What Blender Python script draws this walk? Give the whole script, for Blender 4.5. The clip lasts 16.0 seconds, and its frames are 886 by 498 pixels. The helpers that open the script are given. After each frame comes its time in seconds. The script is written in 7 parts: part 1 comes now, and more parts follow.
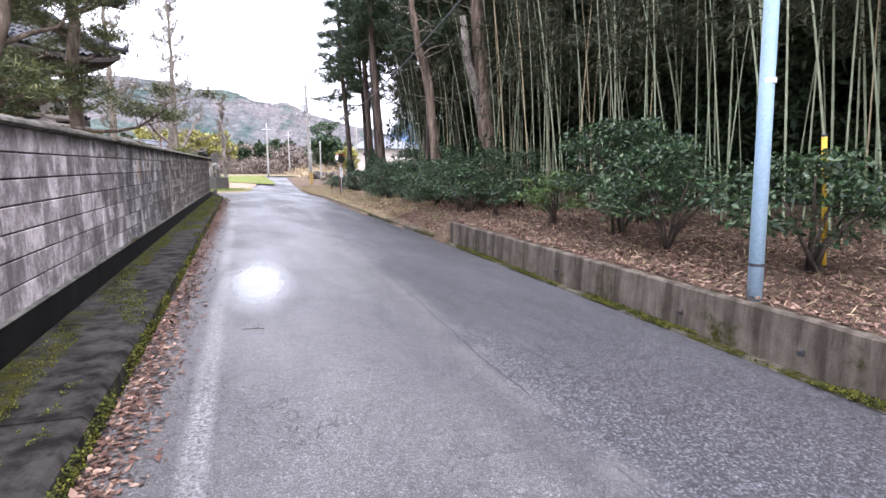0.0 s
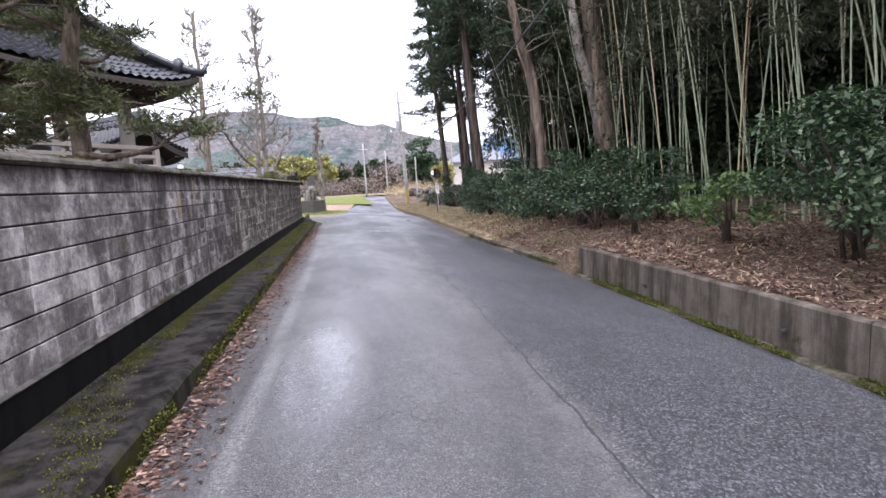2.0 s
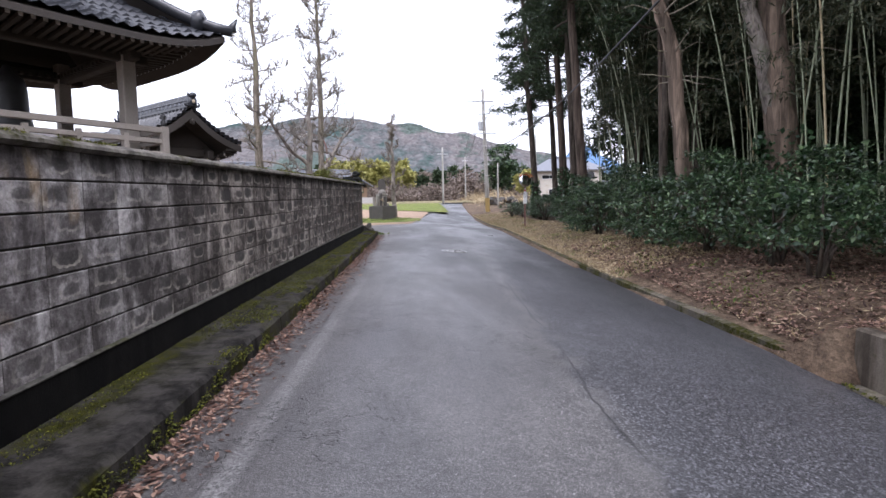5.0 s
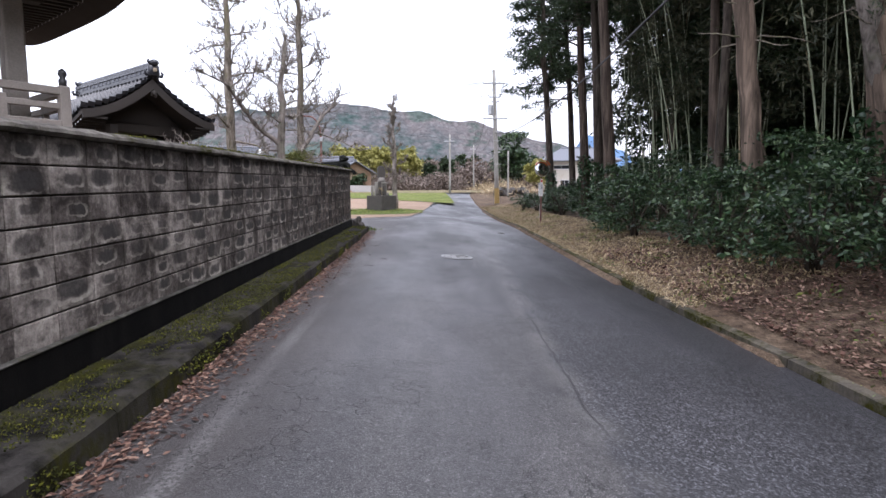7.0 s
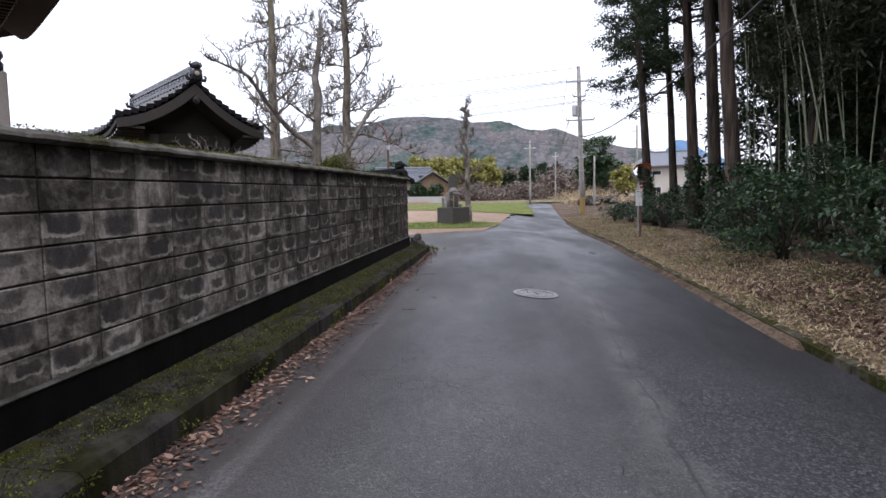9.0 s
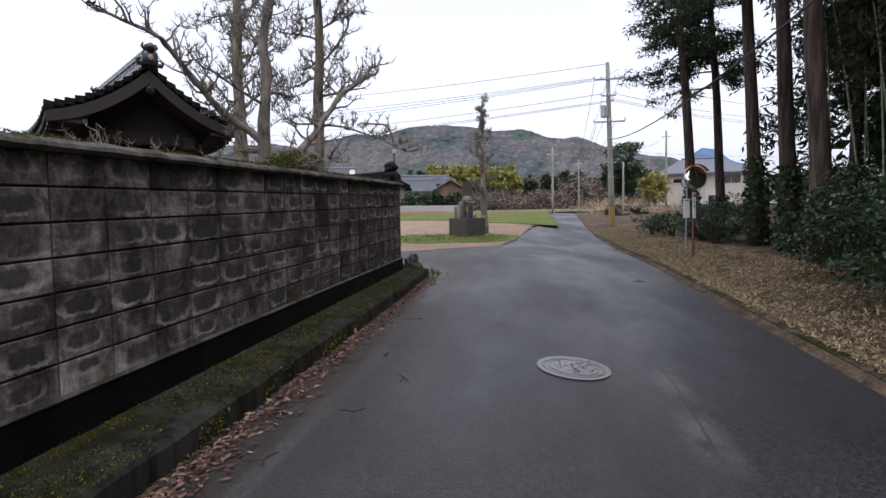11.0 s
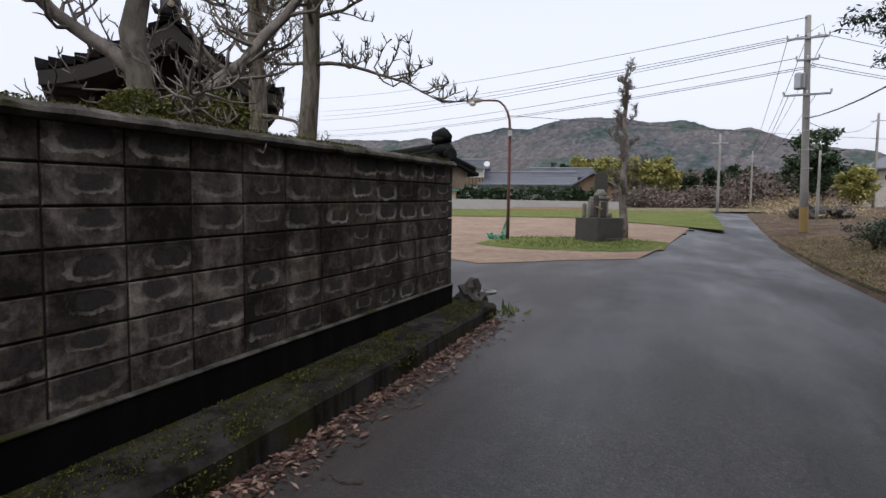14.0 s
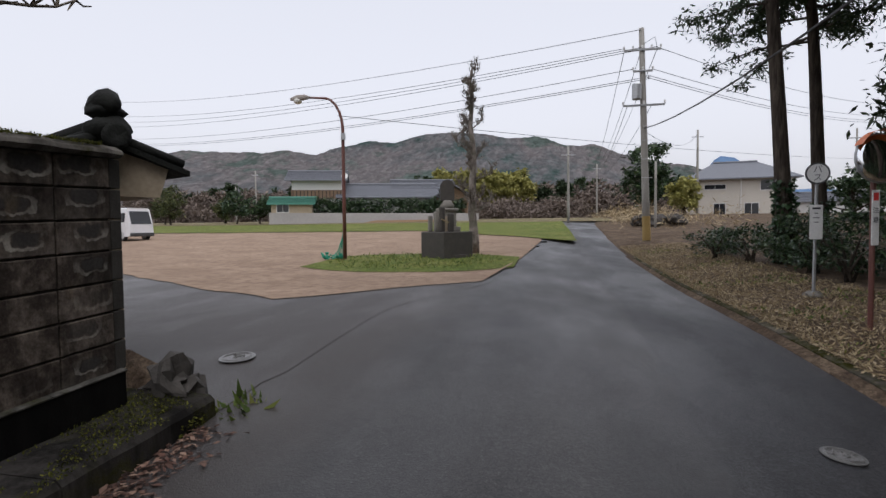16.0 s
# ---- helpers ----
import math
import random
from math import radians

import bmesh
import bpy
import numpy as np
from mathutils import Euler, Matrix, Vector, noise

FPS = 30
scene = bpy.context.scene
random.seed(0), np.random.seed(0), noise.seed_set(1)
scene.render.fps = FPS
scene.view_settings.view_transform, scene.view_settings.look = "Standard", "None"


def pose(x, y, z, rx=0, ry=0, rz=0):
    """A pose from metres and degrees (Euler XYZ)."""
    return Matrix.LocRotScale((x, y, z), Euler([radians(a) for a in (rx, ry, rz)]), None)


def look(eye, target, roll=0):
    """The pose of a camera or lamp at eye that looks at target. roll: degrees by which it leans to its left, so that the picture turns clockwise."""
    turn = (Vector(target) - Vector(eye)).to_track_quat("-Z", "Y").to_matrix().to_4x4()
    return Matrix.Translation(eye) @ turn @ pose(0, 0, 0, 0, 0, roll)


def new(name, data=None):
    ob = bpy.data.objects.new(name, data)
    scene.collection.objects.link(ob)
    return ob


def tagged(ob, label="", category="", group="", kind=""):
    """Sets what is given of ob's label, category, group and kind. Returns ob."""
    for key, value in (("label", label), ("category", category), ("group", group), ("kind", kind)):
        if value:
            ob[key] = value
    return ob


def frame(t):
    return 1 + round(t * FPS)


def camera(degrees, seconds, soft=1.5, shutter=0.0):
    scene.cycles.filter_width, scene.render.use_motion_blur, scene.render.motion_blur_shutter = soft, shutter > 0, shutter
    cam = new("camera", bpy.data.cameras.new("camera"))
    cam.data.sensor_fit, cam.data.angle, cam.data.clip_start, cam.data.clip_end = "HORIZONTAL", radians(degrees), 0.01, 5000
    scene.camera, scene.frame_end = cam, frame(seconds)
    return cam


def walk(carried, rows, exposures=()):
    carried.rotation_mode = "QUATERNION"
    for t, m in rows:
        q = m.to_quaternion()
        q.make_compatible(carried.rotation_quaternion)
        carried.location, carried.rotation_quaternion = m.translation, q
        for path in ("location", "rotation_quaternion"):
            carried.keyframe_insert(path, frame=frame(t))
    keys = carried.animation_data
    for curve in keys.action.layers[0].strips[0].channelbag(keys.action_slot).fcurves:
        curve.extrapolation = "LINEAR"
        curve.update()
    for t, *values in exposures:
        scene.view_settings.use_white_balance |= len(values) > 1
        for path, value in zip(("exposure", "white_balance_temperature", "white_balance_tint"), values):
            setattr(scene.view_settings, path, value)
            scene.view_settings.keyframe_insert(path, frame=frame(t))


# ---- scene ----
cam = camera(78.8, 16.0)
METRES, EYE, TILT, LEAN, TURN = 23.4, 1.5, 0.0, 0.0, -20.2
ROWS = [
    (0.0, 0.0, 0.0, 0.0, -0.05, -6.94, 0.4),
    (0.5, -0.0014, 0.0295, 0.0007, 4.31, -5.81, 2.86),
    (1.0, -0.008, 0.0581, 0.0022, 6.03, -5.41, 2.89),
    (1.5, -0.0117, 0.0889, 0.0032, 8.15, -5.58, 3.06),
    (2.0, -0.0207, 0.1167, 0.0048, 10.04, -5.36, 3.63),
    (2.5, -0.0278, 0.148, 0.0052, 12.33, -4.92, 4.42),
    (3.0, -0.0391, 0.1777, 0.006, 14.97, -1.94, 2.1),
    (3.5, -0.0472, 0.2092, 0.0069, 16.65, -3.17, 2.45),
    (4.0, -0.0585, 0.2405, 0.0078, 16.51, -4.05, 1.53),
    (6.5, -0.0991, 0.3958, 0.0111, 20.3, -4.24, 1.61),
    (7.0, -0.1089, 0.4248, 0.0128, 19.02, -5.27, 0.32),
    (7.5, -0.1154, 0.4552, 0.0134, 18.17, -5.07, 0.06),
    (8.0, -0.1257, 0.4839, 0.0151, 20.99, -4.35, 0.56),
    (8.5, -0.1337, 0.5138, 0.0153, 25.43, -4.18, 1.16),
    (11.0, -0.1895, 0.6629, 0.0202, 29.72, -3.14, 0.97),
    (11.5, -0.1988, 0.6932, 0.021, 27.1, -2.65, 0.58),
    (12.0, -0.2112, 0.7236, 0.0219, 23.56, -2.27, 0.26),
    (12.5, -0.2206, 0.7552, 0.0224, 23.09, -2.77, 0.91),
    (13.0, -0.2309, 0.7836, 0.0236, 29.56, -2.38, 0.61),
    (13.5, -0.2396, 0.8113, 0.0235, 41.27, -2.28, 0.4),
    (14.0, -0.2514, 0.8383, 0.0249, 45.0, -3.73, -0.71),
    (14.5, -0.2596, 0.8656, 0.0257, 39.7, -3.32, 0.08),
    (15.0, -0.2693, 0.895, 0.0268, 35.45, -2.47, -0.21),
    (15.5, -0.2769, 0.9241, 0.027, 32.3, -2.02, -0.06),
    (16.0, -0.2864, 0.9542, 0.0283, 31.28, -2.33, 0.61),
]
EXPOSURES = [(0.0, 1.38, 5900, 21), (0.5, 1.12, 5900, 21), (1.2, 1.0, 5900, 20), (2.5, 1.06, 5900, 20), (3.5, 0.86, 5900, 19), (6.5, 0.56, 5900, 19), (8.5, 0.2, 5900, 18),
             (11.0, -0.28, 5950, 17), (13.0, -0.33, 6000, 16), (14.0, -0.47, 6050, 15), (14.6, -0.36, 6000, 15), (16.0, -0.63, 6200, 15)]
walk(cam, [(t, pose(0, 0, EYE, TILT, LEAN, TURN) @ pose(METRES * x, METRES * y, METRES * z, 90 + pitch, roll, yaw)) for t, x, y, z, yaw, pitch, roll in ROWS], EXPOSURES)

# ---- world and light: a bright overcast day ----
world = bpy.data.worlds.new("overcast_sky")
scene.world = world
world.use_nodes = True
wn, wl = world.node_tree.nodes, world.node_tree.links
sky = wn.new("ShaderNodeTexSky")
sky.sky_type, sky.sun_disc = "NISHITA", False
sky.sun_elevation, sky.sun_rotation = radians(62), radians(160)
sky.dust_density, sky.air_density, sky.ozone_density = 6.0, 1.0, 1.0
grey = wn.new("ShaderNodeHueSaturation")
grey.inputs["Saturation"].default_value = 0.35
even = wn.new("ShaderNodeGamma")
even.inputs["Gamma"].default_value = 0.3
wl.new(sky.outputs[0], even.inputs["Color"])
wl.new(even.outputs[0], grey.inputs["Color"])
back = wn["Background"]
back.inputs["Strength"].default_value = 0.95
wl.new(grey.outputs[0], back.inputs["Color"])

sun = new("sun", bpy.data.lights.new("sun", "SUN"))
sun.data.energy, sun.data.angle, sun.data.color = 1.0, radians(25), (1.0, 0.97, 0.93)
sun.matrix_world = look((0, 0, 30), (-3.2, 3.8, 21.5))

# ---- helpers of this scene ----
def thing(name, label, category, at=(0, 0, 0), group="", turn=0.0, kind=""):
    ob = new(name)
    ob.empty_display_size = 0.2
    ob.matrix_basis = pose(*at, 0, 0, turn)
    return tagged(ob, label, category, group, kind)


def part(name, mesh, material, parent, label=""):
    """A Build, or a finished mesh, linked as one mesh object under a thing or a part."""
    data = mesh.mesh(name) if isinstance(mesh, Build) else mesh
    if material is not None and not data.materials:
        data.materials.append(material)
    ob = new(name, data)
    ob.parent = parent
    return tagged(ob, label)


def solid(name, mesh, material, label, category, at=(0, 0, 0), group="", kind="", turn=0.0):
    """A thing that is one mesh."""
    data = mesh.mesh(name) if isinstance(mesh, Build) else mesh
    if material is not None and not data.materials:
        data.materials.append(material)
    ob = new(name, data)
    ob.matrix_basis = pose(*at, 0, 0, turn)
    return tagged(ob, label, category, group, kind)


class Build:
    """Gathers vertices and faces for one mesh."""

    def __init__(self):
        self.v, self.f, self.smooth = [], [], False

    def add(self, verts, faces, m=None):
        n = len(self.v)
        self.v += [tuple(m @ Vector(p)) if m else tuple(p) for p in verts]
        self.f += [tuple(i + n for i in f) for f in faces]
        return self

    def box(self, x0, x1, y0, y1, z0, z1, c=0.0, m=None):
        """A box; c chamfers all its edges."""
        if c <= 0:
            v = [(x, y, z) for x in (x0, x1) for y in (y0, y1) for z in (z0, z1)]
            return self.add(v, [(0, 1, 3, 2), (4, 6, 7, 5), (0, 4, 5, 1), (2, 3, 7, 6), (0, 2, 6, 4), (1, 5, 7, 3)], m)
        lo, hi = (x0, y0, z0), (x1, y1, z1)
        v, key = [], {}
        for a in range(3):
            for s in (0, 1):
                for p in (0, 1):
                    for q in (0, 1):
                        o = [0, 0, 0]
                        b, d = (a + 1) % 3, (a + 2) % 3
                        o[a] = hi[a] if s else lo[a]
                        o[b] = hi[b] - c if p else lo[b] + c
                        o[d] = hi[d] - c if q else lo[d] + c
                        key[(a, s, b, p, d, q)] = len(v)
                        v.append(o)

        def k(a, sgn):
            b, d = (a + 1) % 3, (a + 2) % 3
            return key[(a, sgn[a], b, sgn[b], d, sgn[d])]

        f = []
        for a in range(3):
            b, d = (a + 1) % 3, (a + 2) % 3
            for s in (0, 1):
                ring = []
                for p, q in ((0, 0), (1, 0), (1, 1), (0, 1)):
                    sg = [0, 0, 0]
                    sg[a], sg[b], sg[d] = s, p, q
                    ring.append(k(a, sg))
                f.append(ring if s else ring[::-1])
            for p in (0, 1):
                for q in (0, 1):
                    e0, e1 = [0, 0, 0], [0, 0, 0]
                    e0[b] = e1[b] = p
                    e0[d] = e1[d] = q
                    e0[a], e1[a] = 0, 1
                    ring = [k(b, e0), k(b, e1), k(d, e1), k(d, e0)]
                    f.append(ring if (p ^ q) else ring[::-1])
        for sg in [(i, j, l) for i in (0, 1) for j in (0, 1) for l in (0, 1)]:
            ring = [k(0, sg), k(1, sg), k(2, sg)]
            f.append(ring if (sum(sg) % 2) else ring[::-1])
        return self.add(v, f, m)

    def tube(self, pts, radii, n=8, caps=True, squash=1.0):
        """A tube through pts, with a radius at each."""
        pts = [Vector(p) for p in pts]
        if not hasattr(radii, "__len__"):
            radii = [radii] * len(pts)
        v, f = [], []
        side = None
        for i, p in enumerate(pts):
            d = (pts[min(i + 1, len(pts) - 1)] - pts[max(i - 1, 0)]).normalized()
            if side is None:
                side = d.orthogonal().normalized()
            side = (side - d * side.dot(d)).normalized()
            up = d.cross(side)
            for j in range(n):
                a = 2 * math.pi * j / n
                v.append(p + (side * math.cos(a) + up * math.sin(a) * squash) * radii[i])
        for i in range(len(pts) - 1):
            for j in range(n):
                k = (j + 1) % n
                f.append((i * n + j, i * n + k, i * n + n + k, i * n + n + j))
        if caps:
            f.append(tuple(range(n))[::-1])
            f.append(tuple((len(pts) - 1) * n + j for j in range(n)))
        return self.add(v, f)

    def lathe(self, profile, n=24, m=None):
        """Turns (radius, z) rows about z."""
        v, f = [], []
        for r, z in profile:
            for j in range(n):
                a = 2 * math.pi * j / n
                v.append((r * math.cos(a), r * math.sin(a), z))
        for i in range(len(profile) - 1):
            for j in range(n):
                k = (j + 1) % n
                f.append((i * n + j, i * n + k, i * n + n + k, i * n + n + j))
        f.append(tuple(range(n))[::-1])
        f.append(tuple((len(profile) - 1) * n + j for j in range(n)))
        return self.add(v, f, m)

    def prism(self, poly, x0, x1, m=None):
        """A polygon of (y, z), drawn out from x0 to x1."""
        n = len(poly)
        v = [(x0, *p) for p in poly] + [(x1, *p) for p in poly]
        f = [tuple(range(n))[::-1], tuple(range(n, 2 * n))]
        f += [(i, (i + 1) % n, n + (i + 1) % n, n + i) for i in range(n)]
        return self.add(v, f, m)

    def blob(self, c, r, rough=0.25, n=7, seed=0, flat=1.0):
        """A lumpy stone."""
        v, f = [], []
        for i in range(n + 1):
            th = math.pi * i / n
            for j in range(2 * n):
                ph = math.pi * j / n
                d = Vector((math.sin(th) * math.cos(ph), math.sin(th) * math.sin(ph), math.cos(th)))
                k = r * (1 + rough * noise.noise(d * 1.7 + Vector((seed * 3.1, seed, 0))))
                v.append((c[0] + d.x * k, c[1] + d.y * k, c[2] + d.z * k * flat))
        for i in range(n):
            for j in range(2 * n):
                k = (j + 1) % (2 * n)
                f.append((i * 2 * n + j, (i + 1) * 2 * n + j, (i + 1) * 2 * n + k, i * 2 * n + k))
        return self.add(v, f)

    def mesh(self, name):
        me = bpy.data.meshes.new(name)
        me.from_pydata(self.v, [], self.f)
        me.validate()
        if self.smooth:
            me.shade_smooth()
        return me


rng = np.random.default_rng(7)


def quads_mesh(name, quads):
    """A mesh of loose quads, from an array (n, 4, 3)."""
    q = np.asarray(quads, dtype=np.float32)
    n = len(q)
    me = bpy.data.meshes.new(name)
    me.vertices.add(4 * n)
    me.vertices.foreach_set("co", q.reshape(-1))
    me.loops.add(4 * n)
    me.loops.foreach_set("vertex_index", np.arange(4 * n, dtype=np.int32))
    me.polygons.add(n)
    me.polygons.foreach_set("loop_start", np.arange(0, 4 * n, 4, dtype=np.int32))
    me.update(calc_edges=True)
    return me


def leaf_quads(pts, length, width, droop=0.3, upward=0.4, spread=0.35, r=rng, lie=1.0):
    """Leaves at pts (n, 3): kite shapes that point outwards at random, folded a little."""
    p = np.asarray(pts)
    n = len(p)
    d = r.normal(size=(n, 3))
    d[:, 2] = d[:, 2] * 0.6 * lie - droop
    d /= np.linalg.norm(d, axis=1)[:, None]
    up = r.normal(size=(n, 3)) * 0.6
    up[:, 2] += upward + 0.4
    s = np.cross(d, up)
    s /= np.linalg.norm(s, axis=1)[:, None] + 1e-6
    k = (1 + spread * r.normal(size=(n, 1))).clip(0.4, 1.8)
    l, w = length * k, width * k
    nn = np.cross(s, d)
    a = p
    b = p + d * l * 0.45 + s * w * 0.5 + nn * w * 0.12
    c = p + d * l
    e = p + d * l * 0.45 - s * w * 0.5 + nn * w * 0.12
    return np.stack([a, b, c, e], axis=1)


def clump_points(centres, radii, per, flat=0.6, r=rng, shell=0.5):
    """Points in flattened balls round the centres, thicker near their skins."""
    out = []
    for c, rad in zip(centres, radii):
        n = max(3, int(per * (rad ** 2)))
        d = r.normal(size=(n, 3))
        d /= np.linalg.norm(d, axis=1)[:, None]
        k = rad * (shell + (1 - shell) * r.random((n, 1))) * (0.8 + 0.35 * r.random((n, 1)))
        q = d * k
        q[:, 2] *= flat
        out.append(np.asarray(c) + q)
    return np.concatenate(out)


def smooth01(a, b, v):
    t = min(1.0, max(0.0, (v - a) / (b - a)))
    return t * t * (3 - 2 * t)


# ---- the lie of the land ----
SLOPE, WALL_X, WALL_S = 0.034, -1.37, 0.0318
WALL_END, CURB_X, CURB_END = 26.3, -0.87, 26.62
KERB_X, KERB_END = 4.5, 11.8


def rise(y):
    """Height of the road's crown."""
    if 29 < y < 56:
        return SLOPE * y - 0.15 * smooth01(29, 37, y) * (1 - smooth01(44, 56, y))
    return SLOPE * y if y < 90 else SLOPE * 90 + 1.2 * (1 - math.exp(-(y - 90) / 80))


def bend(y):
    return 0.0 if y < 40 else 0.0012 * (y - 40) ** 2 if y < 75 else 1.47 + 0.084 * (y - 75)


def edge_right(y):
    return 4.42 + bend(y) - 0.25 * smooth01(12, 20, y)


def edge_left(y):
    return CURB_X if y < 27 else CURB_X + 1.15 * smooth01(30, 34.5, y) + 0.6 * smooth01(35, 46, y) + bend(y)


def road_z(x, y):
    d = x - bend(y) - 0.5
    k = 0.085 * (math.sqrt(d * d + 0.16) - 0.4)
    if d < 0:
        k *= 1 - smooth01(24, 29, y)
    elif y > 40:
        k *= 1 - 0.6 * smooth01(40, 60, y)
    return rise(y) - k


def lot_z(x, y):
    """The open lot, level with the lane."""
    return rise(y)


def ground_z(x, y):
    e = edge_right(y)
    if x > e:
        bank = 0.2 - 0.24 * smooth01(12, 28, y) + 0.04 * min(8.0, max(0.0, x - 5.5))
        low = road_z(e, y) - rise(y) + 0.1
        k = smooth01(0, 1.7, x - e) if y > KERB_END else 1.0
        if y > KERB_END:
            k = max(k, 1 - smooth01(KERB_END, KERB_END + 0.9, y))
        if y < KERB_END + 0.05 and x < KERB_X + 0.09:
            return rise(y) - 0.5
        z = rise(y) + low + (bank - low) * k
        return z + 0.035 * noise.noise(Vector((x * 1.3, y * 1.3, 0))) * min(1, (x - e) / 0.4)
    if x < -1.84 and y < 26.9 + 0.55 * (-1.48 - x):
        return rise(y) + 0.25
    if x < CURB_X and y < 27:
        return road_z(CURB_X, y) - 0.1
    if x < edge_left(y):
        return lot_z(x, y) - 0.03 + 0.012 * noise.noise(Vector((x * 0.7, y * 0.7, 3)))
    return road_z(x, y) - 0.06


def sheet(name, xs, ys, height, lift=0.0):
    """A grid of columns xs(y) and rows ys that follows a height."""
    v, f = [], []
    nx = None
    for y in ys:
        cols = xs(y)
        nx = len(cols)
        v += [(x, y, height(x, y) + lift) for x in cols]
    for i in range(len(ys) - 1):
        for j in range(nx - 1):
            a = i * nx + j
            f.append((a, a + 1, a + nx + 1, a + nx))
    b = Build()
    b.v, b.f, b.smooth = v, f, True
    return b

# ---- materials ----
class Nodes:
    """A short way to write node trees."""

    def __init__(self, name):
        self.m = bpy.data.materials.new(name)
        self.m.use_nodes = True
        self.n, self.l = self.m.node_tree.nodes, self.m.node_tree.links
        self.bsdf = self.n["Principled BSDF"]

    def put(self, kind, inputs=(), **props):
        nd = self.n.new(kind)
        for k, v in props.items():
            setattr(nd, k, v)
        for k, v in dict(inputs).items():
            self.feed(nd, k, v)
        return nd

    def feed(self, nd, k, v):
        if hasattr(v, "is_linked") and hasattr(v, "links"):
            self.l.new(v, nd.inputs[k])
        else:
            nd.inputs[k].default_value = v

    def coord(self, which="Object"):
        return self.n.new("ShaderNodeTexCoord").outputs[which]

    def world(self):
        return self.n.new("ShaderNodeNewGeometry").outputs["Position"]

    def noise(self, vec, scale, detail=4.0, rough=0.55, stretch=None, warp=0.0):
        if stretch:
            mp = self.put("ShaderNodeMapping", {"Vector": vec})
            mp.inputs["Scale"].default_value = stretch
            vec = mp.outputs[0]
        return self.put("ShaderNodeTexNoise", {"Vector": vec, "Scale": scale, "Detail": detail, "Roughness": rough, "Distortion": warp}).outputs["Fac"]

    def ramp(self, fac, *stops):
        nd = self.put("ShaderNodeValToRGB", {"Fac": fac})
        el = nd.color_ramp.elements
        while len(el) < len(stops):
            el.new(0.5)
        for e, (p, c) in zip(el, stops):
            e.position = p
            e.color = (*c, 1) if hasattr(c, "__len__") else (c, c, c, 1)
        return nd.outputs["Color"]

    def mix(self, fac, a, b, mode="MIX"):
        nd = self.n.new("ShaderNodeMix")
        nd.data_type, nd.blend_type = "RGBA", mode
        for k, v in ((0, fac), (6, a), (7, b)):
            if hasattr(v, "links") and hasattr(v, "is_linked"):
                self.l.new(v, nd.inputs[k])
            else:
                nd.inputs[k].default_value = v if k == 0 else ((*v, 1) if hasattr(v, "__len__") else (v, v, v, 1))
        return nd.outputs[2]

    def math(self, op, a, b=0.0, clamp=False):
        nd = self.n.new("ShaderNodeMath")
        nd.operation, nd.use_clamp = op, clamp
        for k, v in ((0, a), (1, b)):
            self.feed(nd, k, v)
        return nd.outputs[0]

    def sep(self, vec):
        return self.put("ShaderNodeSeparateXYZ", {"Vector": vec}).outputs

    def bump(self, height, strength=0.3, dist=0.02):
        nd = self.put("ShaderNodeBump", {"Height": height, "Strength": strength, "Distance": dist})
        self.l.new(nd.outputs[0], self.bsdf.inputs["Normal"])

    def done(self, color=None, rough=0.8, metal=0.0, spec=0.5):
        for k, v in (("Base Color", color), ("Roughness", rough), ("Metallic", metal), ("Specular IOR Level", spec)):
            if v is None:
                continue
            if hasattr(v, "__len__") and not hasattr(v, "links") and len(v) == 3:
                v = (*v, 1)
            self.feed(self.bsdf, k, v)
        return self.m


def plain(name, a, b, scale=6.0, rough=0.7, bump=0.15, metal=0.0, fine=60.0, spec=0.5, dist=0.01):
    """Two tones, blotched at two scales, with a fine relief."""
    k = Nodes(name)
    p = k.coord()
    big, small = k.noise(p, scale), k.noise(p, fine, 3)
    c = k.mix(big, a, b)
    c = k.mix(0.35, c, k.ramp(small, (0.3, 0.4), (0.7, 1.0)), "MULTIPLY")
    k.bump(small, bump, dist)
    return k.done(c, k.ramp(big, (0.3, rough * 0.85), (0.7, min(1, rough * 1.1))), metal, spec)


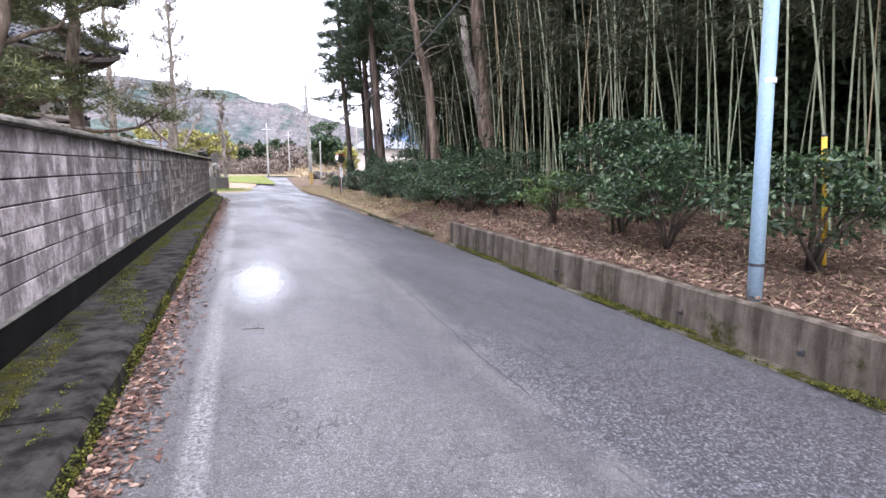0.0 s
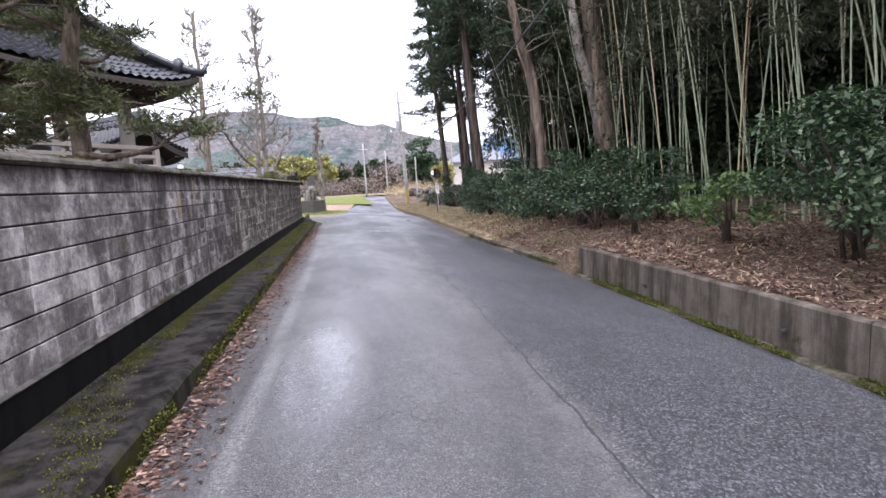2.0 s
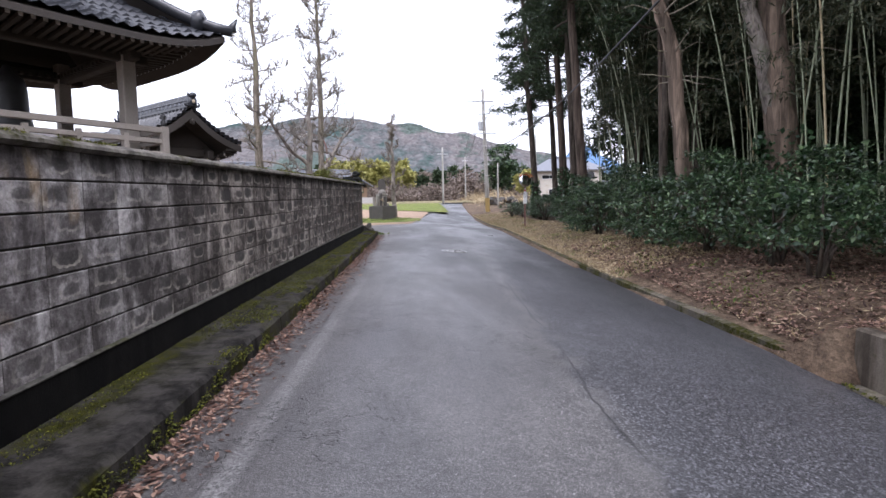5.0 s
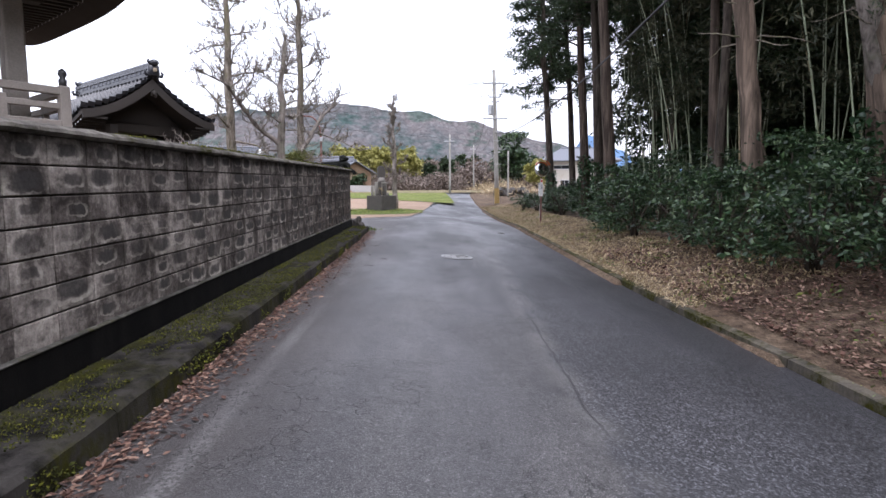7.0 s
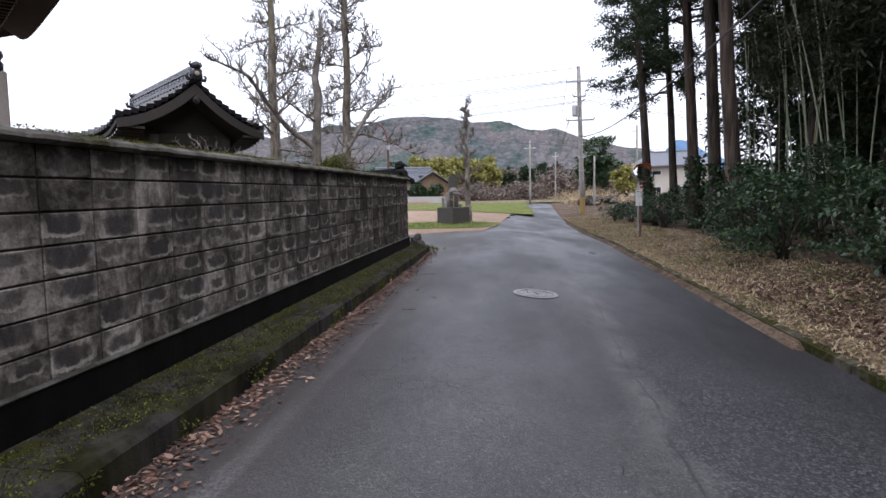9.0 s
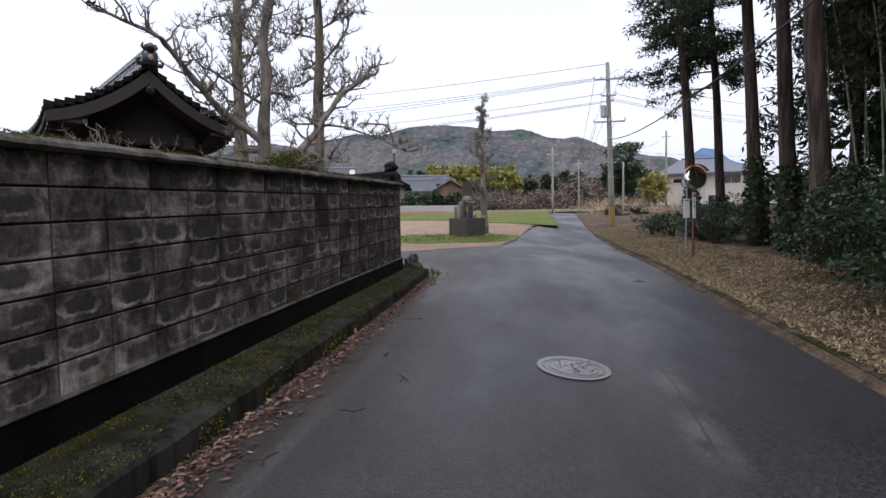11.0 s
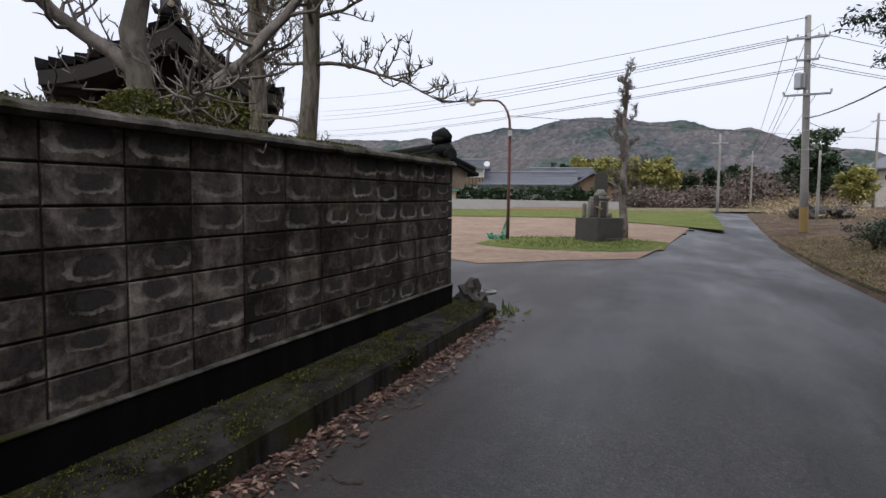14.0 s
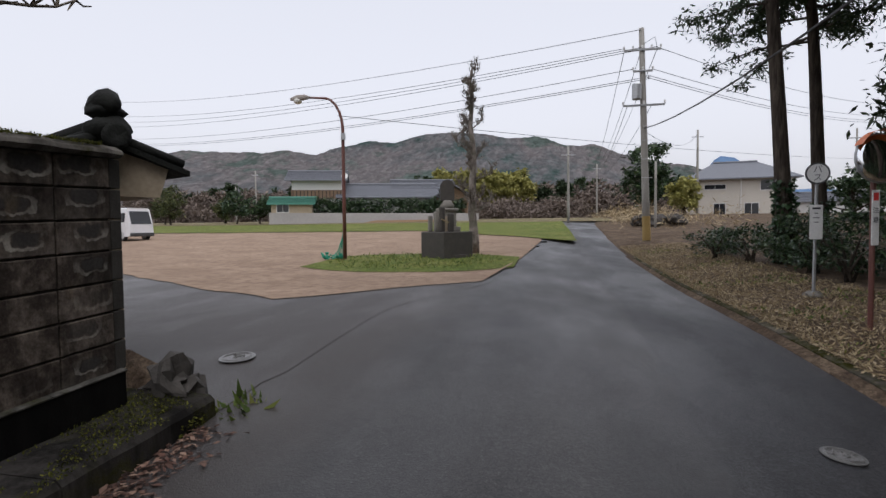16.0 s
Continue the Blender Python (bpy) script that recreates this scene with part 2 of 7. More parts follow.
def asphalt_material():
    k = Nodes("worn_asphalt")
    p = k.world()
    x, y, z = k.sep(p)
    grit = k.noise(p, 110, 4, 0.8)
    stone = k.put("ShaderNodeTexVoronoi", {"Vector": p, "Scale": 70.0})
    blot = k.noise(p, 0.9, 5, 0.6, (1, 0.35, 1))
    fleck = k.noise(p, 8, 5, 0.65)
    base = k.mix(k.ramp(blot, (0.3, 0.0), (0.7, 1.0)), (0.06, 0.059, 0.062), (0.125, 0.12, 0.117))
    base = k.mix(0.85, base, k.ramp(grit, (0.3, 0.2), (0.52, 0.85), (0.7, 3.0)), "MULTIPLY")
    base = k.mix(0.6, base, k.ramp(k.noise(p, 33, 4, 0.8), (0.36, 0.6), (0.52, 1.0), (0.66, 1.5)), "MULTIPLY")
    base = k.mix(0.35, base, k.ramp(fleck, (0.3, 0.6), (0.7, 1.3)), "MULTIPLY")
    base = k.mix(0.45, base, k.ramp(k.sep(stone.outputs["Color"])[0], (0.0, 0.62), (0.7, 0.95), (0.9, 1.7)), "MULTIPLY")
    # the younger, darker and coarser half of the carriageway
    wob = k.math("MULTIPLY", k.math("SUBTRACT", k.noise(p, 0.8, 3), 0.5), 0.25)
    line = k.math("ADD", k.math("SUBTRACT", x, k.math("MULTIPLY", y, 0.027)), wob)
    half = k.ramp(k.math("SUBTRACT", line, 1.2), (0.44, 0.0), (0.5, 1.0))
    dark = k.mix(0.9, (0.056, 0.056, 0.061), k.ramp(stone.outputs["Color"], (0.25, 0.35), (0.6, 0.9), (0.82, 2.6)), "MULTIPLY")
    base = k.mix(k.math("MULTIPLY", half, 0.85), base, dark)
    # damper asphalt further along, with dark lens falloff also put into the colour
    darkened = k.ramp(k.math("ADD", k.math("DIVIDE", y, 26.0), k.math("MULTIPLY", k.math("SUBTRACT", k.noise(p, 0.6, 3), 0.5), 0.5)), (0.4, 1.0), (0.75, 0.45))
    base = k.mix(1.0, base, darkened, "MULTIPLY")
    base = k.mix(0.7, base, k.ramp(k.noise(p, 150, 2, 0.6), (0.34, 0.4), (0.52, 0.95), (0.66, 2.4)), "MULTIPLY")
    # a pale seam along the joint
    seam = k.math("ABSOLUTE", k.math("SUBTRACT", line, 1.72))
    seam = k.math("MULTIPLY", k.ramp(seam, (0.02, 1.0), (0.2, 0.0)), k.ramp(k.noise(p, 2.6, 4), (0.4, 0.0), (0.62, 0.6)))
    seam = k.math("MULTIPLY", seam, k.ramp(grit, (0.32, 0.35), (0.6, 1.0)))
    seam = k.math("MULTIPLY", seam, k.ramp(k.math("DIVIDE", y, 40.0), (0.54, 1.0), (0.68, 0.15)))
    base = k.mix(seam, base, (0.175, 0.168, 0.158))
    joint = k.math("ABSOLUTE", k.math("SUBTRACT", k.math("ADD", line, k.math("MULTIPLY", k.math("SUBTRACT", k.noise(p, 9, 4), 0.5), 0.05)), 1.73))
    joint = k.math("MULTIPLY", k.ramp(joint, (0.006, 1.0), (0.016, 0.0)), k.ramp(k.noise(p, 1.3, 3), (0.38, 0.0), (0.5, 1.0)))
    base = k.mix(k.math("MULTIPLY", joint, 0.8), base, (0.02, 0.02, 0.02))
    # the rubbed-out edge line
    lw = k.math("ABSOLUTE", k.math("ADD", k.math("ADD", x, 0.31), k.math("MULTIPLY", k.math("SUBTRACT", k.noise(p, 1.1, 2), 0.5), 0.06)))
    lw = k.ramp(lw, (0.045, 1.0), (0.1, 0.0))
    lw = k.math("MULTIPLY", lw, k.ramp(k.noise(p, 45, 3, 0.7), (0.42, 0.0), (0.6, 1.0)))
    lw = k.math("MULTIPLY", lw, k.ramp(k.noise(p, 0.5, 3), (0.32, 0.3), (0.55, 1.0)))
    far = k.ramp(k.math("DIVIDE", y, 40.0), (0.38, 1.0), (0.6, 0.1))
    base = k.mix(k.math("MULTIPLY", k.math("MULTIPLY", lw, far), 0.55), base, (0.42, 0.42, 0.41))
    # brown mud washed along the curb, with dark lens falloff painted into it
    mud_shade = k.math("ADD", x, k.math("MULTIPLY", k.math("SUBTRACT", k.noise(p, 1.1, 5, 0.65), 0.5), 1.3))
    mud_shade = k.math("MULTIPLY", k.ramp(k.math("ADD", mud_shade, 0.6), (0.2, 1.0), (1.0, 0.0)), k.ramp(k.math("DIVIDE", y, 26.0), (0.25, 0.25), (0.7, 1.0)))
    base = k.mix(k.math("MULTIPLY", mud_shade, 0.72), base, k.mix(k.ramp(grit, (0.35, 0.0), (0.65, 1.0)), (0.022, 0.018, 0.015), (0.075, 0.062, 0.055)))
    # hair cracks
    cr = k.put("ShaderNodeTexVoronoi", {"Vector": p, "Scale": 1.7}, feature="DISTANCE_TO_EDGE")
    vec = k.put("ShaderNodeVectorMath", {0: p, 1: k.put("ShaderNodeTexNoise", {"Vector": p, "Scale": 5.0, "Detail": 5.0}).outputs["Color"]}, operation="ADD")
    k.l.new(vec.outputs[0], cr.inputs["Vector"])
    zone = k.ramp(k.noise(p, 0.45, 2), (0.5, 0.0), (0.6, 1.0))
    crack = k.math("MULTIPLY", k.ramp(cr.outputs["Distance"], (0.0, 1.0), (0.022, 0.0)), k.math("MULTIPLY", zone, k.ramp(k.math("DIVIDE", y, 40.0), (0.4, 1.0), (0.5, 0.1))))
    crack = k.math("MULTIPLY", crack, k.math("SUBTRACT", 1.0, half, True))
    base = k.mix(k.math("MULTIPLY", crack, 0.8), base, (0.025, 0.024, 0.024))
    h = k.math("SUBTRACT", k.math("ADD", grit, k.math("MULTIPLY", stone.outputs["Distance"], 0.5)), k.math("MULTIPLY", crack, 2.0))
    wet = k.ramp(k.noise(p, 0.55, 4, 0.6, (1, 0.4, 1)), (0.38, 0.36), (0.62, 0.58))
    # a smooth damp patch in the wheel track
    dx = k.math("DIVIDE", k.math("SUBTRACT", x, 0.12), 0.5)
    dy = k.math("DIVIDE", k.math("SUBTRACT", y, 7.4), 1.9)
    pond = k.ramp(k.math("ADD", k.math("MULTIPLY", dx, dx), k.math("MULTIPLY", dy, dy)), (0.2, 1.0), (1.0, 0.0))
    pond = k.math("MULTIPLY", pond, k.ramp(k.noise(p, 1.6, 3), (0.34, 0.3), (0.48, 1.0)))
    wet = k.mix(pond, wet, 0.19)
    k.bump(h, k.math("MULTIPLY", k.math("SUBTRACT", 1.0, k.math("MULTIPLY", pond, 0.9)), 0.6), 0.006)
    return k.done(base, wet, 0, 0.45)


def block_material(name, per_object):
    """Weathered concrete block: a dark damp middle and pale lime rims, no two alike."""
    k = Nodes(name)
    p = k.world()
    uv = k.sep(k.coord("UV"))
    if per_object:
        rnd = k.n.new("ShaderNodeObjectInfo").outputs["Random"]
    else:
        rnd = k.n.new("ShaderNodeNewGeometry").outputs["Random Per Island"]
    x, y, z = k.sep(p)
    along = k.ramp(k.math("DIVIDE", y, 26.0), (0.2, 0.0), (0.52, 1.0))
    fine, big = k.noise(p, 55, 4, 0.7), k.noise(p, 1.3, 4, 0.6)
    mid = k.noise(p, 7.0, 5, 0.65)
    streak = k.noise(p, 6.0, 4, 0.6, (1, 1, 0.18))
    # distance from the block's middle, warped
    wu = k.math("MULTIPLY", k.math("SUBTRACT", k.noise(p, 11, 3), 0.5), 0.3)
    r3, r4 = k.math("FRACT", k.math("MULTIPLY", rnd, 13.7)), k.math("FRACT", k.math("MULTIPLY", rnd, 29.3))
    wv = k.math("MULTIPLY", k.math("SUBTRACT", k.noise(p, 14, 4), 0.5), 0.36)
    cu = k.math("ADD", 0.36, k.math("MULTIPLY", r3, 0.28))
    cv = k.math("ADD", 0.46, k.math("MULTIPLY", r4, 0.3))
    size = k.math("ADD", 0.7, k.math("MULTIPLY", k.math("FRACT", k.math("MULTIPLY", rnd, 53.1)), 0.75))
    du = k.math("MULTIPLY", k.math("ABSOLUTE", k.math("ADD", k.math("SUBTRACT", uv[0], cu), wu)), size)
    dv = k.math("MULTIPLY", k.math("ABSOLUTE", k.math("ADD", k.math("SUBTRACT", uv[1], cv), wv)), size)
    r = k.math("POWER", k.math("ADD", k.math("POWER", k.math("MULTIPLY", du, 2.3), 3.5), k.math("POWER", k.math("MULTIPLY", dv, 2.5), 3.5)), 0.3)
    low = k.ramp(uv[1], (0.22, 1.0), (0.4, 0.75), (0.8, 0.12))
    some = k.math("MULTIPLY", k.ramp(rnd, (0.08, 0.0), (0.4, 1.0)), k.ramp(k.noise(p, 1.5, 3), (0.34, 0.15), (0.5, 1.0)))
    r2 = k.math("FRACT", k.math("MULTIPLY", rnd, 7.31))
    grime = k.noise(p, 2.4, 9, 0.68, (1, 1, 0.75), 0.6)
    crust = k.noise(p, 17, 8, 0.72)
    g = k.math("ADD", k.math("MULTIPLY", grime, 0.68), k.math("ADD", k.math("MULTIPLY", r2, 0.09), k.math("MULTIPLY", streak, 0.26)))
    g = k.math("SUBTRACT", k.math("ADD", g, k.math("MULTIPLY", k.math("SUBTRACT", crust, 0.5), 0.3)), k.math("MULTIPLY", along, 0.03))
    tone = k.ramp(g, (0.4, (0.035, 0.031, 0.029)), (0.49, (0.12, 0.112, 0.108)), (0.55, (0.25, 0.24, 0.233)), (0.64, (0.46, 0.445, 0.43)), (0.72, (0.62, 0.6, 0.575)))
    tone = k.mix(k.math("MULTIPLY", k.ramp(along, (0.75, 0.0), (1.0, 1.0)), 0.5), tone, k.mix(1.0, tone, (0.8, 0.66, 0.52), "MULTIPLY"))
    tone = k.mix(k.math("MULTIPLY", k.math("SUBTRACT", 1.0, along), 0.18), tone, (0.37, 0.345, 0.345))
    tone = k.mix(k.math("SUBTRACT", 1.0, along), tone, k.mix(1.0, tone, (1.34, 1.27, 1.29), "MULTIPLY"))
    # blocks turn darker and browner towards the wall's far end
    darkened = k.ramp(k.math("DIVIDE", y, 26.0), (0.72, 0.0), (0.9, 1.0))
    tone = k.mix(k.math("MULTIPLY", darkened, 0.8), tone, k.mix(1.0, tone, (0.4, 0.345, 0.29), "MULTIPLY"))
    edge = k.math("ADD", r, k.math("MULTIPLY", k.math("SUBTRACT", crust, 0.5), 0.15))
    blob = k.ramp(edge, (0.5, 1.0), (0.72, 0.0))
    rim = k.math("MULTIPLY", k.math("MULTIPLY", k.ramp(edge, (0.66, 0.0), (0.76, 1.0), (0.98, 0.85), (1.2, 0.1)), low), k.ramp(mid, (0.34, 0.0), (0.7, 1.0)))
    tone = k.mix(k.math("MULTIPLY", blob, k.math("MULTIPLY", some, k.math("ADD", 0.1, k.math("MULTIPLY", along, 0.74)))), tone, (0.05, 0.047, 0.044))
    tone = k.mix(k.math("MULTIPLY", rim, k.math("MULTIPLY", some, k.math("ADD", 0.1, k.math("MULTIPLY", along, 0.9)))), tone, (0.5, 0.465, 0.4))
    rust = k.math("MULTIPLY", k.ramp(k.noise(p, 0.8, 3), (0.66, 0.0), (0.74, 0.6)), k.ramp(streak, (0.45, 0.0), (0.6, 1.0)))
    tone = k.mix(rust, tone, (0.4, 0.25, 0.08))
    tone = k.mix(0.5, tone, k.ramp(fine, (0.3, 0.5), (0.7, 1.45)), "MULTIPLY")
    k.bump(k.math("ADD", fine, mid), 0.45, 0.006)
    return k.done(tone, 0.92, 0, 0.2)


def concrete_material(name, a, b, moss=0.0, dark=(0.06, 0.055, 0.05), bands=()):
    """Cast concrete with runs of dirt, and moss where asked."""
    k = Nodes(name)
    p = k.world()
    fine, mid, big = k.noise(p, 60, 4, 0.7), k.noise(p, 6, 5, 0.65), k.noise(p, 1.1, 4)
    run = k.noise(p, 5.0, 5, 0.65, (1, 1, 0.12))
    c = k.mix(big, a, b)
    c = k.mix(k.math("MULTIPLY", k.ramp(run, (0.4, 1.0), (0.6, 0.0)), 0.75), c, dark)
    c = k.mix(0.5, c, k.ramp(mid, (0.3, 0.55), (0.7, 1.3)), "MULTIPLY")
    c = k.mix(0.4, c, k.ramp(fine, (0.3, 0.6), (0.7, 1.3)), "MULTIPLY")
    h = k.math("ADD", fine, mid)
    if moss:
        mm = k.math("MULTIPLY", k.ramp(k.noise(p, 1.6, 5, 0.7), (0.62 - 0.3 * moss, 0.0), (0.74 - 0.3 * moss, 1.0)), k.ramp(k.noise(p, 22, 4), (0.3, 0.3), (0.55, 1.0)))
        if bands:
            px = k.sep(p)[0]
            keep = None
            for x0, x1 in bands:
                u = k.math("DIVIDE", k.math("SUBTRACT", k.math("ADD", px, k.math("MULTIPLY", k.math("SUBTRACT", k.noise(p, 2.5, 3), 0.5), 0.16)), x0), x1 - x0)
                w = k.ramp(u, (0.0, 0.0), (0.18, 1.0), (0.82, 1.0), (1.0, 0.0))
                keep = w if keep is None else k.math("MAXIMUM", keep, w)
            late = k.ramp(k.math("DIVIDE", k.sep(p)[1], 26.0), (0.35, 0.0), (0.6, 0.4))
            mm = k.math("MULTIPLY", mm, k.math("MAXIMUM", keep, late))
        tuft = k.noise(p, 120, 3, 0.7)
        green = k.mix(k.noise(p, 9, 3), (0.01, 0.012, 0.002), (0.06, 0.058, 0.006))
        green = k.mix(0.6, green, k.ramp(tuft, (0.3, 0.4), (0.7, 1.6)), "MULTIPLY")
        c = k.mix(mm, c, green)
        h = k.math("ADD", h, k.math("MULTIPLY", mm, k.math("MULTIPLY", tuft, 3.0)))
    k.bump(h, 0.5, 0.01)
    return k.done(c, 0.95, 0, 0.1)


def leaf_material(name, a, b, c=None, rough=0.45, through_light=0.25):
    """Leaves, each of its own tone."""
    k = Nodes(name)
    rnd = k.n.new("ShaderNodeNewGeometry").outputs["Random Per Island"]
    col = k.ramp(rnd, (0.0, a), (0.6, b), (1.0, c or b))
    big = k.noise(k.world(), 2.0, 2)
    col = k.mix(0.5, col, k.ramp(big, (0.3, 0.6), (0.7, 1.4)), "MULTIPLY")
    k.bsdf.inputs["Transmission Weight"].default_value = 0.0
    k.done(col, rough, 0, 0.4)
    tr = k.put("ShaderNodeBsdfTranslucent", {"Color": col})
    mx = k.put("ShaderNodeMixShader", {0: through_light, 1: k.bsdf.outputs[0], 2: tr.outputs[0]})
    k.l.new(mx.outputs[0], k.n["Material Output"].inputs["Surface"])
    return k.m


def bark_material(name, a, b, stretch=0.12, scale=14.0, moss=None):
    k = Nodes(name)
    p = k.world()
    ridge = k.noise(p, scale, 5, 0.65, (1, 1, stretch), 0.4)
    big, fine = k.noise(p, 1.5, 3), k.noise(p, 70, 3)
    c = k.ramp(ridge, (0.32, tuple(0.35 * q for q in a)), (0.5, a), (0.68, b))
    c = k.mix(0.5, c, k.ramp(big, (0.3, 0.6), (0.7, 1.35)), "MULTIPLY")
    if moss:
        c = k.mix(k.ramp(k.noise(p, 3.5, 4), (0.5, 0.0), (0.66, 0.7)), c, moss)
    k.bump(k.math("ADD", ridge, k.math("MULTIPLY", fine, 0.2)), 0.8, 0.03)
    return k.done(c, 0.9, 0, 0.2)


def litter_ground(name, a, b, c, scale=14.0, cell=0.7):
    """Earth under scattered leaves or grass: patches at three scales."""
    k = Nodes(name)
    p = k.world()
    v = k.put("ShaderNodeTexVoronoi", {"Vector": k.put("ShaderNodeMapping", {"Vector": p, "Scale": (1, 0.6, 1)}).outputs[0], "Scale": scale})
    big, mid, fine = k.noise(p, 0.7, 4), k.noise(p, 5, 4), k.noise(p, 60, 3)
    col = k.mix(k.ramp(big, (0.35, 0.0), (0.65, 1.0)), a, b)
    col = k.mix(k.ramp(mid, (0.45, 0.0), (0.65, 1.0)), col, c)
    col = k.mix(cell, col, k.ramp(v.outputs["Color"], (0.2, 0.5), (0.8, 1.5)), "MULTIPLY")
    col = k.mix(0.5, col, k.ramp(fine, (0.3, 0.5), (0.7, 1.4)), "MULTIPLY")
    k.bump(k.math("ADD", v.outputs["Distance"], fine), 0.7, 0.03)
    return k.done(col, 0.95, 0, 0.15)


def hill_material():
    k = Nodes("wooded_hill")
    p = k.world()
    big = k.noise(p, 0.007, 4, 0.6, (1, 0.6, 1.6))
    mid = k.noise(p, 0.035, 5, 0.7, (1, 0.6, 1.3))
    fine = k.noise(p, 0.22, 4, 0.7, (1, 0.5, 1))
    tree = k.put("ShaderNodeTexVoronoi", {"Vector": k.put("ShaderNodeMapping", {"Vector": p, "Scale": (1, 0.5, 1)}).outputs[0], "Scale": 0.17})
    g = k.math("ADD", k.math("MULTIPLY", big, 0.7), k.math("MULTIPLY", mid, 0.35))
    # winter browns and greens, paled and cooled by haze painted into them
    col = k.ramp(g, (0.42, (0.05, 0.075, 0.07)), (0.48, (0.105, 0.108, 0.11)), (0.56, (0.138, 0.126, 0.126)), (0.62, (0.075, 0.095, 0.085)))
    col = k.mix(0.55, col, k.ramp(fine, (0.3, 0.5), (0.7, 1.45)), "MULTIPLY")
    col = k.mix(0.6, col, k.ramp(tree.outputs["Color"], (0.1, 0.65), (0.9, 1.35)), "MULTIPLY")
    k.bump(tree.outputs["Distance"], 0.7, -3.0)
    return k.done(col, 1.0, 0, 0.0)


M = {}
M["asphalt"] = asphalt_material()
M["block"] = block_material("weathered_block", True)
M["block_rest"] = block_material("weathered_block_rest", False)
M["mortar"] = concrete_material("dark_mortar", (0.05, 0.047, 0.042), (0.09, 0.085, 0.075))
M["cap"] = concrete_material("crumbling_cap", (0.12, 0.11, 0.095), (0.26, 0.24, 0.21), 0.35)
# footing colour near black, standing in for deep shade along the wall's foot
M["base"] = concrete_material("shade_black_footing", (0.005, 0.0046, 0.0043), (0.012, 0.011, 0.01), dark=(0.003, 0.003, 0.003))
# real moss over concrete whose base tones have shade painted into them
M["curb"] = concrete_material("mossy_shade_black_curb", (0.006, 0.0052, 0.0048), (0.016, 0.0145, 0.013), 0.55, bands=((-1.7, -1.28), (-0.885, -0.7)))
M["ledge"] = concrete_material("dirty_ledge_mortar", (0.05, 0.047, 0.042), (0.19, 0.18, 0.16), 0.25, (0.02, 0.018, 0.016))
M["kerb"] = concrete_material("stained_kerb", (0.1, 0.084, 0.066), (0.21, 0.18, 0.145), 0.15, (0.035, 0.027, 0.02))
M["footing"] = concrete_material("mossy_footing", (0.1, 0.09, 0.07), (0.19, 0.165, 0.125), 0.7)
M["soil"] = litter_ground("leaf_litter", (0.1, 0.068, 0.045), (0.19, 0.14, 0.095), (0.075, 0.052, 0.036), 34, 0.45)
M["far_field"] = litter_ground("winter_field", (0.2, 0.155, 0.1), (0.15, 0.15, 0.06), (0.24, 0.19, 0.13), 3)
M["lot"] = litter_ground("sandy_lot", (0.3, 0.215, 0.155), (0.42, 0.31, 0.225), (0.27, 0.19, 0.137), 9, 0.05)
M["turf"] = litter_ground("spring_turf", (0.1, 0.14, 0.03), (0.2, 0.2, 0.06), (0.13, 0.16, 0.035), 20)
M["hill"] = hill_material()
# aerial haze of the distance put into the mountain's own colour
M["far_hill"] = plain("far_hill_haze_blue", (0.12, 0.2, 0.33), (0.15, 0.24, 0.38), 0.004, 1.0, 0.0, fine=0.02, spec=0.0)
M["leaf_litter"] = leaf_material("fallen_leaves", (0.03, 0.017, 0.013), (0.13, 0.066, 0.046), (0.36, 0.24, 0.175), 0.8, 0.03)
M["leaf_pale"] = leaf_material("dry_grass_leaves", (0.2, 0.14, 0.07), (0.42, 0.33, 0.19), (0.56, 0.46, 0.3), 0.75, 0.1)
M["leaf_grass"] = leaf_material("grass_blades", (0.06, 0.1, 0.02), (0.14, 0.19, 0.04), (0.28, 0.28, 0.08), 0.6, 0.2)
M["moss"] = leaf_material("moss_tufts", (0.02, 0.025, 0.003), (0.07, 0.076, 0.007), (0.16, 0.158, 0.016), 0.9, 0.1)
M["leaf_camellia"] = leaf_material("evergreen_shrub_leaves", (0.009, 0.022, 0.01), (0.034, 0.07, 0.028), (0.11, 0.16, 0.07), 0.3, 0.12)
M["leaf_bright"] = leaf_material("light_shrub_leaves", (0.035, 0.075, 0.02), (0.08, 0.14, 0.035), (0.15, 0.2, 0.06), 0.5, 0.2)
M["leaf_cedar"] = leaf_material("cedar_needles", (0.016, 0.03, 0.014), (0.035, 0.06, 0.025), (0.06, 0.085, 0.035), 0.6, 0.15)
M["leaf_pine"] = leaf_material("pine_needles", (0.03, 0.045, 0.018), (0.075, 0.09, 0.03), (0.15, 0.15, 0.05), 0.6, 0.2)
M["leaf_bamboo"] = leaf_material("bamboo_leaves", (0.02, 0.03, 0.014), (0.05, 0.058, 0.028), (0.11, 0.105, 0.058), 0.6, 0.15)
M["leaf_yellow"] = leaf_material("yellow_bamboo_leaves", (0.2, 0.2, 0.05), (0.33, 0.31, 0.09), (0.42, 0.4, 0.14), 0.6, 0.2)
M["leaf_ivy"] = leaf_material("ivy_leaves", (0.012, 0.035, 0.014), (0.03, 0.07, 0.025), (0.05, 0.1, 0.04), 0.35, 0.1)
M["leaf_box"] = leaf_material("clipped_bush_leaves", (0.06, 0.075, 0.015), (0.13, 0.14, 0.03), (0.22, 0.21, 0.06), 0.5, 0.2)
M["twig"] = leaf_material("far_twigs", (0.1, 0.075, 0.06), (0.17, 0.135, 0.115), (0.22, 0.18, 0.15), 0.9, 0.0)
M["bark_cedar"] = bark_material("cedar_bark", (0.075, 0.056, 0.044), (0.15, 0.115, 0.09), 0.06)
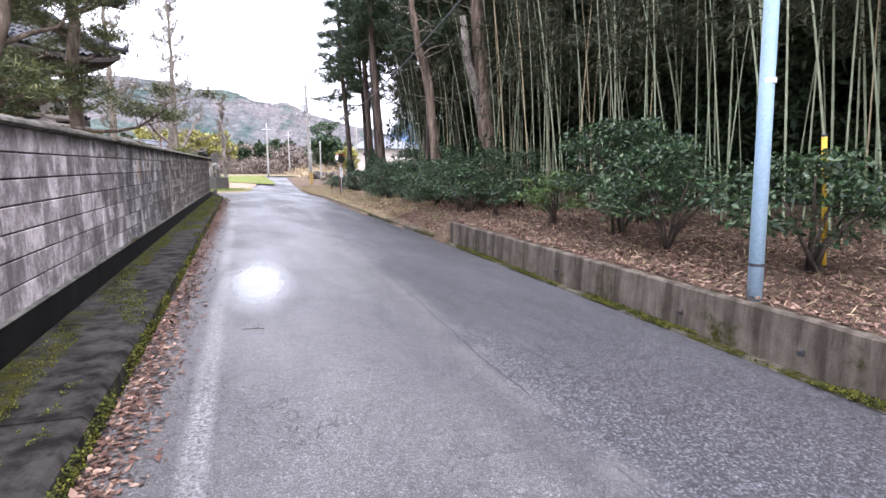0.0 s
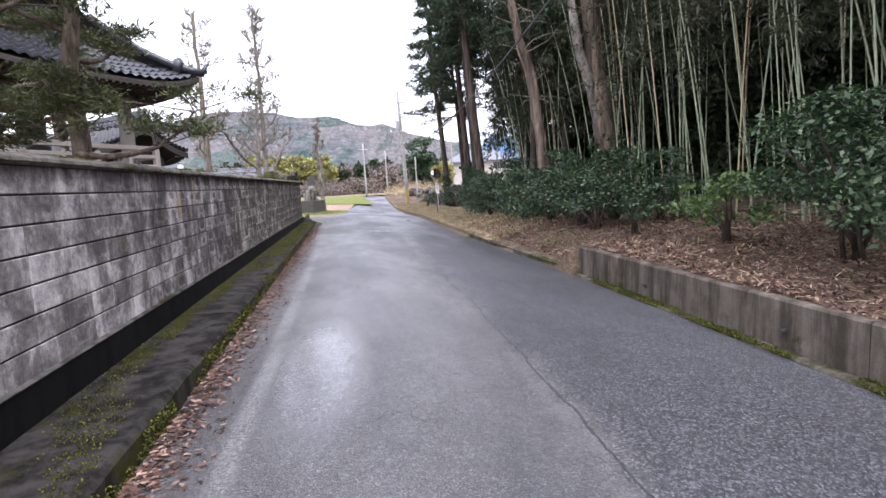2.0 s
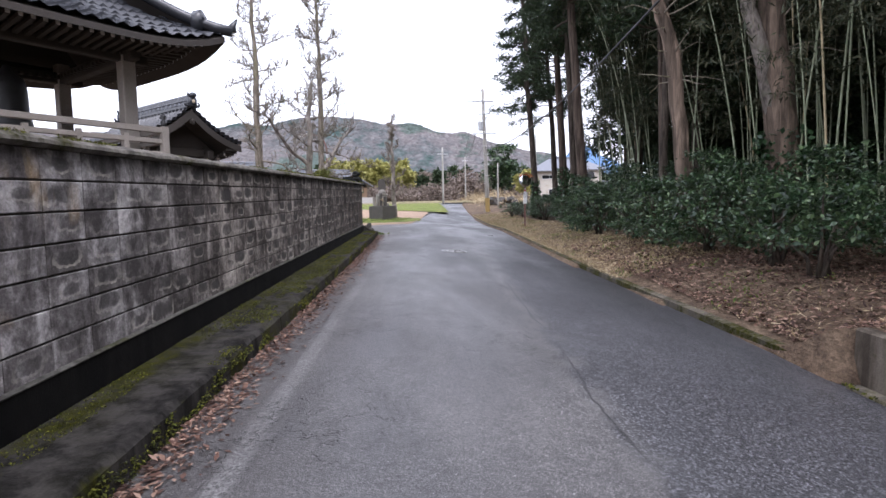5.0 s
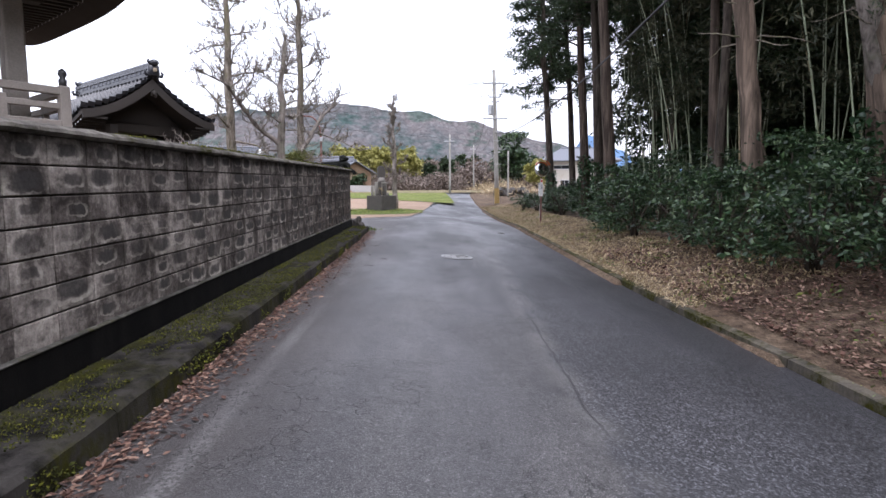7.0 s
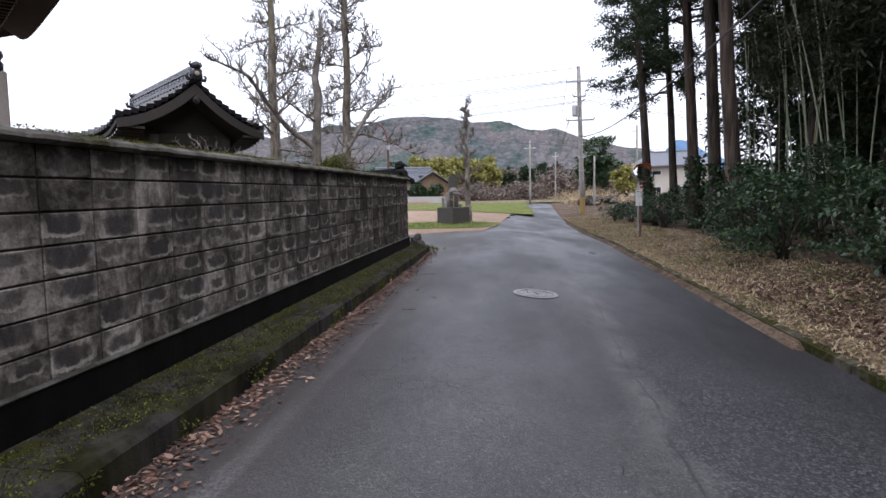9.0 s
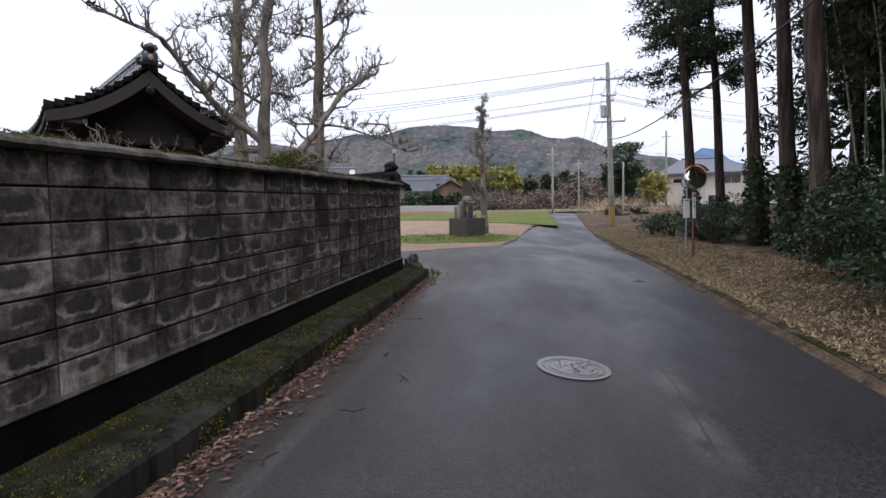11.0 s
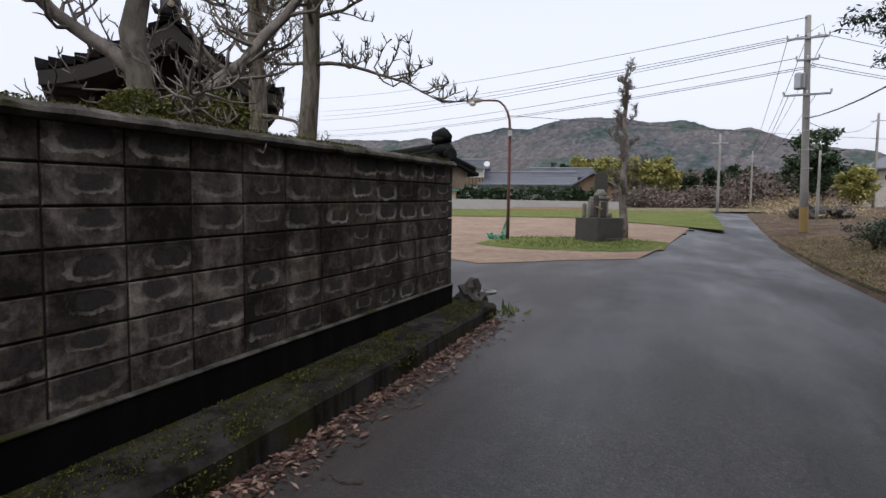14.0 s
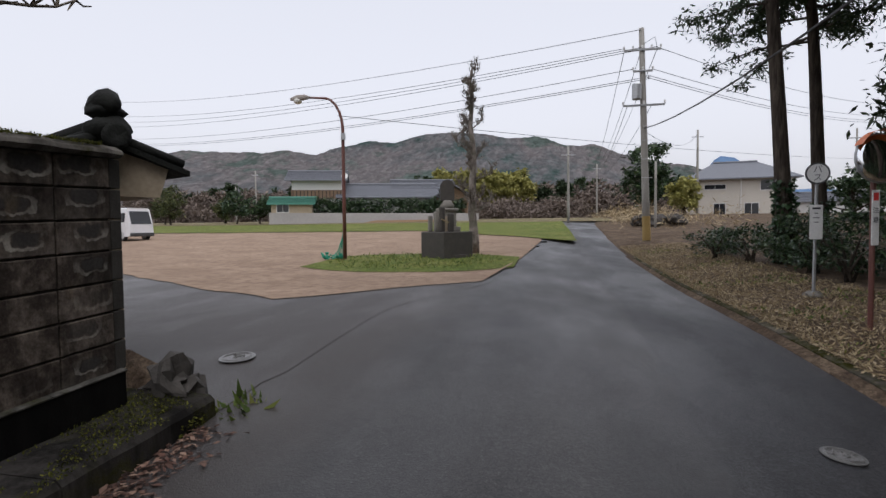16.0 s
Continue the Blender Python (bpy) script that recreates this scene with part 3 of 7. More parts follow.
M["bark_dark"] = bark_material("dark_bark", (0.06, 0.048, 0.038), (0.11, 0.09, 0.07))
M["bark_grey"] = bark_material("grey_rough_bark", (0.2, 0.17, 0.135), (0.34, 0.3, 0.245), 0.2, 18, (0.16, 0.15, 0.08))
M["bark_smooth"] = bark_material("smooth_grey_bark", (0.22, 0.19, 0.165), (0.33, 0.3, 0.265), 0.5, 8, (0.17, 0.165, 0.12))
M["bark_pine"] = bark_material("pine_bark", (0.13, 0.1, 0.075), (0.24, 0.195, 0.15), 0.3, 16)
M["bark_peel"] = bark_material("peeling_trunk", (0.12, 0.09, 0.068), (0.27, 0.2, 0.15), 0.1, 7)
M["culm"] = plain("bamboo_culm", (0.19, 0.23, 0.13), (0.38, 0.41, 0.27), 0.9, 0.45, 0.05, fine=9)
M["culm_dry"] = plain("dry_bamboo_culm", (0.3, 0.24, 0.13), (0.48, 0.4, 0.24), 0.9, 0.6, 0.05, fine=9)
M["tile"] = plain("glazed_dark_roof_tile", (0.02, 0.021, 0.026), (0.055, 0.058, 0.066), 3.0, 0.26, 0.2, fine=25)
M["tile_mossy"] = plain("sooty_mossy_tile", (0.008, 0.009, 0.008), (0.022, 0.024, 0.02), 9, 0.8, 0.5, fine=40, spec=0.25, dist=0.02)
M["tile_far"] = plain("grey_roof_tile", (0.12, 0.13, 0.15), (0.2, 0.21, 0.235), 1.2, 0.5, 0.2, fine=7)
M["wood_dark"] = plain("aged_dark_timber", (0.022, 0.018, 0.015), (0.055, 0.045, 0.037), 3, 0.8, 0.3, fine=40)
M["wood_grey"] = plain("silvered_timber", (0.25, 0.22, 0.19), (0.4, 0.36, 0.32), 4, 0.85, 0.3, fine=45)
M["white_end"] = plain("white_painted_rafter_end", (0.7, 0.7, 0.68), (0.82, 0.81, 0.79), 9, 0.7, 0.1)
M["plaster"] = plain("stained_plaster", (0.34, 0.26, 0.17), (0.55, 0.47, 0.35), 3.5, 0.9, 0.3, fine=30)
M["stone"] = plain("weathered_stone", (0.17, 0.16, 0.14), (0.34, 0.32, 0.28), 7, 0.9, 0.6, fine=35, dist=0.02)
M["stone_dark"] = plain("lichened_dark_stone", (0.035, 0.032, 0.029), (0.12, 0.108, 0.095), 6, 0.9, 0.6, fine=30, dist=0.02)
M["iron"] = plain("cast_iron_lid", (0.2, 0.196, 0.19), (0.3, 0.295, 0.285), 7, 0.36, 0.25, 0.45, fine=70)
M["rust"] = plain("red_brown_paint", (0.13, 0.045, 0.038), (0.2, 0.085, 0.065), 6, 0.5, 0.2, fine=50)
M["blue_paint"] = plain("pale_blue_paint", (0.3, 0.47, 0.6), (0.46, 0.6, 0.7), 2.5, 0.45, 0.12, fine=30)
M["yellow_paint"] = plain("yellow_guard", (0.62, 0.38, 0.02), (0.75, 0.5, 0.04), 5, 0.5, 0.05)
M["dull_yellow"] = plain("faded_yellow_guard", (0.3, 0.2, 0.06), (0.42, 0.29, 0.1), 5, 0.7, 0.1)
M["pole"] = plain("spun_concrete_pole", (0.27, 0.26, 0.235), (0.4, 0.385, 0.35), 2.5, 0.85, 0.15, fine=50)
M["steel"] = plain("galvanised_steel", (0.42, 0.43, 0.44), (0.58, 0.59, 0.6), 8, 0.45, 0.1, 0.7, fine=60)
M["dark_steel"] = plain("dark_fitting", (0.04, 0.04, 0.042), (0.09, 0.09, 0.092), 9, 0.5, 0.1, 0.3)
M["white"] = plain("white_enamel", (0.72, 0.72, 0.7), (0.82, 0.82, 0.8), 5, 0.4, 0.05)
M["orange"] = plain("orange_enamel", (0.6, 0.14, 0.03), (0.72, 0.2, 0.05), 5, 0.4, 0.05)
M["red"] = plain("red_ink", (0.55, 0.04, 0.035), (0.65, 0.06, 0.05), 5, 0.5, 0.02)
M["ink"] = plain("dark_ink", (0.03, 0.03, 0.035), (0.05, 0.05, 0.055), 5, 0.6, 0.02)
M["cable"] = plain("black_cable", (0.02, 0.02, 0.022), (0.045, 0.045, 0.048), 5, 0.6, 0.0)
M["house_wall"] = plain("cream_render", (0.56, 0.52, 0.45), (0.66, 0.62, 0.55), 0.7, 0.9, 0.1, fine=12)
M["house_white"] = plain("white_plaster", (0.68, 0.68, 0.66), (0.78, 0.78, 0.76), 0.8, 0.9, 0.1, fine=12)
M["house_brown"] = plain("brown_boards", (0.2, 0.13, 0.08), (0.3, 0.2, 0.13), 1.5, 0.8, 0.2, fine=12)
M["green_roof"] = plain("green_metal_roof", (0.05, 0.19, 0.14), (0.09, 0.26, 0.2), 1.2, 0.5, 0.1, fine=12)
M["grey_wall"] = plain("grey_garden_wall", (0.36, 0.345, 0.33), (0.47, 0.45, 0.43), 0.5, 0.9, 0.2, fine=9)
M["orange_earth"] = plain("orange_stain", (0.42, 0.27, 0.16), (0.5, 0.33, 0.2), 0.8, 0.9, 0.2, fine=8)
M["net"] = plain("green_net", (0.01, 0.25, 0.15), (0.03, 0.42, 0.27), 20, 0.6, 0.6, fine=90)
M["car_white"] = plain("white_car_paint", (0.72, 0.72, 0.73), (0.78, 0.78, 0.79), 2, 0.2, 0.0)
M["rubber"] = plain("tyre_rubber", (0.02, 0.02, 0.02), (0.04, 0.04, 0.04), 9, 0.8, 0.2)
M["pane"] = plain("dark_window_pane", (0.02, 0.022, 0.025), (0.04, 0.043, 0.048), 1, 0.08, 0.0)
mirror_node = Nodes("convex_mirror")
M["mirror"] = mirror_node.done((0.8, 0.82, 0.84), 0.05, 1.0)
lamp_node = Nodes("lamp_lens")
M["lens"] = lamp_node.done((0.75, 0.74, 0.68), 0.25)

# ---- ground, road, kerbs ----
def graded(a, b, near, far, fine, coarse):
    """Steps from a to b, fine between near and far."""
    out, v = [], a
    while v < b:
        out.append(v)
        d = max(0.0, near - v, v - far)
        v += fine + (coarse - fine) * min(1.0, d / 120) + d * 0.04
    return out + [b]


rows_y = graded(-60, 1400, -3, 45, 0.3, 6)
cols = sorted(set(graded(-1200, 1400, -4, 12, 0.25, 6) + [-1.86, -1.82, 4.34, 4.5, 4.585, 4.6]))
solid("ground", sheet("ground", lambda y: cols, rows_y, ground_z, -0.02), M["soil"],
      "brown leaf-littered earth rising gently along the lane", "ground", kind="structure")

road_rows = graded(-40, 190, -5, 60, 0.35, 3)


def road_cols(y):
    a, b = edge_left(y) - 0.02, edge_right(y)
    return [a + (b - a) * i / 28 + 0.03 * noise.noise(Vector((0, y * 2.1, 5))) * (i == 28) for i in range(29)]


solid("road", sheet("road", road_cols, road_rows, road_z), M["asphalt"],
      "worn grey damp asphalt lane with a rubbed white edge line", "road", kind="structure")


def side_cols(y):
    r = edge_left(y) + 0.06 if y > 27.4 else CURB_X - 0.02
    return [r - 34 * (1 - i / 30) ** 2 for i in range(31)]


solid("side_street", sheet("side_street", side_cols, graded(26.68, 62, 26, 40, 0.3, 2), lambda x, y: lot_z(x, y) if y > 34 else road_z(max(x, CURB_X), y), 0.004), M["asphalt"],
      "worn grey asphalt of the side street mouth", "road", kind="structure")


def patch(name, outline, material, label, category, lift, step=0.5):
    """A flat patch of ground whose outline is a function x -> (y0, y1)."""
    x0, x1, span = outline
    n = int((x1 - x0) / step)
    v, f, m = [], [], 14
    for i in range(n + 1):
        x = x0 + (x1 - x0) * i / n
        a, b = span(x)
        for j in range(m + 1):
            y = a + (b - a) * j / m
            v.append((x, y, lot_z(x, y) + lift))
    for i in range(n):
        for j in range(m):
            q = i * (m + 1) + j
            f.append((q, q + m + 1, q + m + 2, q + 1))
    b = Build()
    b.v, b.f, b.smooth = v, f, True
    return solid(name, b, material, label, category, kind="structure")


def wav(x, k, s):
    return k * noise.noise(Vector((x * 0.8, s, 0.3))) + 0.4 * k * noise.noise(Vector((x * 3.1, s, 1.3)))


def dirt_front(x):
    """Where the asphalt of the side street meets the sandy lot."""
    if x < -3:
        return 31.1 + (-3 - x) * 0.62 + wav(x, 0.3, 1)
    return (31.1 + (x + 3) * 0.95 if x < 0.28 else 34.2 + (x - 0.28) * 16) + wav(x, 0.25, 1)


patch("sandy_lot", (-38, 1.1, lambda x: (dirt_front(x), 56 if x < -6 else 56 - (x + 6) * 1.0)), M["lot"],
      "pale brown sandy open lot, damp in places", "lot", 0.016)
patch("grass_island", (-5.2, 0.55, lambda x: (36.9 + 0.32 * (x + 2.4) ** 2 * 0.45 - 1.3 + wav(x, 0.2, 5), 41.0 - 0.25 * (x + 2.4) ** 2 * 0.5 + wav(x, 0.2, 6))), M["turf"],
      "mossy grass island round the stone shrine", "grass", 0.03, 0.2)
patch("grass_strip", (-60, 2.6, lambda x: ((56 if x < -6 else 56 - (x + 6) * 1.0) - 0.3 + wav(x, 0.5, 7), 74 + wav(x, 0.8, 8))), M["turf"],
      "green strip of turf beyond the sandy lot", "grass", 0.05)
patch("field", (-240, 260, lambda x: (74 + 0.01 * abs(x), 320)), M["far_field"],
      "winter field of straw and stubble", "field", 0.06, 8)

# mossy curb between the wall and the lane, in cast lengths
curb = thing("curb", "dark mossy concrete curb at the wall's foot", "curb", kind="structure")


def curb_top(y):
    return 0.105 + SLOPE * y


seg = 2.0
y = -8.6
i = 0
while y < CURB_END - 0.01:
    y1 = min(y + seg, CURB_END)
    b = Build()
    n = 8
    prof_n = 6
    v, f = [], []
    for j in range(n + 1):
        yy = y + 0.006 + (y1 - y - 0.012) * j / n
        t = curb_top(yy)
        w = 0.012 * noise.noise(Vector((0, yy * 2.3, i)))
        u = 0.01 * noise.noise(Vector((3, yy * 3.1, i)))
        for x, z in ((-1.75, t - 0.5), (-1.75, t + 0.02), (-1.3, t + 0.008 + u), (CURB_X - 0.035, t + u), (CURB_X + w, t - 0.035 + u), (CURB_X + 0.02 + w, t - 0.5)):
            v.append((x, yy, z))
    for j in range(n):
        for q in range(prof_n):
            p2 = (q + 1) % prof_n
            f.append((j * prof_n + q, j * prof_n + p2, (j + 1) * prof_n + p2, (j + 1) * prof_n + q))
    f.append(tuple(range(prof_n))[::-1])
    f.append(tuple(n * prof_n + q for q in range(prof_n)))
    b.add(v, f)
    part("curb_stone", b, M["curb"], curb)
    y, i = y1, i + 1

# low retaining kerb on the bamboo side
kerb = thing("retaining_kerb", "low stained concrete retaining kerb with a mossy foot", "kerb", kind="structure")


def kerb_length(y0, y1, dz, x0, x1, zb, zt, material, name):
    b = Build()
    v, f, n = [], [], 14
    ring = 5
    for j in range(n + 1):
        yy = y0 + (y1 - y0) * j / n
        r = rise(yy) + dz
        u = 0.008 * noise.noise(Vector((7, yy * 2.7, 0)))
        for x, z in ((x0, zb), (x0 + 0.03, zt - 0.02 + u), (x0 + 0.05, zt + u), (x1, zt + u), (x1, zb)):
            v.append((x, yy, r + z))
    for j in range(n):
        for q in range(ring):
            p2 = (q + 1) % ring
            f.append((j * ring + q, (j + 1) * ring + q, (j + 1) * ring + p2, j * ring + p2))
    f.append(tuple(range(ring)))
    f.append(tuple(n * ring + q for q in range(ring))[::-1])
    b.add(v, f)
    return part(name, b, material, kerb)


for a, b2 in ((-9, -4.1), (-4.09, 0.9), (0.91, 6.3), (6.31, KERB_END)):
    kerb_length(a, b2, 0, KERB_X, KERB_X + 0.14, -0.6, 0.2, M["kerb"], "kerb_wall")
kerb_length(-9, KERB_END - 0.1, 0, KERB_X - 0.16, KERB_X - 0.002, -0.6, -0.27, M["footing"], "kerb_footing")
for yy in (-0.4, 3.2, 4.6, 7.15, 9.6):
    b = Build().tube([(KERB_X - 0.03, yy, rise(yy) - 0.1), (KERB_X + 0.06, yy, rise(yy) - 0.09)], 0.025, 8)
    part("weep_hole", b, M["dark_steel"], kerb, "dark drain hole")

# mossy edging past the kerb
edging = thing("edging", "half-buried mossy concrete edging of the verge", "edging", kind="structure")
y = KERB_END + 0.05
while y < 42:
    b = Build()
    v, f, n = [], [], 6
    for j in range(n + 1):
        yy = y + 1.58 * j / n
        e = edge_right(yy) - 0.02
        r = road_z(e, yy)
        for x, z in ((e, -0.2), (e + 0.015, 0.085), (e + 0.12, 0.1), (e + 0.12, -0.2)):
            v.append((x, yy, r + z + 0.012 * noise.noise(Vector((1, yy * 4, 2)))))
    for j in range(n):
        for q in range(4):
            p2 = (q + 1) % 4
            f.append((j * 4 + q, (j + 1) * 4 + q, (j + 1) * 4 + p2, j * 4 + p2))
    f += [(0, 1, 2, 3), tuple(n * 4 + q for q in range(4))[::-1]]
    part("edging_stone", Build().add(v, f), M["footing"], edging)
    y += 1.6

# ---- the block wall ----
COURSE, LENGTH, JOINT = 0.2, 0.4, 0.012


def wall_foot(y):
    return 0.397 + WALL_S * y


WALL_SWING = Matrix.Translation((WALL_X, WALL_END, 0)) @ Matrix.Rotation(-0.0118, 4, "Z") @ Matrix.Translation((-WALL_X, -WALL_END, 0))
wall = thing("wall_block", "grey weathered concrete block wall with lime stains", "wall", kind="structure")
wall.matrix_basis = WALL_SWING
b = Build()
b.prism([(-9, wall_foot(-9) + 0.0), (WALL_END - 0.01, wall_foot(WALL_END)), (WALL_END - 0.01, wall_foot(WALL_END) + 1.4), (-9, wall_foot(-9) + 1.4)], WALL_X - 0.145, WALL_X - 0.016)
part("wall_core", b, M["mortar"], wall)
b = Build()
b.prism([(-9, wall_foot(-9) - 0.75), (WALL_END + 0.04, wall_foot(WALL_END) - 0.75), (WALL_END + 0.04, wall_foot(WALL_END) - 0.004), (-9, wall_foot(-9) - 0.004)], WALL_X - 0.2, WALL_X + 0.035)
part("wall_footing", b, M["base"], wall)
y = -9.0
while y < WALL_END:
    y1 = min(y + 1.2, WALL_END + 0.045)
    v, f, n = [], [], 12
    for j in range(n + 1):
        yy = y + 0.003 + (y1 - y - 0.006) * j / n
        t = wall_foot(yy)
        w = 0.006 * noise.noise(Vector((2, yy * 7.3, 5)))
        for x, z in ((WALL_X - 0.01, -0.003), (WALL_X + 0.042 + w, -0.003), (WALL_X + 0.044 + w, 0.005 + w), (WALL_X + 0.004, 0.016 + w)):
            v.append((x, yy, t + z))
    for j in range(n):
        for q in range(4):
            p2 = (q + 1) % 4
            f.append((j * 4 + q, (j + 1) * 4 + q, (j + 1) * 4 + p2, j * 4 + p2))
    f += [(0, 1, 2, 3), tuple(n * 4 + q for q in range(4))[::-1]]
    part("ledge_mortar", Build().add(v, f), M["ledge"], wall, "thin grey mortar ledge above the footing")
    y = y1


def block_shape(depth=0.03):
    """One face block, sheared along the slope, with worn edges; uv runs over its face."""
    l, h, c = LENGTH - JOINT, COURSE - JOINT, 0.006
    me = Build()
    v = [(-depth, 0, 0), (-depth, l, 0), (-depth, l, h), (-depth, 0, h),
         (-c, 0, 0), (-c, l, 0), (-c, l, h), (-c, 0, h),
         (0, c, c), (0, l - c, c), (0, l - c, h - c), (0, c, h - c)]
    v = [(x, q, z + WALL_S * q) for x, q, z in v]
    f = [(8, 9, 10, 11), (4, 5, 9, 8), (5, 6, 10, 9), (6, 7, 11, 10), (7, 4, 8, 11),
         (0, 1, 5, 4), (1, 2, 6, 5), (2, 3, 7, 6), (3, 0, 4, 7)]
    return v, f, l, h


def with_uv(me, l, h, offsets=None):
    uv = me.uv_layers.new(name="face")
    n = 12
    for loop in me.loops:
        p = me.vertices[loop.vertex_index].co
        o = offsets[loop.vertex_index // n] if offsets else (0, 0)
        q = p.y - o[0]
        uv.data[loop.index].uv = (q / l, (p.z - o[1] - WALL_S * q) / h)
    return me


def tufts(name, pts, length, width, material, label, category, **kw):
    """Upright or lying scraps, one object of stuff."""
    return solid(name, quads_mesh(name, leaf_quads(pts, length, width, **kw)), material, label, category, kind="stuff")

# ---- hills and far woods ----
def ridge(name, dist, profile, material, label, depth=260.0, foot=0.0, rough=6.0, seed=1, a0=-60, a1=60, n=160):
    """A hill round the walker's end point; profile gives the height at a bearing in degrees, left to right."""
    v, f, m = [], [], 26
    for i in range(n + 1):
        a = a0 + (a1 - a0) * i / n
        h = profile(a)
        for j in range(m + 1):
            k = j / m
            d = dist - depth * (1 - k) ** 1.1
            z = foot + h * (k ** 1.1) + rough * noise.noise(Vector((a * 0.35, k * 4, seed))) * k + 0.25 * rough * noise.noise(Vector((a * 2.3, k * 9, seed))) + 0.22 * rough * noise.noise(Vector((a * 9.0, k * 21, seed)))
            v.append((1.4 + d * math.sin(radians(a)), 23.3 + d * math.cos(radians(a)), z))
    for i in range(n):
        for j in range(m):
            q = i * (m + 1) + j
            f.append((q, q + 1, q + m + 2, q + m + 1))
    b = Build().add(v, f)
    b.smooth = True
    return solid(name, b, material, label, "hill", kind="structure")


def between(rows):
    def height(a):
        for (a0, h0), (a1, h1) in zip(rows, rows[1:]):
            if a <= a1:
                t = max(0.0, (a - a0) / (a1 - a0))
                return h0 + (h1 - h0) * t * t * (3 - 2 * t)
        return rows[-1][1]
    return height


ridge("hill", 760, between([(-90, 70), (-62, 78), (-50, 85), (-42, 90), (-36, 102), (-25, 105), (-19, 119), (-10, 134), (-1.5, 124), (4, 109), (12, 81), (20, 42), (30, 12), (60, 5)]), M["hill"],
      "long wooded hill in winter browns and greens", 260, 0.0, 5.0, 1, -90, 60, 620)
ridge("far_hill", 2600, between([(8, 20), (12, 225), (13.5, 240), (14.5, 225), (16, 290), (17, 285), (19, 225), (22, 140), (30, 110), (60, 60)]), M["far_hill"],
      "distant mountain with two rounded tops, blue with painted haze", 900, 0.0, 6.0, 3, 8, 60, 90)


# ---- trees and shrubs ----
def wander(p, d, length, steps, bend_by, r, lift=0.0):
    """A crooked line from p along d."""
    pts, p, d = [Vector(p)], Vector(p), Vector(d).normalized()
    for _ in range(steps):
        d = (d + Vector(r.normal(size=3) * bend_by) + Vector((0, 0, lift))).normalized()
        p = p + d * length / steps
        pts.append(p.copy())
    return pts


def taper(r0, r1, n):
    return [r0 + (r1 - r0) * i / (n - 1) for i in range(n)]


def shrub(x, y, height, width, stem=0.35, seed=0, mat_leaf="leaf_camellia", leaf=0.08, density=0.85, group="roadside shrubs",
          label="dense glossy evergreen shrub on several stems", z=None, name="shrub", per=720):
    r = np.random.default_rng(100 + seed)
    z = ground_z(x, y) - 0.03 if z is None else z
    t = thing(name, label, "shrub", (x, y, z), group)
    b = Build()
    b.smooth = True
    centres, radii = [], []
    for i in range(4 + int(width * 2)):
        a = r.uniform(0, 2 * math.pi)
        reach = width * 0.5 * r.uniform(0.15, 0.85)
        top = Vector((math.cos(a) * reach, math.sin(a) * reach, height * r.uniform(0.45, 0.86)))
        pts = [Vector((r.normal() * 0.05, r.normal() * 0.05, 0)), Vector((top.x * 0.25, top.y * 0.25, top.z * 0.4)), Vector((top.x * 0.65, top.y * 0.65, top.z * 0.75)), top]
        b.tube(pts, taper(0.035, 0.01, 4), 5)
    part("stem", b, M["bark_dark"], t)
    n = int(12 + 14 * width * height)
    for i in range(n):
        a, k = r.uniform(0, 2 * math.pi), r.random() ** 0.5
        h = stem * height + (1 - stem) * height * r.random()
        e = (h / height - stem) / (1 - stem)
        w = width * 0.5 * (0.55 + 0.55 * math.sin(math.pi * min(1, 0.15 + 0.85 * e) ** 0.9)) * (1.0 if e < 0.75 else 0.75)
        centres.append((math.cos(a) * k * w, math.sin(a) * k * w, min(h, height * 0.95)))
        radii.append(r.uniform(0.12, 0.34) * (0.6 + 0.4 * width))
    pts = clump_points(centres, radii, per * density, 0.38, r, 0.25)
    pts = pts[pts[:, 2] > 0.16]
    q = leaf_quads(pts, leaf, leaf * 0.5, 0.15, 0.6, r=r)
    part("foliage", quads_mesh("foliage", q), M[mat_leaf], t)
    return t


def ivy(parent, r, x0, z0, z1, rad, n, name="ivy"):
    a = r.uniform(0, 2 * math.pi, n)
    h = z0 + (z1 - z0) * r.random(n) ** 1.4
    k = rad * (1.05 + 0.35 * r.random(n))
    pts = np.stack([x0(h)[0] + np.cos(a) * k, x0(h)[1] + np.sin(a) * k, h], axis=1)
    part(name, quads_mesh(name, leaf_quads(pts, 0.11, 0.09, 0.6, 0.2, r=r)), M["leaf_ivy"], parent, "dark green ivy on the lower trunk")


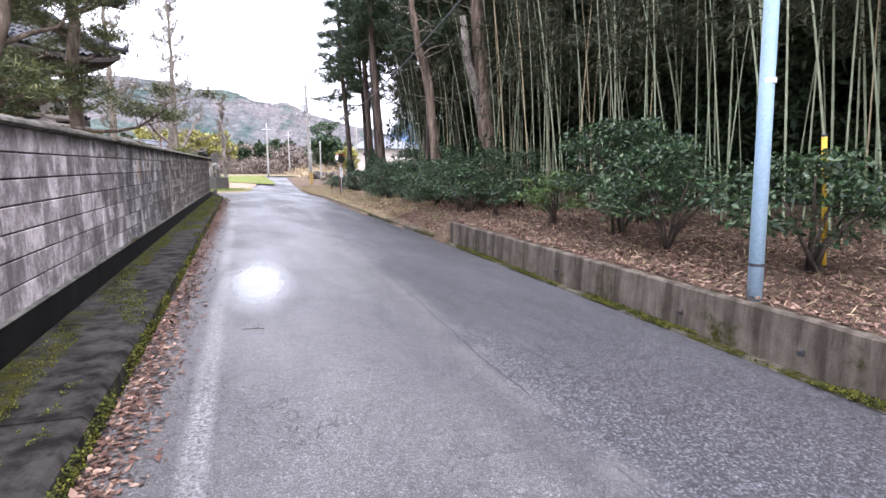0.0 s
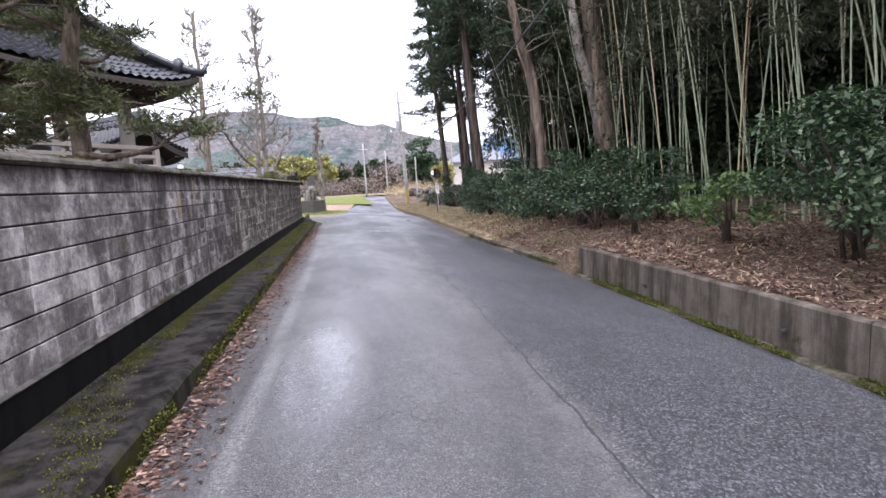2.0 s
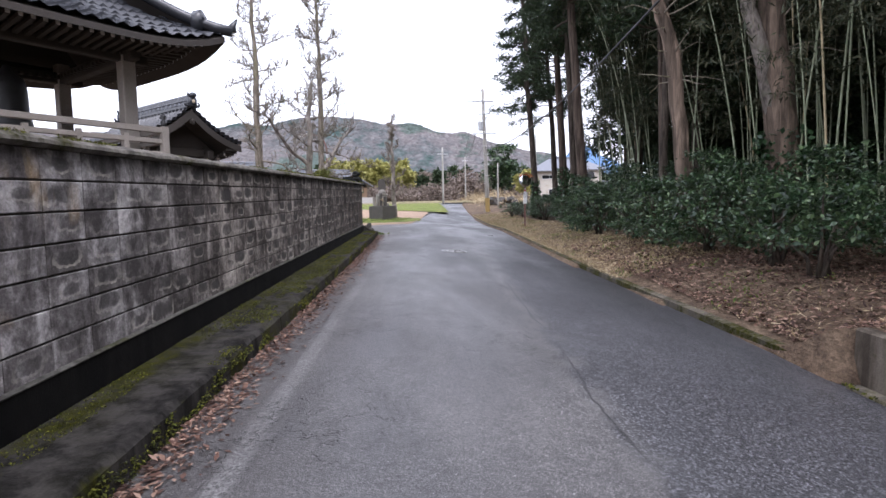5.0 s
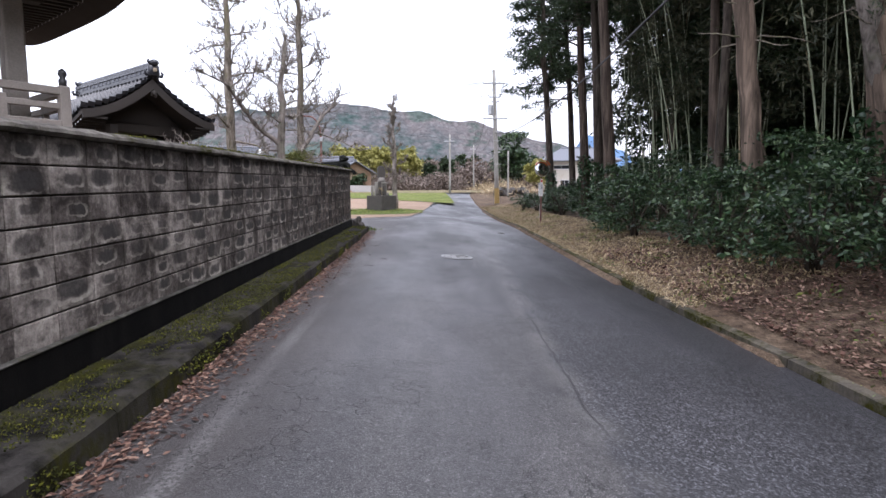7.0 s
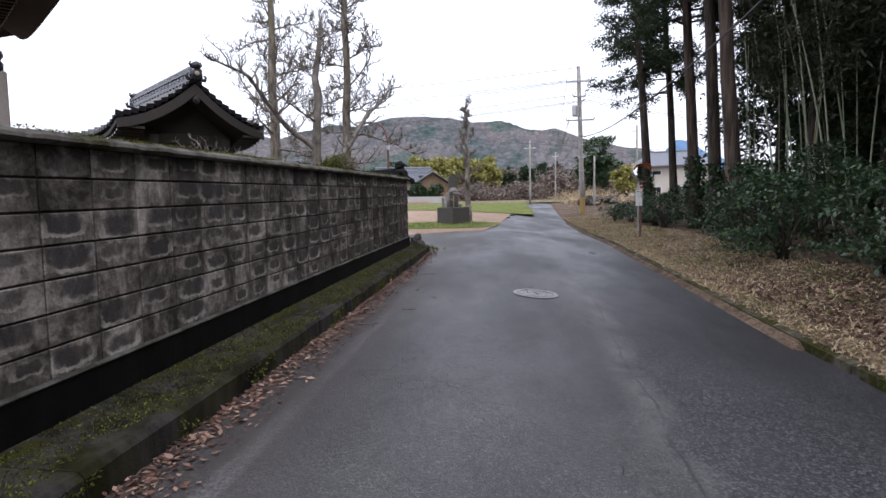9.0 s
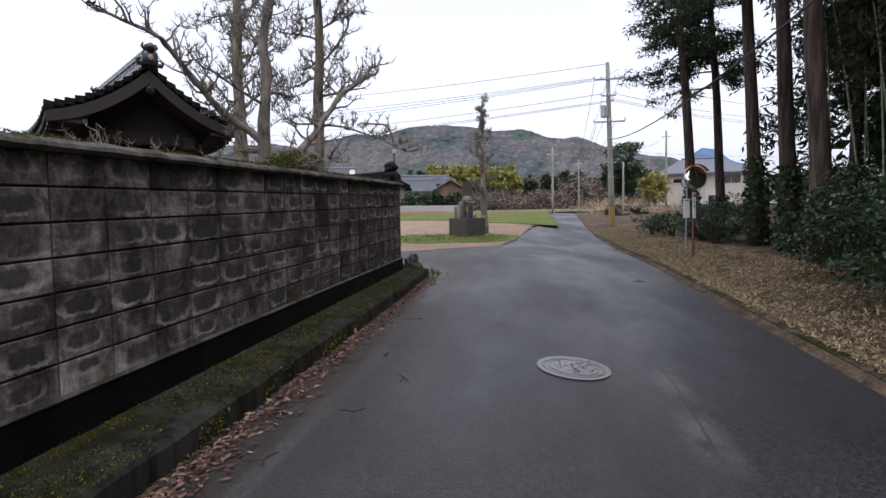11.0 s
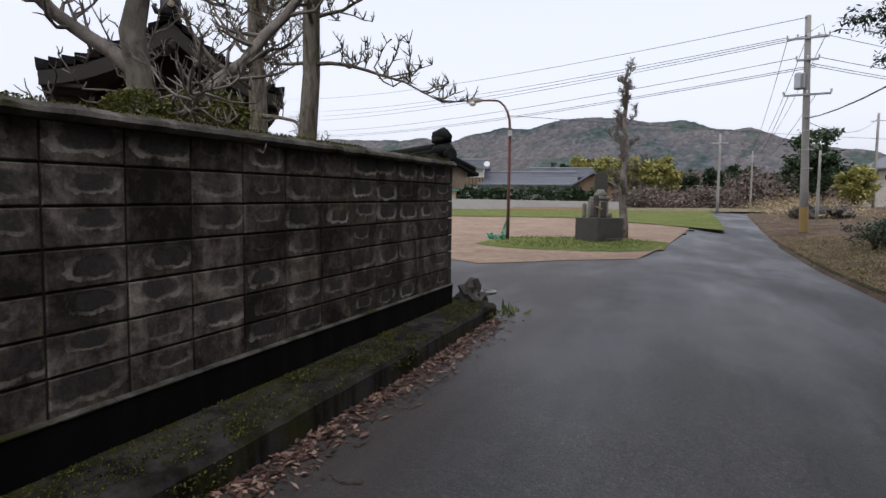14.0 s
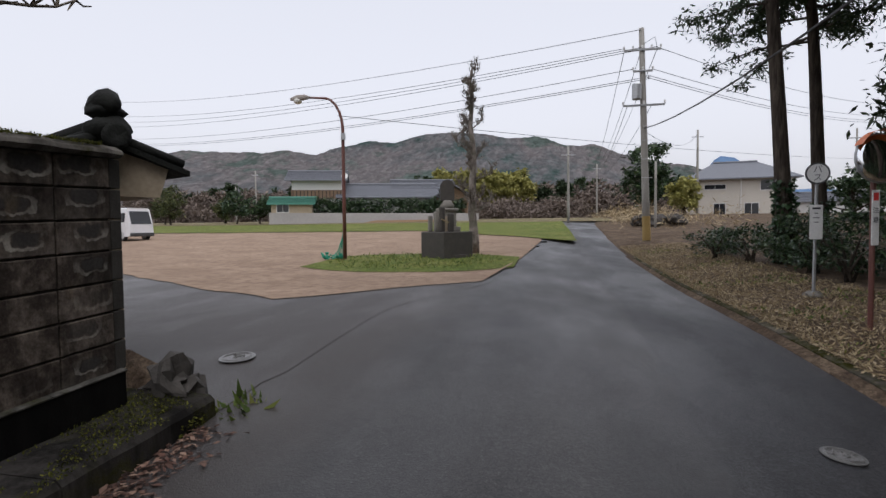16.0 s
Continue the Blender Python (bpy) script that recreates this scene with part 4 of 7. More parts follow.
def cedar(x, y, height, rad, lean=(0, 0), crown=6.0, spread=2.2, seed=0, bark="bark_cedar", ivy_to=0.0, dens=1.7, label="tall straight cedar with brown furrowed bark"):
    r = np.random.default_rng(300 + seed)
    z = ground_z(x, y) - 0.1
    t = thing("cedar_tree", label, "tree", (x, y, z), "tall trees of the grove")
    b = Build()
    b.smooth = True
    n = 14
    pts, rr = [], []
    for i in range(n):
        k = i / (n - 1)
        h = height * k
        pts.append((lean[0] * k + 0.05 * r.normal() * k, lean[1] * k + 0.05 * r.normal() * k, h))
        rr.append(rad * (1 - 0.72 * k) + rad * 0.45 * math.exp(-h / 0.5))
    b.tube(pts, rr, 12)
    part("trunk", b, M[bark], t)
    b = Build()
    centres, radii = [], []
    h = crown
    while h < height:
        k = h / height
        a = r.uniform(0, 2 * math.pi)
        l = spread * r.uniform(0.5, 1.1) * (1.15 - k) / (1.15 - crown / height)
        p0 = Vector((lean[0] * k, lean[1] * k, h))
        pts = wander(p0, (math.cos(a), math.sin(a), 0.15), l, 4, 0.15, r, -0.05)
        b.tube(pts, taper(0.045, 0.012, 5), 4, False)
        for q in (2, 3, 4):
            centres.append(pts[q])
            radii.append(r.uniform(0.34, 0.62))
        h += 0.22 / dens
    tagged(part("branch", b, M["bark_dark"], t), kind="stuff")
    pts = clump_points(centres, radii, 620, 0.7, r, 0.1)
    part("foliage", quads_mesh("foliage", leaf_quads(pts, 0.15, 0.045, 0.6, 0.2, r=r)), M["leaf_cedar"], t)
    if ivy_to:
        ivy(t, r, lambda hh: (lean[0] * hh / height, lean[1] * hh / height), 0.0, ivy_to, rad * 1.0, int(420 * ivy_to))
    return t


def bare_tree(x, y, height, rad, seed, z, limbs=16, reach=1.8, bark="bark_grey", first=0.25, label="pollarded bare tree with knuckled twigs", twigs=7, name="bare_tree", lean=(0, 0), sweep=0.05, shoot=0.4, big=()):
    """A tree without leaves, cut back hard: limbs that reach out, turn up and carry dense short shoots."""
    r = np.random.default_rng(500 + seed)
    t = thing(name, label, "tree", (x, y, z), "bare pollarded trees")
    trunk = Build()
    trunk.smooth = True
    n = 14
    pts = [Vector((lean[0] * i / (n - 1) + 0.035 * r.normal() * (i > 0), lean[1] * i / (n - 1) + 0.035 * r.normal() * (i > 0), height * i / (n - 1))) for i in range(n)]
    trunk.tube(pts, [rad * (1 - 0.72 * i / (n - 1)) * (1 + 0.06 * r.normal()) + rad * 0.35 * math.exp(-i * 1.3) for i in range(n)], 10)
    part("trunk", trunk, M[bark], t)
    twig = Build()

    def brush_of(p, d, size, count):
        for _ in range(count):
            e = (Vector(d) * 0.5 + Vector(r.normal(size=3)) * 0.55 + Vector((0, 0, 0.75))).normalized()
            w = wander(p, e, size * r.uniform(0.45, 1.0), 2, 0.3, r, 0.12)
            twig.tube(w, [0.007, 0.0055, 0.003], 3, False)

    def dress(w, r0, l):
        """Side shoots along a limb, each with a brush of twigs."""
        limb = Build()
        limb.smooth = True
        limb.tube(w, taper(r0, r0 * 0.25, len(w)), 7, False)
        for q in range(2, len(w)):
            for _ in range(3):
                d = (Vector(r.normal(size=3)) * Vector((1, 1, 0.35)) + (w[q] - w[q - 1]).normalized() * 0.7).normalized()
                u = wander(w[q].lerp(w[q - 1], r.random()), d, shoot * r.uniform(0.5, 1.25), 4, 0.38, r, 0.22)
                limb.tube(u, taper(max(0.01, r0 * 0.3), 0.005, 5), 5, False)
                for j in (2, 3, 4):
                    brush_of(u[j], u[j] - u[j - 1], 0.14, (twigs + 1) // 2)
        brush_of(w[-1], w[-1] - w[-2], 0.2, twigs)
        part("limb", limb, M[bark], t)

    for i in range(limbs):
        k = first + (0.97 - first) * (i + r.random()) / limbs
        p = Vector((lean[0] * k, lean[1] * k, height * k))
        a = i * 2.4 + r.normal() * 0.4
        e = (k - first) / (1 - first)
        l = reach * (1.1 - 0.8 * e) * r.uniform(0.65, 1.1)
        w = wander(p, (math.cos(a), math.sin(a), 0.1 + 0.35 * e), l, 7, 0.22, r, sweep)
        dress(w, rad * 0.22 * (1.1 - 0.6 * k), l)
    for start, way, l, r0 in big:
        dress(wander(start, way, l, 11, 0.2, r, 0.03), r0, l)
    brush_of(pts[-1], (0, 0, 1), 0.3, 10)
    tagged(part("twig", twig, M[bark], t), kind="stuff")
    return t


def pine(x, y, height, rad, seed, z, lean=(0, 0), pads=14, spread=1.7, first=0.3, label="cloud-pruned garden pine with layered pads", size=0.5):
    """A garden pine: crooked trunk, level limbs, flat pads of needles."""
    r = np.random.default_rng(700 + seed)
    t = thing("pine_tree", label, "tree", (x, y, z), "garden pines")
    b = Build()
    b.smooth = True
    n = 10
    pts = [Vector((lean[0] * i / (n - 1) + 0.06 * r.normal(), lean[1] * i / (n - 1) + 0.06 * r.normal(), height * i / (n - 1))) for i in range(n)]
    b.tube(pts, taper(rad * 1.15, rad * 0.35, n), 9)
    part("trunk", b, M["bark_pine"], t)
    centres, radii = [], []
    for i in range(pads):
        b = Build()
        b.smooth = True
        k = first + (1 - first) * (i + 0.5 * r.random()) / pads
        a = i * 2.4 + r.normal() * 0.3
        l = spread * (1.2 - 0.8 * (k - first) / (1 - first)) * r.uniform(0.6, 1.1)
        p = pts[0].lerp(pts[-1], k)
        w = wander(p, (math.cos(a), math.sin(a), 0.15), l, 5, 0.25, r, 0.03)
        b.tube(w, taper(rad * 0.35, rad * 0.1, 6), 5, False)
        for q in (3, 4, 5):
            for _ in range(3):
                c = w[q] + Vector((r.normal() * 0.22, r.normal() * 0.22, 0.1 + 0.05 * r.normal()))
                b.tube([w[q], (w[q] + c) / 2, c], [rad * 0.1, rad * 0.07, 0.006], 4, False)
                centres.append(c)
                radii.append(size * r.uniform(0.45, 0.85))
        part("limb", b, M["bark_pine"], t)
    p = clump_points(centres, radii, 2600, 0.26, r, 0.12)
    part("needles", quads_mesh("needles", leaf_quads(p, 0.07, 0.013, -0.35, 0.2, r=r)), M["leaf_pine"], t)
    return t


def culm(x, y, height, rad, lean, seed, dry=False):
    """One bamboo: a jointed culm that arches, with sprays of leaves above."""
    r = np.random.default_rng(900 + seed)
    z = ground_z(x, y) - 0.05
    t = thing("bamboo", "pale dry bamboo culm among the grove" if dry else "tall green bamboo culm with arching leafy top", "bamboo", (x, y, z), "bamboo grove")
    b = Build()
    b.smooth = True
    pts, rr, h = [], [], 0.0
    while h < height:
        k = h / height
        c = Vector((lean[0] * k + lean[0] * 0.9 * k ** 3, lean[1] * k + lean[1] * 0.9 * k ** 3, h))
        q = rad * (1 - 0.6 * k)
        for dz, s in ((0.0, 0.98), (0.012, 1.18), (0.03, 0.98)):
            pts.append(c + Vector((0, 0, dz)))
            rr.append(q * s)
        h += 0.34
    b.tube(pts, rr, 6)
    part("culm", b, M["culm_dry" if dry else "culm"], t)
    if not dry:
        n = 26
        k = r.uniform(0.34, 1.0, n)
        a = r.uniform(0, 2 * math.pi, n)
        d = r.uniform(0.2, 1.0, n)
        c = np.stack([lean[0] * (k + 0.9 * k ** 3) + np.cos(a) * d, lean[1] * (k + 0.9 * k ** 3) + np.sin(a) * d, height * k], axis=1)
        p = clump_points(c, r.uniform(0.3, 0.6, n), 230, 0.6, r, 0.1)
        part("leaves", quads_mesh("leaves", leaf_quads(p, 0.17, 0.032, 0.7, 0.2, r=r)), M["leaf_bamboo"], t)
    return t

# ---- the grove side ----
SHRUBS = [  # x, y, height, width, stem share, leaf
    (6.5, 4.6, 1.45, 1.9, 0.34, "leaf_camellia"), (6.1, 6.6, 1.65, 2.1, 0.38, "leaf_camellia"), (6.7, 8.4, 2.15, 2.3, 0.4, "leaf_camellia"),
    (6.6, 10.6, 1.15, 1.6, 0.3, "leaf_bright"), (8.2, 9.6, 2.0, 2.2, 0.25, "leaf_camellia"), (6.2, 12.8, 0.8, 0.7, 0.3, "leaf_camellia"), (6.1, 14.3, 1.3, 1.6, 0.36, "leaf_camellia"),
    (6.3, 15.6, 1.4, 1.8, 0.18, "leaf_camellia"), (6.2, 17.4, 1.5, 1.9, 0.16, "leaf_camellia"), (7.4, 18.3, 1.9, 1.8, 0.15, "leaf_camellia"),
    (6.15, 19.5, 1.5, 1.9, 0.14, "leaf_camellia"), (6.5, 21.6, 1.7, 2.0, 0.14, "leaf_camellia"), (6.2, 23.8, 1.6, 2.0, 0.14, "leaf_camellia"),
    (7.9, 14.6, 1.7, 1.9, 0.1, "leaf_camellia"), (7.7, 16.4, 1.9, 1.9, 0.1, "leaf_camellia"), (7.8, 20.4, 2.2, 2.0, 0.1, "leaf_camellia"), (7.9, 23.0, 2.1, 2.0, 0.1, "leaf_camellia"), (7.6, 25.4, 2.3, 1.9, 0.1, "leaf_camellia"),
    (6.4, 25.9, 1.9, 1.9, 0.14, "leaf_camellia"), (7.2, 28.1, 1.5, 1.7, 0.16, "leaf_camellia"), (7.6, 33.2, 1.1, 1.4, 0.2, "leaf_camellia"),
    (7.0, 36.2, 1.2, 1.6, 0.2, "leaf_camellia"), (6.6, 38.6, 1.0, 1.4, 0.2, "leaf_camellia"), (6.6, 41.0, 0.7, 1.1, 0.2, "leaf_camellia"), (6.1, 39.9, 0.9, 1.4, 0.2, "leaf_camellia"), (7.3, 37.4, 1.3, 1.8, 0.15, "leaf_camellia"), (6.9, 34.6, 1.3, 1.8, 0.15, "leaf_camellia"), (8.3, 35.4, 1.6, 2.0, 0.12, "leaf_camellia"), (8.6, 31.6, 1.7, 2.0, 0.12, "leaf_camellia"),
]
for i, (x, y, h, w, s, lf) in enumerate(SHRUBS):
    shrub(x, y, h, w, s, i, lf)

cedar(7.3, 38.2, 17, 0.2, (-1.0, 0.3), 6.6, 2.3, 1, "bark_dark", 2.2)
cedar(8.9, 40.0, 17, 0.19, (-0.9, 0.2), 6.0, 2.6, 2, "bark_dark", 1.6)
cedar(7.6, 33.0, 18, 0.2, (-0.9, 0.0), 7.0, 2.1, 3, "bark_cedar", 2.6)
cedar(7.45, 30.6, 18, 0.2, (-0.9, 0.0), 7.0, 1.8, 4, "bark_dark", 2.2)
cedar(7.15, 28.4, 19, 0.21, (-1.3, -0.2), 8.0, 2.0, 5, "bark_cedar")
cedar(10.2, 31.0, 17, 0.2, (0.6, 0.0), 4.5, 2.2, 6, "bark_dark")
cedar(10.8, 27.0, 17, 0.2, (0.5, 0.4), 4.5, 2.4, 7, "bark_dark")
cedar(11.6, 36.0, 16, 0.2, (0.5, 0.2), 4.0, 2.6, 8, "bark_dark")
cedar(12.4, 31.0, 16, 0.2, (0.2, 0.2), 3.0, 2.6, 9, "bark_dark")
cedar(8.6, 24.6, 17, 0.15, (-0.3, 0.3), 6.5, 2.0, 10, "bark_cedar")
cedar(7.6, 22.6, 17, 0.12, (0.5, 0.3), 6.5, 1.6, 11, "bark_dark")


def old_trunk(x, y, line, radii, label, ivy_to, seed, prong=None):
    """A thick old trunk, barked in part, without a crown in view."""
    r = np.random.default_rng(seed)
    t = thing("old_tree", label, "tree", (x, y, ground_z(x, y) - 0.1), "old trunks of the grove")
    b = Build()
    b.smooth = True
    pts = [Vector(line[0]).lerp(Vector(line[-1]), i / 17) for i in range(18)]
    for i, p in enumerate(pts):
        k = i / 17 * (len(line) - 1)
        a = min(int(k), len(line) - 2)
        q = Vector(line[a]).lerp(Vector(line[a + 1]), k - a)
        p[:] = q + Vector((0.03 * r.normal(), 0.03 * r.normal(), 0))
    rr = [np.interp(i / 17, np.linspace(0, 1, len(radii)), radii) * (1 + 0.06 * r.normal()) for i in range(18)]
    b.tube(pts, rr, 12)
    part("trunk", b, M["bark_peel"], t)
    if prong:
        b = Build()
        b.smooth = True
        b.tube(prong, taper(radii[0] * 0.55, radii[0] * 0.3, len(prong)), 10)
        part("limb", b, M["bark_smooth"], t)
    b = Build()
    for _ in range(26):
        h = r.uniform(0.4, 1.0)
        p = pts[int(h * 17)]
        a = r.uniform(0, 6.28)
        b.tube(wander(p, (math.cos(a), math.sin(a), 0.2), r.uniform(0.8, 2.0), 5, 0.3, r), taper(0.025, 0.006, 6), 4, False)
    tagged(part("dead_branch", b, M["bark_grey"], t, "thin bare dead branches"), kind="stuff")
    if ivy_to:
        ivy(t, r, lambda h: (np.interp(h, [p.z for p in pts], [p.x for p in pts]), np.interp(h, [p.z for p in pts], [p.y for p in pts])), 0.0, ivy_to, radii[0] * 1.0, int(500 * ivy_to))


old_trunk(7.35, 20.9, [(0.2, 0, 0), (0.0, 0, 2.5), (-0.25, 0.1, 5.0), (-0.75, 0.2, 7.0), (-0.8, 0.3, 9)], [0.24, 0.2, 0.18, 0.13, 0.1], "old leaning trunk with patches of bark gone", 0, 71)
old_trunk(9.1, 19.8, [(0.3, 0, 0), (0.1, 0, 2.5), (-0.15, 0, 4.6), (-0.35, 0, 7.0), (-0.3, 0, 11)], [0.42, 0.34, 0.32, 0.26, 0.17], "thick old ivy-clad trunk with peeling bark", 2.6, 72,
          [(0.0, 0, 2.6), (-0.35, 0, 4.2), (-0.75, 0, 5.4), (-0.95, 0, 7.0)])

rg = np.random.default_rng(11)
for i in range(165):
    y = rg.uniform(3, 34)
    x = 9.0 + 5.5 * rg.random() ** 1.3 + 0.0 * y
    culm(x, y, rg.uniform(9, 14), rg.uniform(0.018, 0.033), (rg.normal() * 0.6 - 0.5, rg.normal() * 0.6), i, rg.random() < 0.12)


def backwoods(name, x0, x1, y0, y1, z1, n, material, label, seed, length=0.24, width=0.07, rad=0.7):
    r = np.random.default_rng(seed)
    c = np.stack([r.uniform(x0, x1, n), r.uniform(y0, y1, n), r.uniform(0, 1, n) ** 0.9 * z1], axis=1)
    c[:, 2] += np.array([rise(q) for q in c[:, 1]])
    p = clump_points(c, r.uniform(0.5, 1.0, n) * rad * 1.4, 90, 0.8, r, 0.1)
    return solid(name, quads_mesh(name, leaf_quads(p, length, width, 0.4, 0.3, r=r)), material, label, "woods", kind="stuff")


backwoods("thicket", 14.0, 17.0, -10, 40, 14, 2600, M["leaf_cedar"], "dark thicket of bamboo behind the front culms", 21, 0.34, 0.1)
backwoods("deep_woods", 17.0, 23.0, -22, 44, 15, 2600, M["leaf_cedar"], "deep dark evergreen woods behind the bamboo", 24, 0.6, 0.26, 1.3)
backwoods("undergrowth", 9.5, 16, 2, 36, 1.0, 260, M["leaf_ivy"], "low dark undergrowth on the grove floor", 22, 0.12, 0.06, 0.4)
backwoods("grove_end", 10.6, 15, 31, 41, 13, 420, M["leaf_cedar"], "dark evergreen foliage at the end of the grove", 25, 0.3, 0.09)
backwoods("canopy", 8.0, 17, -8, 40, 3.0, 1900, M["leaf_bamboo"], "closed leaf roof of the bamboo grove", 23).location.z = 9.5

# ---- the temple garden side ----
GARDEN = 0.75
for i, (x, y, h, rad, lean, pads, sp) in enumerate([(-2.1, 8.6, 5.6, 0.1, (0.1, 0.3), 13, 1.1), (-3.0, 6.4, 5.0, 0.11, (1.2, 1.3), 12, 1.7), (-4.5, 10.2, 6.0, 0.13, (0.2, 0.4), 14, 1.9), (-5.5, 7.0, 6.5, 0.13, (0, 0), 14, 2.0)]):
    pine(x, y, h, rad, i, rise(y) + 0.25, lean, pads, sp)
bare_tree(-5.1, 27.1, 8.8, 0.17, 1, rise(27.1) + 0.1, 26, 1.9, first=0.28)
bare_tree(-2.5, 25.2, 8.4, 0.12, 2, rise(25.2) + 0.1, 26, 1.5, first=0.3)
bare_tree(-2.62, 23.1, 4.6, 0.14, 3, rise(23.1) + 0.1, 7, 1.3, "bark_smooth", 0.35, "grey forked bare tree with long crooked limbs", lean=(0.25, 0.15), shoot=0.5, twigs=4,
          big=(((0.08, 0.05, 1.7), (0.75, 0.45, 0.75), 2.9, 0.07), ((0.06, 0.05, 1.5), (-0.9, -0.2, 0.25), 2.6, 0.06), ((0.1, 0.07, 2.2), (-0.6, -0.5, 0.6), 2.4, 0.06), ((0.05, 0.04, 1.35), (-0.8, 0.5, 0.05), 2.2, 0.05)))
bare_tree(-1.1, 41.4, 6.2, 0.16, 4, rise(41.4), 22, 1.15, "bark_smooth", 0.2, "slim pollarded ginkgo-like tree cut to knuckles", sweep=0.2, shoot=0.24, twigs=7)
for i, (x, y, h, w) in enumerate([(-2.12, 23.45, 0.76, 0.56), (-2.12, 22.9, 0.72, 0.38), (-3.0, 25.5, 0.55, 0.7)]):
    rb = np.random.default_rng(40 + i)
    bush = thing("clipped_bush", "round clipped yellow-green bush behind the wall", "shrub", (x, y, wall_foot(y) + 0.9), "clipped bushes")
    p = clump_points([(0, 0, h)], [w * 0.58], 34000, 0.62, rb, 0.7)
    part("leaves", quads_mesh("leaves", leaf_quads(p, 0.035, 0.02, -0.1, 0.5, r=rb)), M["leaf_box"], bush)
    b = Build()
    for _ in range(5):
        b.tube([(rb.normal() * 0.04, rb.normal() * 0.04, -0.1), (rb.normal() * 0.1, rb.normal() * 0.1, h * 0.6), (rb.normal() * 0.15, rb.normal() * 0.15, h)], [0.025, 0.018, 0.008], 5)
    part("stem", b, M["bark_dark"], bush)

# ---- temple buildings behind the wall ----
def tiled_roof(parent, half, length, z_ridge, z_eave, hip=False, mat_tile="tile", sori=0.35, pitch=0.26, rows=9, over=0.0):
    """A tiled gable roof about the y axis of its parent: ridge along y, slopes to both x sides, lifted at the corners."""
    def prof(k):
        return z_ridge + (z_eave - z_ridge) * (1.35 * k - 0.35 * k * k)

    for sx in (-1, 1):
        b = Build()
        n, m = int(length / pitch), rows
        v, f = [], []
        sub = 4
        cols = n * sub
        for i in range(cols + 1):
            y = -length / 2 + length * i / cols
            e = abs(y) / (length / 2)
            wave = 0.11 * max(0.0, math.cos(2 * math.pi * i / sub)) - 0.02
            for j in range(m + 1):
                for q in (0, 1):
                    k = min(1.0, (j + q * 0.999) / (m + 1))
                    lift = sori * (e ** 4) * k * k
                    v.append((sx * half * k, y, prof(k) + wave + lift + 0.075 * (q == 1)))
        w = 2 * (m + 1)
        for i in range(cols):
            for j in range(w - 1):
                a = i * w + j
                f.append((a, a + 1, a + w + 1, a + w) if sx < 0 else (a, a + w, a + w + 1, a + 1))
        b.add(v, f)
        part("roof_slope", b, M[mat_tile], parent, "dark wavy tiles in stepped courses")
        # boarding under the tiles
        b = Build()
        v, f = [], []
        for i in range(9):
            y = -length / 2 + length * i / 8
            e = abs(y) / (length / 2)
            for j in range(7):
                k = j / 6
                for dz in (-0.05, -0.16):
                    v.append((sx * half * k * 0.985, y * 0.985, prof(k) + dz + sori * e ** 4 * k * k))
        for i in range(8):
            for j in range(6):
                a, w2 = i * 14 + j * 2, 14
                for o in (0, 1):
                    f.append((a + o, a + 2 + o, a + 2 + w2 + o, a + w2 + o))
        for i in range(8):
            a = i * 14 + 12
            f.append((a, a + 1, a + 15, a + 14))
        for e0 in (0, 8 * 14):
            for j in range(6):
                a = e0 + j * 2
                f.append((a, a + 1, a + 3, a + 2))
        part("roof_boarding", Build().add(v, f), M["wood_dark"], parent)
        # rafter tails with their pale ends
        b, c = Build(), Build()
        y = -length / 2 + 0.08
        while y < length / 2 - 0.05:
            e = abs(y) / (length / 2)
            z = prof(0.97) + sori * e ** 4 - 0.2
            b.box(min(sx * half * 0.66, sx * half * 0.96), max(sx * half * 0.66, sx * half * 0.96), y - 0.03, y + 0.03, z - 0.06, z)
            c.box(sx * half * 0.96 - 0.004, sx * half * 0.96 + 0.004, y - 0.026, y + 0.026, z - 0.055, z - 0.005)
            y += 0.2
        tagged(part("rafter_tail", b, M["wood_dark"], parent), kind="stuff")
        tagged(part("rafter_end", c, M["white_end"], parent, "white painted rafter ends"), kind="stuff")
    # ridge: stacked tiles under a round cover
    b = Build()
    for i, (w, z0, z1) in enumerate([(0.17, -0.02, 0.1), (0.13, 0.1, 0.22), (0.15, 0.22, 0.27), (0.1, 0.27, 0.37)]):
        b.box(-w, w, -length / 2 - 0.04, length / 2 + 0.04, z_ridge + z0, z_ridge + z1, 0.015)
    b.tube([(0, -length / 2 - 0.1, z_ridge + 0.4), (0, length / 2 + 0.1, z_ridge + 0.4)], 0.075, 10)
    part("ridge", b, M[mat_tile], parent, "stacked ridge tiles")
    b = Build()
    for i in range(int(length / 0.3)):
        y = -length / 2 + 0.25 + i * 0.3
        b.box(-0.145, 0.145, y - 0.06, y + 0.06, z_ridge + 0.115, z_ridge + 0.205, 0.01)
    tagged(part("ridge_ornament", b, M["tile_far"], parent, "pale blocks set in the ridge"), kind="stuff")


